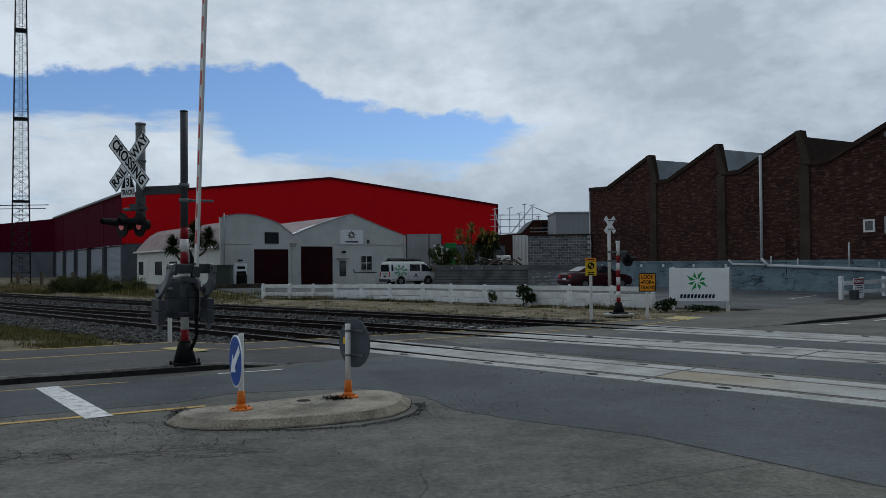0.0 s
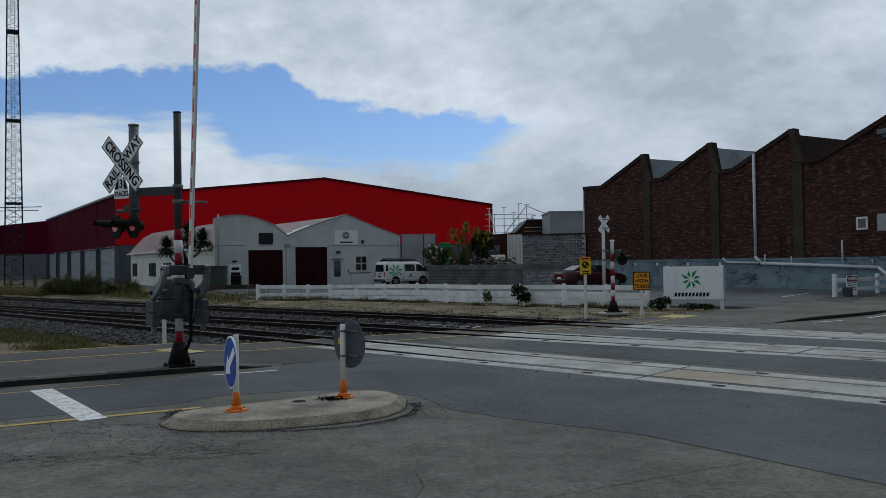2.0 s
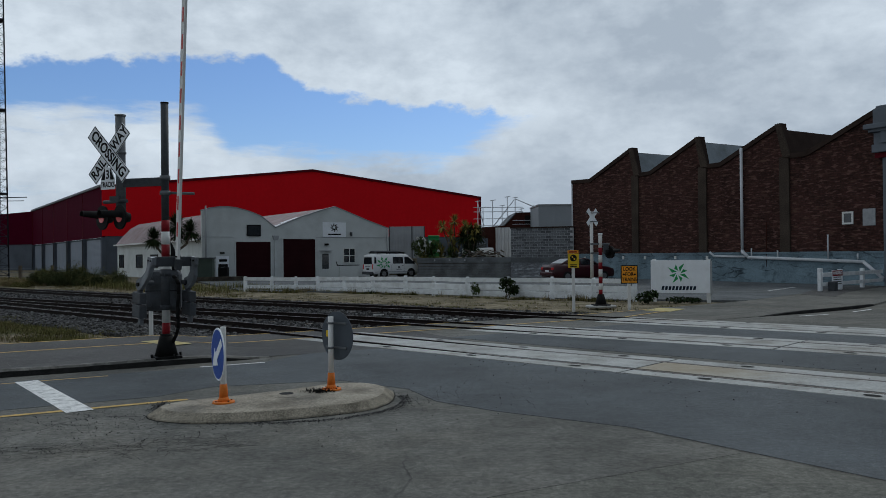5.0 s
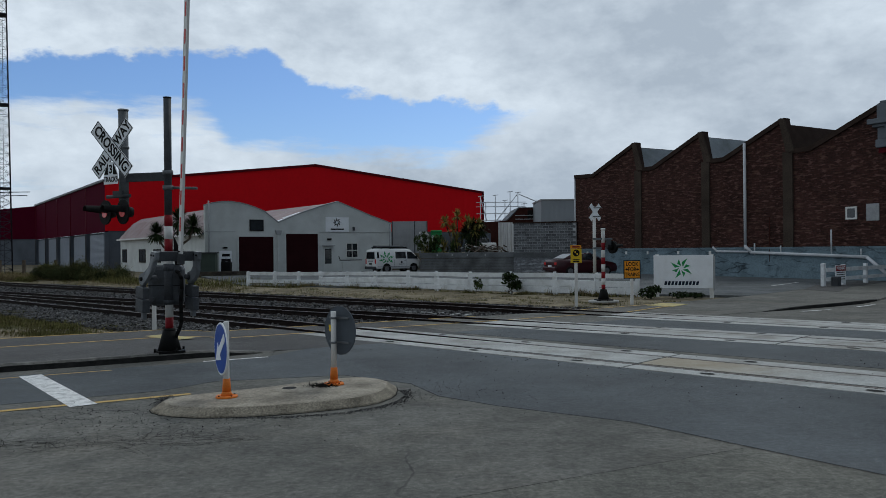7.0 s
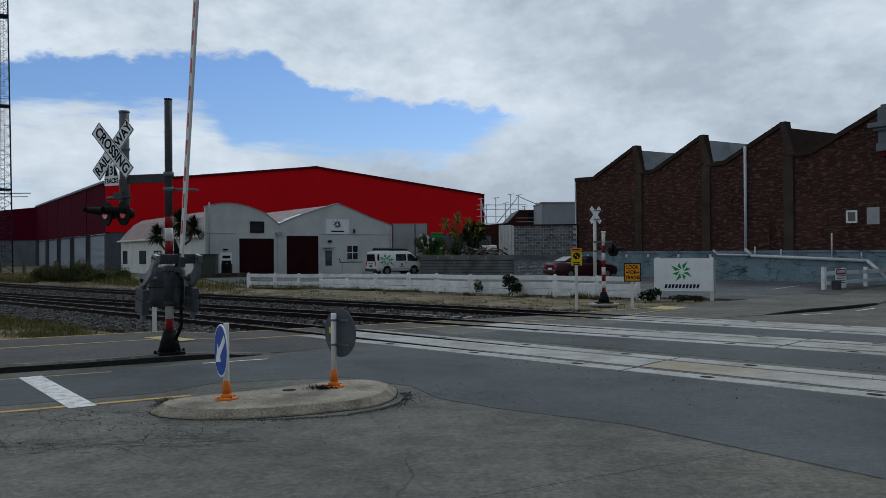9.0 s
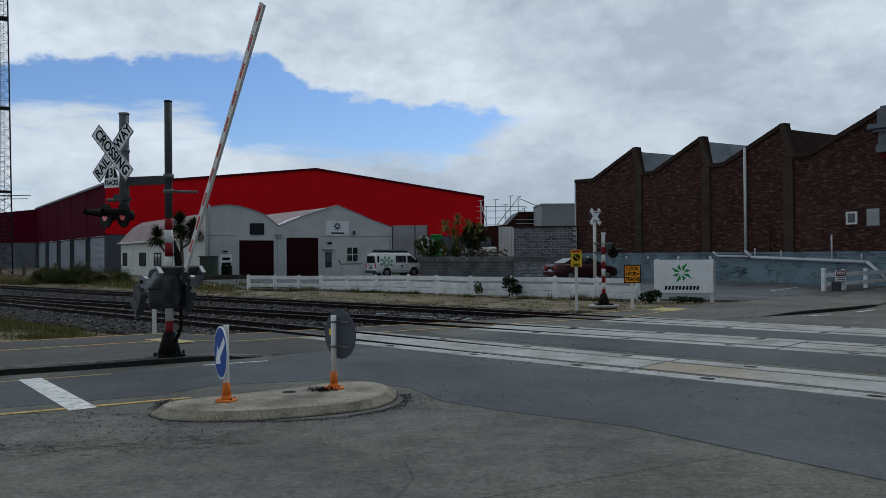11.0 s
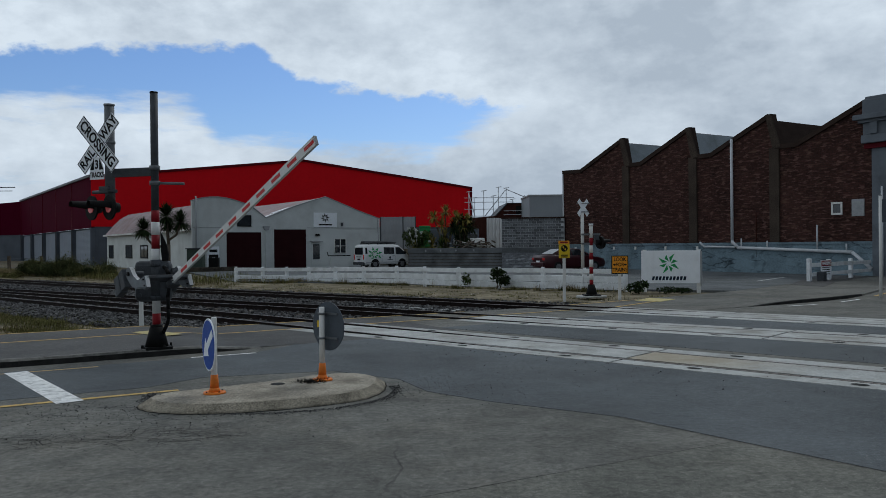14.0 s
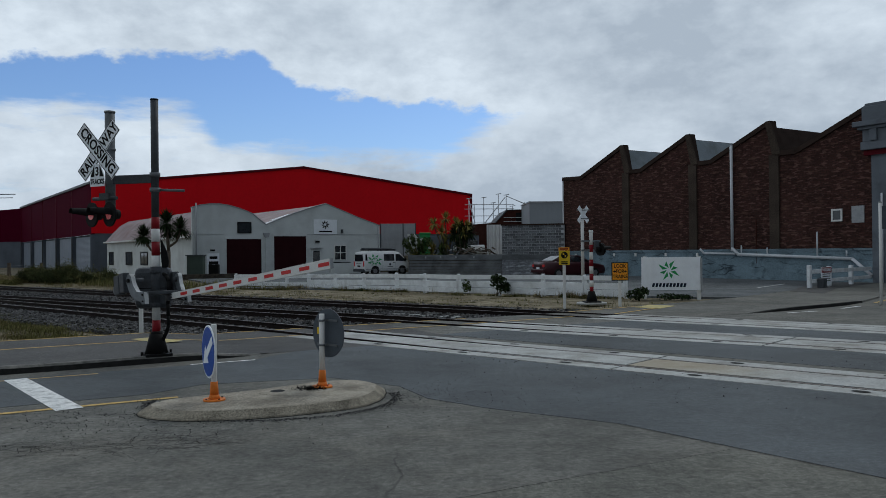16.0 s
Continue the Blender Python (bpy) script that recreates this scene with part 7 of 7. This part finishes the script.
def spiky_head(bm, c, r, n, rnd, w=0.05):
    for i in range(n):
        a, e = rnd.uniform(0, 6.28), rnd.uniform(-0.9, 1.45)
        d = Vector((math.cos(a) * math.cos(e), math.sin(a) * math.cos(e), math.sin(e)))
        s = d.cross(Vector((0, 0, 1))).normalized() * w
        l = r * rnd.uniform(0.75, 1.1)
        mid, tip = c + d * l * 0.55, c + d * l + Vector((0, 0, -0.18 * l * math.cos(e)))
        v = [bm.verts.new(c + s * 0.5), bm.verts.new(c - s * 0.5), bm.verts.new(mid - s), bm.verts.new(mid + s), bm.verts.new(tip)]
        bm.faces.new((v[0], v[1], v[2], v[3])), bm.faces.new((v[3], v[2], v[4]))


def make_plants():
    rnd = random.Random(3)
    t = thing("cabbage_tree", pose(-17.75, 57.8, -0.3), "cabbage tree with three heads of sword leaves", "tree")
    bm = B()
    heads = [(Vector((-0.1, 0, 4.3)), 1.2), (Vector((0.85, 0.1, 3.9)), 1.05), (Vector((-1.75, 0.1, 3.4)), 1.0), (Vector((-0.2, 0.4, 3.7)), 0.75)]
    for p, q, a, b in (((0, 0, 0), (0.05, 0, 2.3), 0.17, 0.13), ((0.05, 0, 2.3), (-0.1, 0, 4.5), 0.12, 0.09), ((0.05, 0, 2.6), (0.6, 0.05, 3.0), 0.09, 0.08), ((0.6, 0.05, 3.0), (0.95, 0.1, 4.05), 0.08, 0.07), ((0.0, 0, 2.0), (-1.2, 0.05, 2.4), 0.09, 0.08), ((-1.2, 0.05, 2.4), (-1.95, 0.1, 3.4), 0.08, 0.06)):
        tube(bm, p, q, a, b, 9)
    part("trunk", bm, M_BARK, t)
    for c, r in heads:
        bm = B()
        spiky_head(bm, c, r, 260, rnd)
        part("leaf_head", bm, M_LEAFDARK, t)
    for label, at, heads, mat_, n, w in (
            ("tall yellow-green yucca with several leaf heads", (2.35, 65.0), ((-1.0, 0, 2.55, 0.75), (0.0, 0.1, 3.0, 0.75), (0.8, 0, 2.6, 0.7), (-0.35, -0.2, 1.9, 0.8), (0.5, 0.2, 1.6, 0.8), (-0.1, 0, 1.0, 0.9)), M_LEAFYELLOW, 80, 0.05),
            ("dense dark green yucca on the terrace", (3.65, 64.6), ((0.0, 0, 1.9, 1.1), (-0.6, 0.1, 1.7, 0.95), (0.6, 0, 1.8, 0.95), (0.1, 0, 1.0, 1.2), (-0.2, 0, 0.45, 1.1)), M_LEAFDARK, 260, 0.045),
            ("yellow-tipped yucca behind the dark one", (3.6, 64.2), ((-0.3, 0, 2.3, 0.75), (0.45, 0, 2.35, 0.7), (0.1, 0, 1.7, 0.7)), M_LEAFYELLOW, 60, 0.045)):
        t = thing("yucca_plant", pose(*at, 1.45), label, "plant", "yuccas on the terrace")
        bm = B()
        for x, y, z, r in heads:
            tube(bm, (x * 0.2, y * 0.2, 0), (x * 0.6, y, z * 0.55), 0.07, 0.055, 8), tube(bm, (x * 0.6, y, z * 0.55), (x, y, z), 0.055, 0.04, 8)
        part("trunk", bm, M_BARK, t)
        for x, y, z, r in heads:
            bm = B()
            spiky_head(bm, Vector((x, y, z)), r, n, rnd, w)
            part("leaf_head", bm, mat_, t)
    shrub("shrub", pose(-0.3, 66.5, 0.9), [(0, 0, 1.0, 0.7, 0.5), (-0.5, 0, 1.6, 0.5, 0.5), (0.4, 0, 1.5, 0.4, 0.4)], 900, 0.09, M_LEAF, "loose green shrub beside the van", 0.04, 24)
    t = thing("flowering_shrub", pose(0.1, 64.9, 1.45), "leafy shrub with pale cream flower heads", "shrub")
    bm = B()
    leaf_cloud(bm, [(0, 0, 0.7, 0.9, 0.6), (0.6, 0, 1.1, 0.6, 0.5), (-0.4, 0, 1.3, 0.5, 0.5)], 900, 0.1, rnd)
    part("leaves", bm, M_LEAF, t)
    for i in range(8):
        bm = B()
        c = (rnd.gauss(0.2, 0.55), -0.6, rnd.uniform(0.6, 1.7), 0.12, 0.12)
        leaf_cloud(bm, [c], 22, 0.06, rnd)
        tube(bm, (c[0] * 0.5, -0.2, 0.3), (c[0], c[1], c[2]), 0.012, 0.01, 6)
        part("flower_head", bm, M_WHITE, t, "cream flowers")
    for i, (x, y) in enumerate(((0.45, 64.5), (-0.2, 65.2), (1.9, 64.2), (1.2, 64.8))):
        t = thing("flax_plant", pose(x, y, 1.45), "flax plant with pale drooping sword leaves", "plant", "flax plants")
        bm = B()
        spiky_head(bm, Vector((0, 0, 0.25)), 1.05 if i != 1 else 0.8, 90, rnd, 0.045)
        part("leaves", bm, M_LEAFYELLOW if i % 2 else M_LEAF, t)
    shrub("shrub", pose(3.28, 32.3, 0.0), [(0, -0.25, 0.45, 0.36, 0.28), (-0.12, -0.25, 0.66, 0.24, 0.16), (0.2, -0.25, 0.3, 0.25, 0.2)], 520, 0.07, M_LEAFDARK, "dark leafy weed growing through the white fence", 0.02, 25)
    shrub("shrub", pose(7.75, 28.2, -0.05), [(0, 0, 0.2, 0.35, 0.2), (0.2, 0, 0.32, 0.25, 0.15)], 420, 0.06, M_LEAFDARK, "low dark weed beside the company board", 0.015, 26)
    shrub("shrub", pose(8.9, 28.3, -0.05), [(0, 0, 0.12, 0.45, 0.12), (0.5, -0.1, 0.10, 0.35, 0.1)], 420, 0.05, M_LEAFDARK, "flat dark weed under the company board", 0.012, 27)
    shrub("shrub", pose(1.95, 33.0, 0.0), [(0, 0, 0.35, 0.12, 0.3), (0.15, 0, 0.3, 0.1, 0.25)], 200, 0.05, M_LEAF, "thin upright weed by the fence", 0.01, 28)
    for i, (x, y, s) in enumerate(((-23.6, 54.0, 1.25), (-21.8, 53.2, 1.15), (-25.6, 54.6, 0.95), (-22.8, 52.6, 0.85), (-20.6, 52.0, 0.6))):
        blobs = [(rnd.gauss(0, 0.75 * s), rnd.gauss(0, 0.4), rnd.uniform(0.25, 0.85) * s, rnd.uniform(0.4, 0.8) * s, rnd.uniform(0.35, 0.6) * s) for k in range(9)]
        tall = [(a + rnd.gauss(0, 0.3), b, c + 0.25 * s, r * 0.9, rz) for a, b, c, r, rz in blobs]
        t = shrub("weed_thicket", pose(x, y, -0.15), blobs, 4200, 0.12, M_BRUSH, "dense green brush with dry stalks beside the tracks", 0.02, 40 + i, "weeds", 0.10)
        bm = B()
        leaf_cloud(bm, tall, 700, 0.15, rnd, 0.06)
        tagged(part("dry_brush", bm, M_GREENGRASS, t), kind="stuff")
    for i, (x, y, s) in enumerate(((-28.0, 56.0, 0.8), (-26.8, 53.4, 0.5), (-30.5, 57.0, 0.9), (-19.2, 50.8, 0.45))):
        blobs = [(rnd.gauss(0, 1.1 * s), rnd.gauss(0, 0.5), rnd.uniform(0.15, 0.5) * s, rnd.uniform(0.4, 0.8) * s, rnd.uniform(0.3, 0.5) * s) for k in range(6)]
        shrub("grass_thicket", pose(x, y, -0.15), blobs, 2600, 0.15, M_DRYGRASS if i % 2 == 0 else M_GREENGRASS, "tangled dry grass beside the tracks", 0.012, 60 + i, "weeds", 0.08)


make_plants()


def blades(name, spots, mat_, label, seed, hmin, hmax, w=0.012):
    """Thin grass blades over given patches: (x, y, radius along, count)."""
    rnd = np.random.default_rng(seed)
    vs, fs = [], []
    for x, y, r, n, squash in spots:
        a = rnd.uniform(0, 2 * math.pi, n)
        q = np.sqrt(rnd.uniform(0, 1, n)) * r
        u, v = np.cos(a) * q, np.sin(a) * q * squash
        px = x + TRACK_D.x * u + TRACK_N.x * v
        py = y + TRACK_D.y * u + TRACK_N.y * v
        h = (hmin + (hmax - hmin) * rnd.uniform(0, 1, n)) * rnd.uniform(0.35, 1.35)
        d = rnd.uniform(0, 2 * math.pi, n)
        lean = rnd.uniform(0.1, 0.7, n) * h
        for k in range(n):
            if px[k] * ROAD_N.x + py[k] * ROAD_N.y < 17.98:
                continue
            b = len(vs)
            dx, dy = math.cos(d[k]), math.sin(d[k])
            vs += [(px[k] - dy * w, py[k] + dx * w, -0.12), (px[k] + dy * w, py[k] - dx * w, -0.12), (px[k] + dx * lean[k], py[k] + dy * lean[k], h[k] - 0.1)]
            fs.append((b, b + 1, b + 2))
    me = bpy.data.meshes.new(name)
    me.from_pydata(vs, [], fs)
    me.materials.append(mat_)
    return tagged(new(name, me), label, "grass", "", "stuff")


def strip(s0, s1, o, n, r, count, squash, rnd, jitter=0.5):
    out = []
    for i in range(n):
        s = s0 + (s1 - s0) * (i + rnd.random()) / n
        x, y = track_xy(s, (o(s) if callable(o) else o) + rnd.uniform(-jitter, jitter))
        out.append((x, y, r * rnd.uniform(0.5, 1.3), int(count * rnd.uniform(0.4, 1.4)), squash))
    return out


def make_grass():
    rnd = random.Random(9)

    def far(s):
        return smooth_offset(TRACKS[2], s) + 3.4
    blades("verge_grass", strip(11, 70, far, 120, 0.6, 45, 0.5, rnd, 1.1), M_DRYGRASS, "dry straw-coloured tufts on the trackside verge", 1, 0.0, 0.10, 0.009)
    blades("verge_grass", strip(11, 70, far, 60, 0.4, 60, 0.6, rnd, 1.2), M_GREENGRASS, "low green tufts on the gravel verge", 7, 0.0, 0.12, 0.010)
    blades("verge_grass", strip(9, 60, lambda s: far(s) + 2.2, 130, 0.5, 50, 0.6, rnd, 1.5), M_GREENGRASS, "straggling weeds between track and fence", 10, 0.0, 0.16, 0.012)
    blades("verge_grass", strip(9, 60, lambda s: far(s) + 2.2, 90, 0.6, 50, 0.6, rnd, 1.5), M_DRYGRASS, "dry tufts between track and fence", 11, 0.0, 0.13, 0.012)
    blades("verge_grass", strip(8, 60, lambda s: far(s) + 1.6, 170, 0.55, 120, 0.5, rnd, 2.2), M_GREENGRASS, "low olive mats of weed on the sandy verge", 21, 0.01, 0.09, 0.022)
    blades("verge_grass", strip(8, 60, lambda s: far(s) + 1.2, 120, 0.6, 90, 0.5, rnd, 2.0), M_DRYGRASS, "low dry mats on the sandy verge", 22, 0.01, 0.07, 0.020)
    foot = []
    for i in range(len(FENCE_LINE) - 1):
        (x0, y0), (x1, y1) = FENCE_LINE[i], FENCE_LINE[i + 1]
        for k in range(9):
            t = (k + rnd.random()) / 9
            foot.append((x0 + (x1 - x0) * t - 0.18, y0 + (y1 - y0) * t - 0.28, rnd.uniform(0.12, 0.45), int(150 * rnd.random() ** 2) + 8, 0.5))
    blades("verge_grass", foot, M_GREENGRASS, "rough green weeds at the foot of the fence", 2, 0.03, 0.20, 0.016)
    blades("verge_grass", foot[::5], M_LEAFDARK, "dark weeds at the foot of the fence", 8, 0.04, 0.20, 0.018)
    blades("verge_grass", foot[1::2], M_DRYGRASS, "dry grass at the foot of the fence", 9, 0.05, 0.33, 0.012)
    blades("verge_grass", strip(34, 80, lambda s: far(s) + 4.0, 110, 1.8, 130, 0.6, rnd, 2.2), M_GREENGRASS, "rank green grass before the warehouse", 3, 0.10, 0.5, 0.02)
    blades("verge_grass", strip(33, 80, lambda s: far(s) + 1.6, 80, 1.5, 80, 0.5, rnd, 1.2), M_DRYGRASS, "dry grass before the warehouse", 4, 0.05, 0.28, 0.014)
    blades("verge_grass", strip(15.5, 36, 8.1, 150, 0.8, 300, 0.55, rnd, 1.2), M_GREENGRASS, "patchy green grass between path and ballast", 5, 0.02, 0.13, 0.008)
    blades("verge_grass", strip(15.5, 34, 7.9, 70, 0.8, 120, 0.55, rnd, 1.1), M_DRYGRASS, "patchy dry grass between path and ballast", 6, 0.02, 0.12, 0.008)


def make_verge():
    """Uneven strip of sand and dry earth between the far track and the fence."""
    bm = B()
    rows = []
    for i in range(150):
        s = 6.0 + i * 0.5
        base = smooth_offset(TRACKS[2], s) + 2.2
        row = []
        for k in range(24):
            o = base + k * 0.36
            x, y = track_xy(s, o)
            h = 0.055 * noise.noise(Vector((x * 0.8, y * 0.8, 2))) + 0.03 * noise.noise(Vector((x * 2.6, y * 2.6, 7)))
            row.append(bm.verts.new((x, y, -0.088 + 0.035 * math.sin(math.pi * k / 23) + h * min(1, k / 3, (23 - k) / 3))))
        rows.append(row)
    for a, b in zip(rows, rows[1:]):
        for k in range(23):
            bm.faces.new((a[k], b[k], b[k + 1], a[k + 1])).smooth = True
    whole("verge", bm, M_SAND, "strip of pale sand and dry brown earth beside the track", "verge", kind="structure")


make_verge()


def make_stones():
    """Loose ballast, uneven little stones, as one mesh for each belt."""
    rnd = np.random.default_rng(4)
    base = np.array([(-1, -1, -0.6), (1, -1, -0.6), (1, 1, -0.6), (-1, 1, -0.6), (-0.7, -0.7, 0.7), (0.7, -0.6, 0.8), (0.6, 0.7, 0.6), (-0.6, 0.6, 0.9)], float)
    quads = ((4, 5, 6, 7), (0, 1, 5, 4), (1, 2, 6, 5), (2, 3, 7, 6), (3, 0, 4, 7))

    def belt(n, smin, smax, lo, hi, size, mat_=M_STONE, label="loose grey-brown crushed stone ballast"):
        vs, fs = [], []
        s = smin + (smax - smin) * rnd.uniform(0, 1, n) ** 1.5
        for k in range(n):
            a, b = lo(s[k]), hi(s[k])
            o = rnd.uniform(a, b)
            x, y = track_xy(s[k], o)
            if x * ROAD_N.x + y * ROAD_N.y < 17.98:
                continue
            r = size * rnd.uniform(0.6, 1.5)
            t = rnd.uniform(0, 6.28)
            c, q = math.cos(t), math.sin(t)
            p = base * rnd.uniform(0.6, 1.1, (8, 3)) * r
            z = -0.105 + rnd.uniform(0, 0.05) if not (o < 9.6) else -0.105 + 0.045 * min(max(o - 8.3, 0), 1.2) + rnd.uniform(0, 0.04)
            i = len(vs)
            vs += [(x + u * c - v * q, y + u * q + v * c, z + w) for u, v, w in p]
            fs += [tuple(i + e for e in f) for f in quads]
        me = bpy.data.meshes.new("ballast_stones")
        me.from_pydata(vs, [], fs)
        me.materials.append(mat_)
        tagged(new("ballast_stones", me), label, "ballast stones", "", "stuff")
    belt(24000, 10.6, 46, lambda s: 8.7, lambda s: 10.7, 0.042)
    belt(15000, 10.8, 50, lambda s: 10.8, lambda s: smooth_offset(TRACKS[1], s) + 1.4, 0.036)
    belt(20000, 10.0, 60, lambda s: smooth_offset(TRACKS[1], s) + 1.1, lambda s: smooth_offset(TRACKS[2], s) + 1.6, 0.036)
    belt(9000, 8.4, 50, lambda s: smooth_offset(TRACKS[2], s) + 1.0, lambda s: smooth_offset(TRACKS[2], s) + 3.0, 0.032)
    belt(1600, 8.0, 45, lambda s: smooth_offset(TRACKS[2], s) + 2.2, lambda s: smooth_offset(TRACKS[2], s) + 7.5, 0.022, M_CHIPS, "pale sandy gravel on the verge by the fence")


def make_grit():
    """Stray chips on the asphalt by the island and near track."""
    rnd = random.Random(8)
    bm = B()
    for i in range(3200):
        k = rnd.random()
        if k < 0.62:
            a = rnd.uniform(math.pi * 0.95, math.pi * 2.1)
            q = 1.02 + abs(rnd.gauss(0, 0.05))
            x, y = -1.73 + 1.38 * q * math.cos(a), 9.65 + 1.12 * q * math.sin(a)
        elif k < 0.72:
            x, y = rnd.gauss(0.1, 0.45), rnd.gauss(9.9, 0.5)
        elif k < 0.80:
            x, y = rnd.uniform(0.2, 3.2), rnd.uniform(9.0, 12.0)
        else:
            x, y = rnd.gauss(-3.0, 1.2), rnd.gauss(8.6, 0.45)
        r = rnd.uniform(0.004, 0.011)
        v = [bm.verts.new((x + r * math.cos(a + i), y + r * math.sin(a + i), 0.003)) for a in (0, 2.1, 4.2)]
        t = bm.verts.new((x, y, 0.004 + r))
        for a, b in ((0, 1), (1, 2), (2, 0)):
            bm.faces.new((v[a], v[b], t))
    whole("road_grit", bm, M_STONE, "loose stone chips on the asphalt", "grit", "", "stuff")


def make_debris():
    """Dark clods dropped along the near deck and on the road, and pale stone blocks among the far ballast."""
    rnd = random.Random(31)
    bm = B()
    for i in range(230):
        k = rnd.random()
        if k < 0.55:
            x, y = track_point(TRACKS[0], rnd.gauss(7.0, 1.8), rnd.gauss(-0.1, 0.45))
        else:
            x, y = track_point(TRACKS[0], rnd.uniform(-2, 11), rnd.uniform(-1.8, 2.5))
        r = rnd.uniform(0.006, 0.014)
        ring = [bm.verts.new((x + r * rnd.uniform(0.6, 1.3) * math.cos(a), y + r * rnd.uniform(0.6, 1.3) * math.sin(a), 0.004)) for a in (0, 1.25, 2.5, 3.75, 5.0)]
        top = bm.verts.new((x, y, 0.012 + r * 0.5))
        for a in range(5):
            bm.faces.new((ring[a], ring[(a + 1) % 5], top))
    whole("road_debris", bm, M_DARK, "dark clods scattered over the crossing", "debris", "", "stuff")
    for x, y in PALE_BLOCKS:
        bm = B()
        box(bm, -0.17, 0.17, -0.05, 0.05, -0.10, 0.0, None, 0.012)
        whole("stone_block", bm, M_CONC, "pale stone block lying in the ballast", "stone block", "pale blocks in the ballast", m=pose(x, y, -0.03, rnd.uniform(-5, 5), rnd.uniform(-6, 6), rnd.uniform(15, 60)))


PALE_BLOCKS = ((-1.44, 24.24), (-0.54, 23.45), (-0.08, 23.06), (0.26, 22.71), (0.72, 22.25), (1.04, 22.01))
make_grass()
make_stones()
make_grit()
make_debris()


# ---- movement ----
def motions():
    angles = ((0.0, 85.2), (4.2, 85.3), (8.5, 85.3), (8.75, 84.3), (9.0, 81.7), (9.2, 79.3), (10.3, 64.6), (11.3, 51.9), (11.5, 49.6), (12.0, 43.7), (12.5, 38.4),
              (13.0, 33.3), (13.5, 28.6), (14.0, 23.9), (14.5, 19.0), (15.0, 14.6), (15.5, 10.2), (16.0, 6.9))
    walk(ARM, [(t, pose(*PIVOT, 0, 0, ARM_TURN) @ pose(0, 0, 0, 0, -a, 0)) for t, a in angles])


motions()
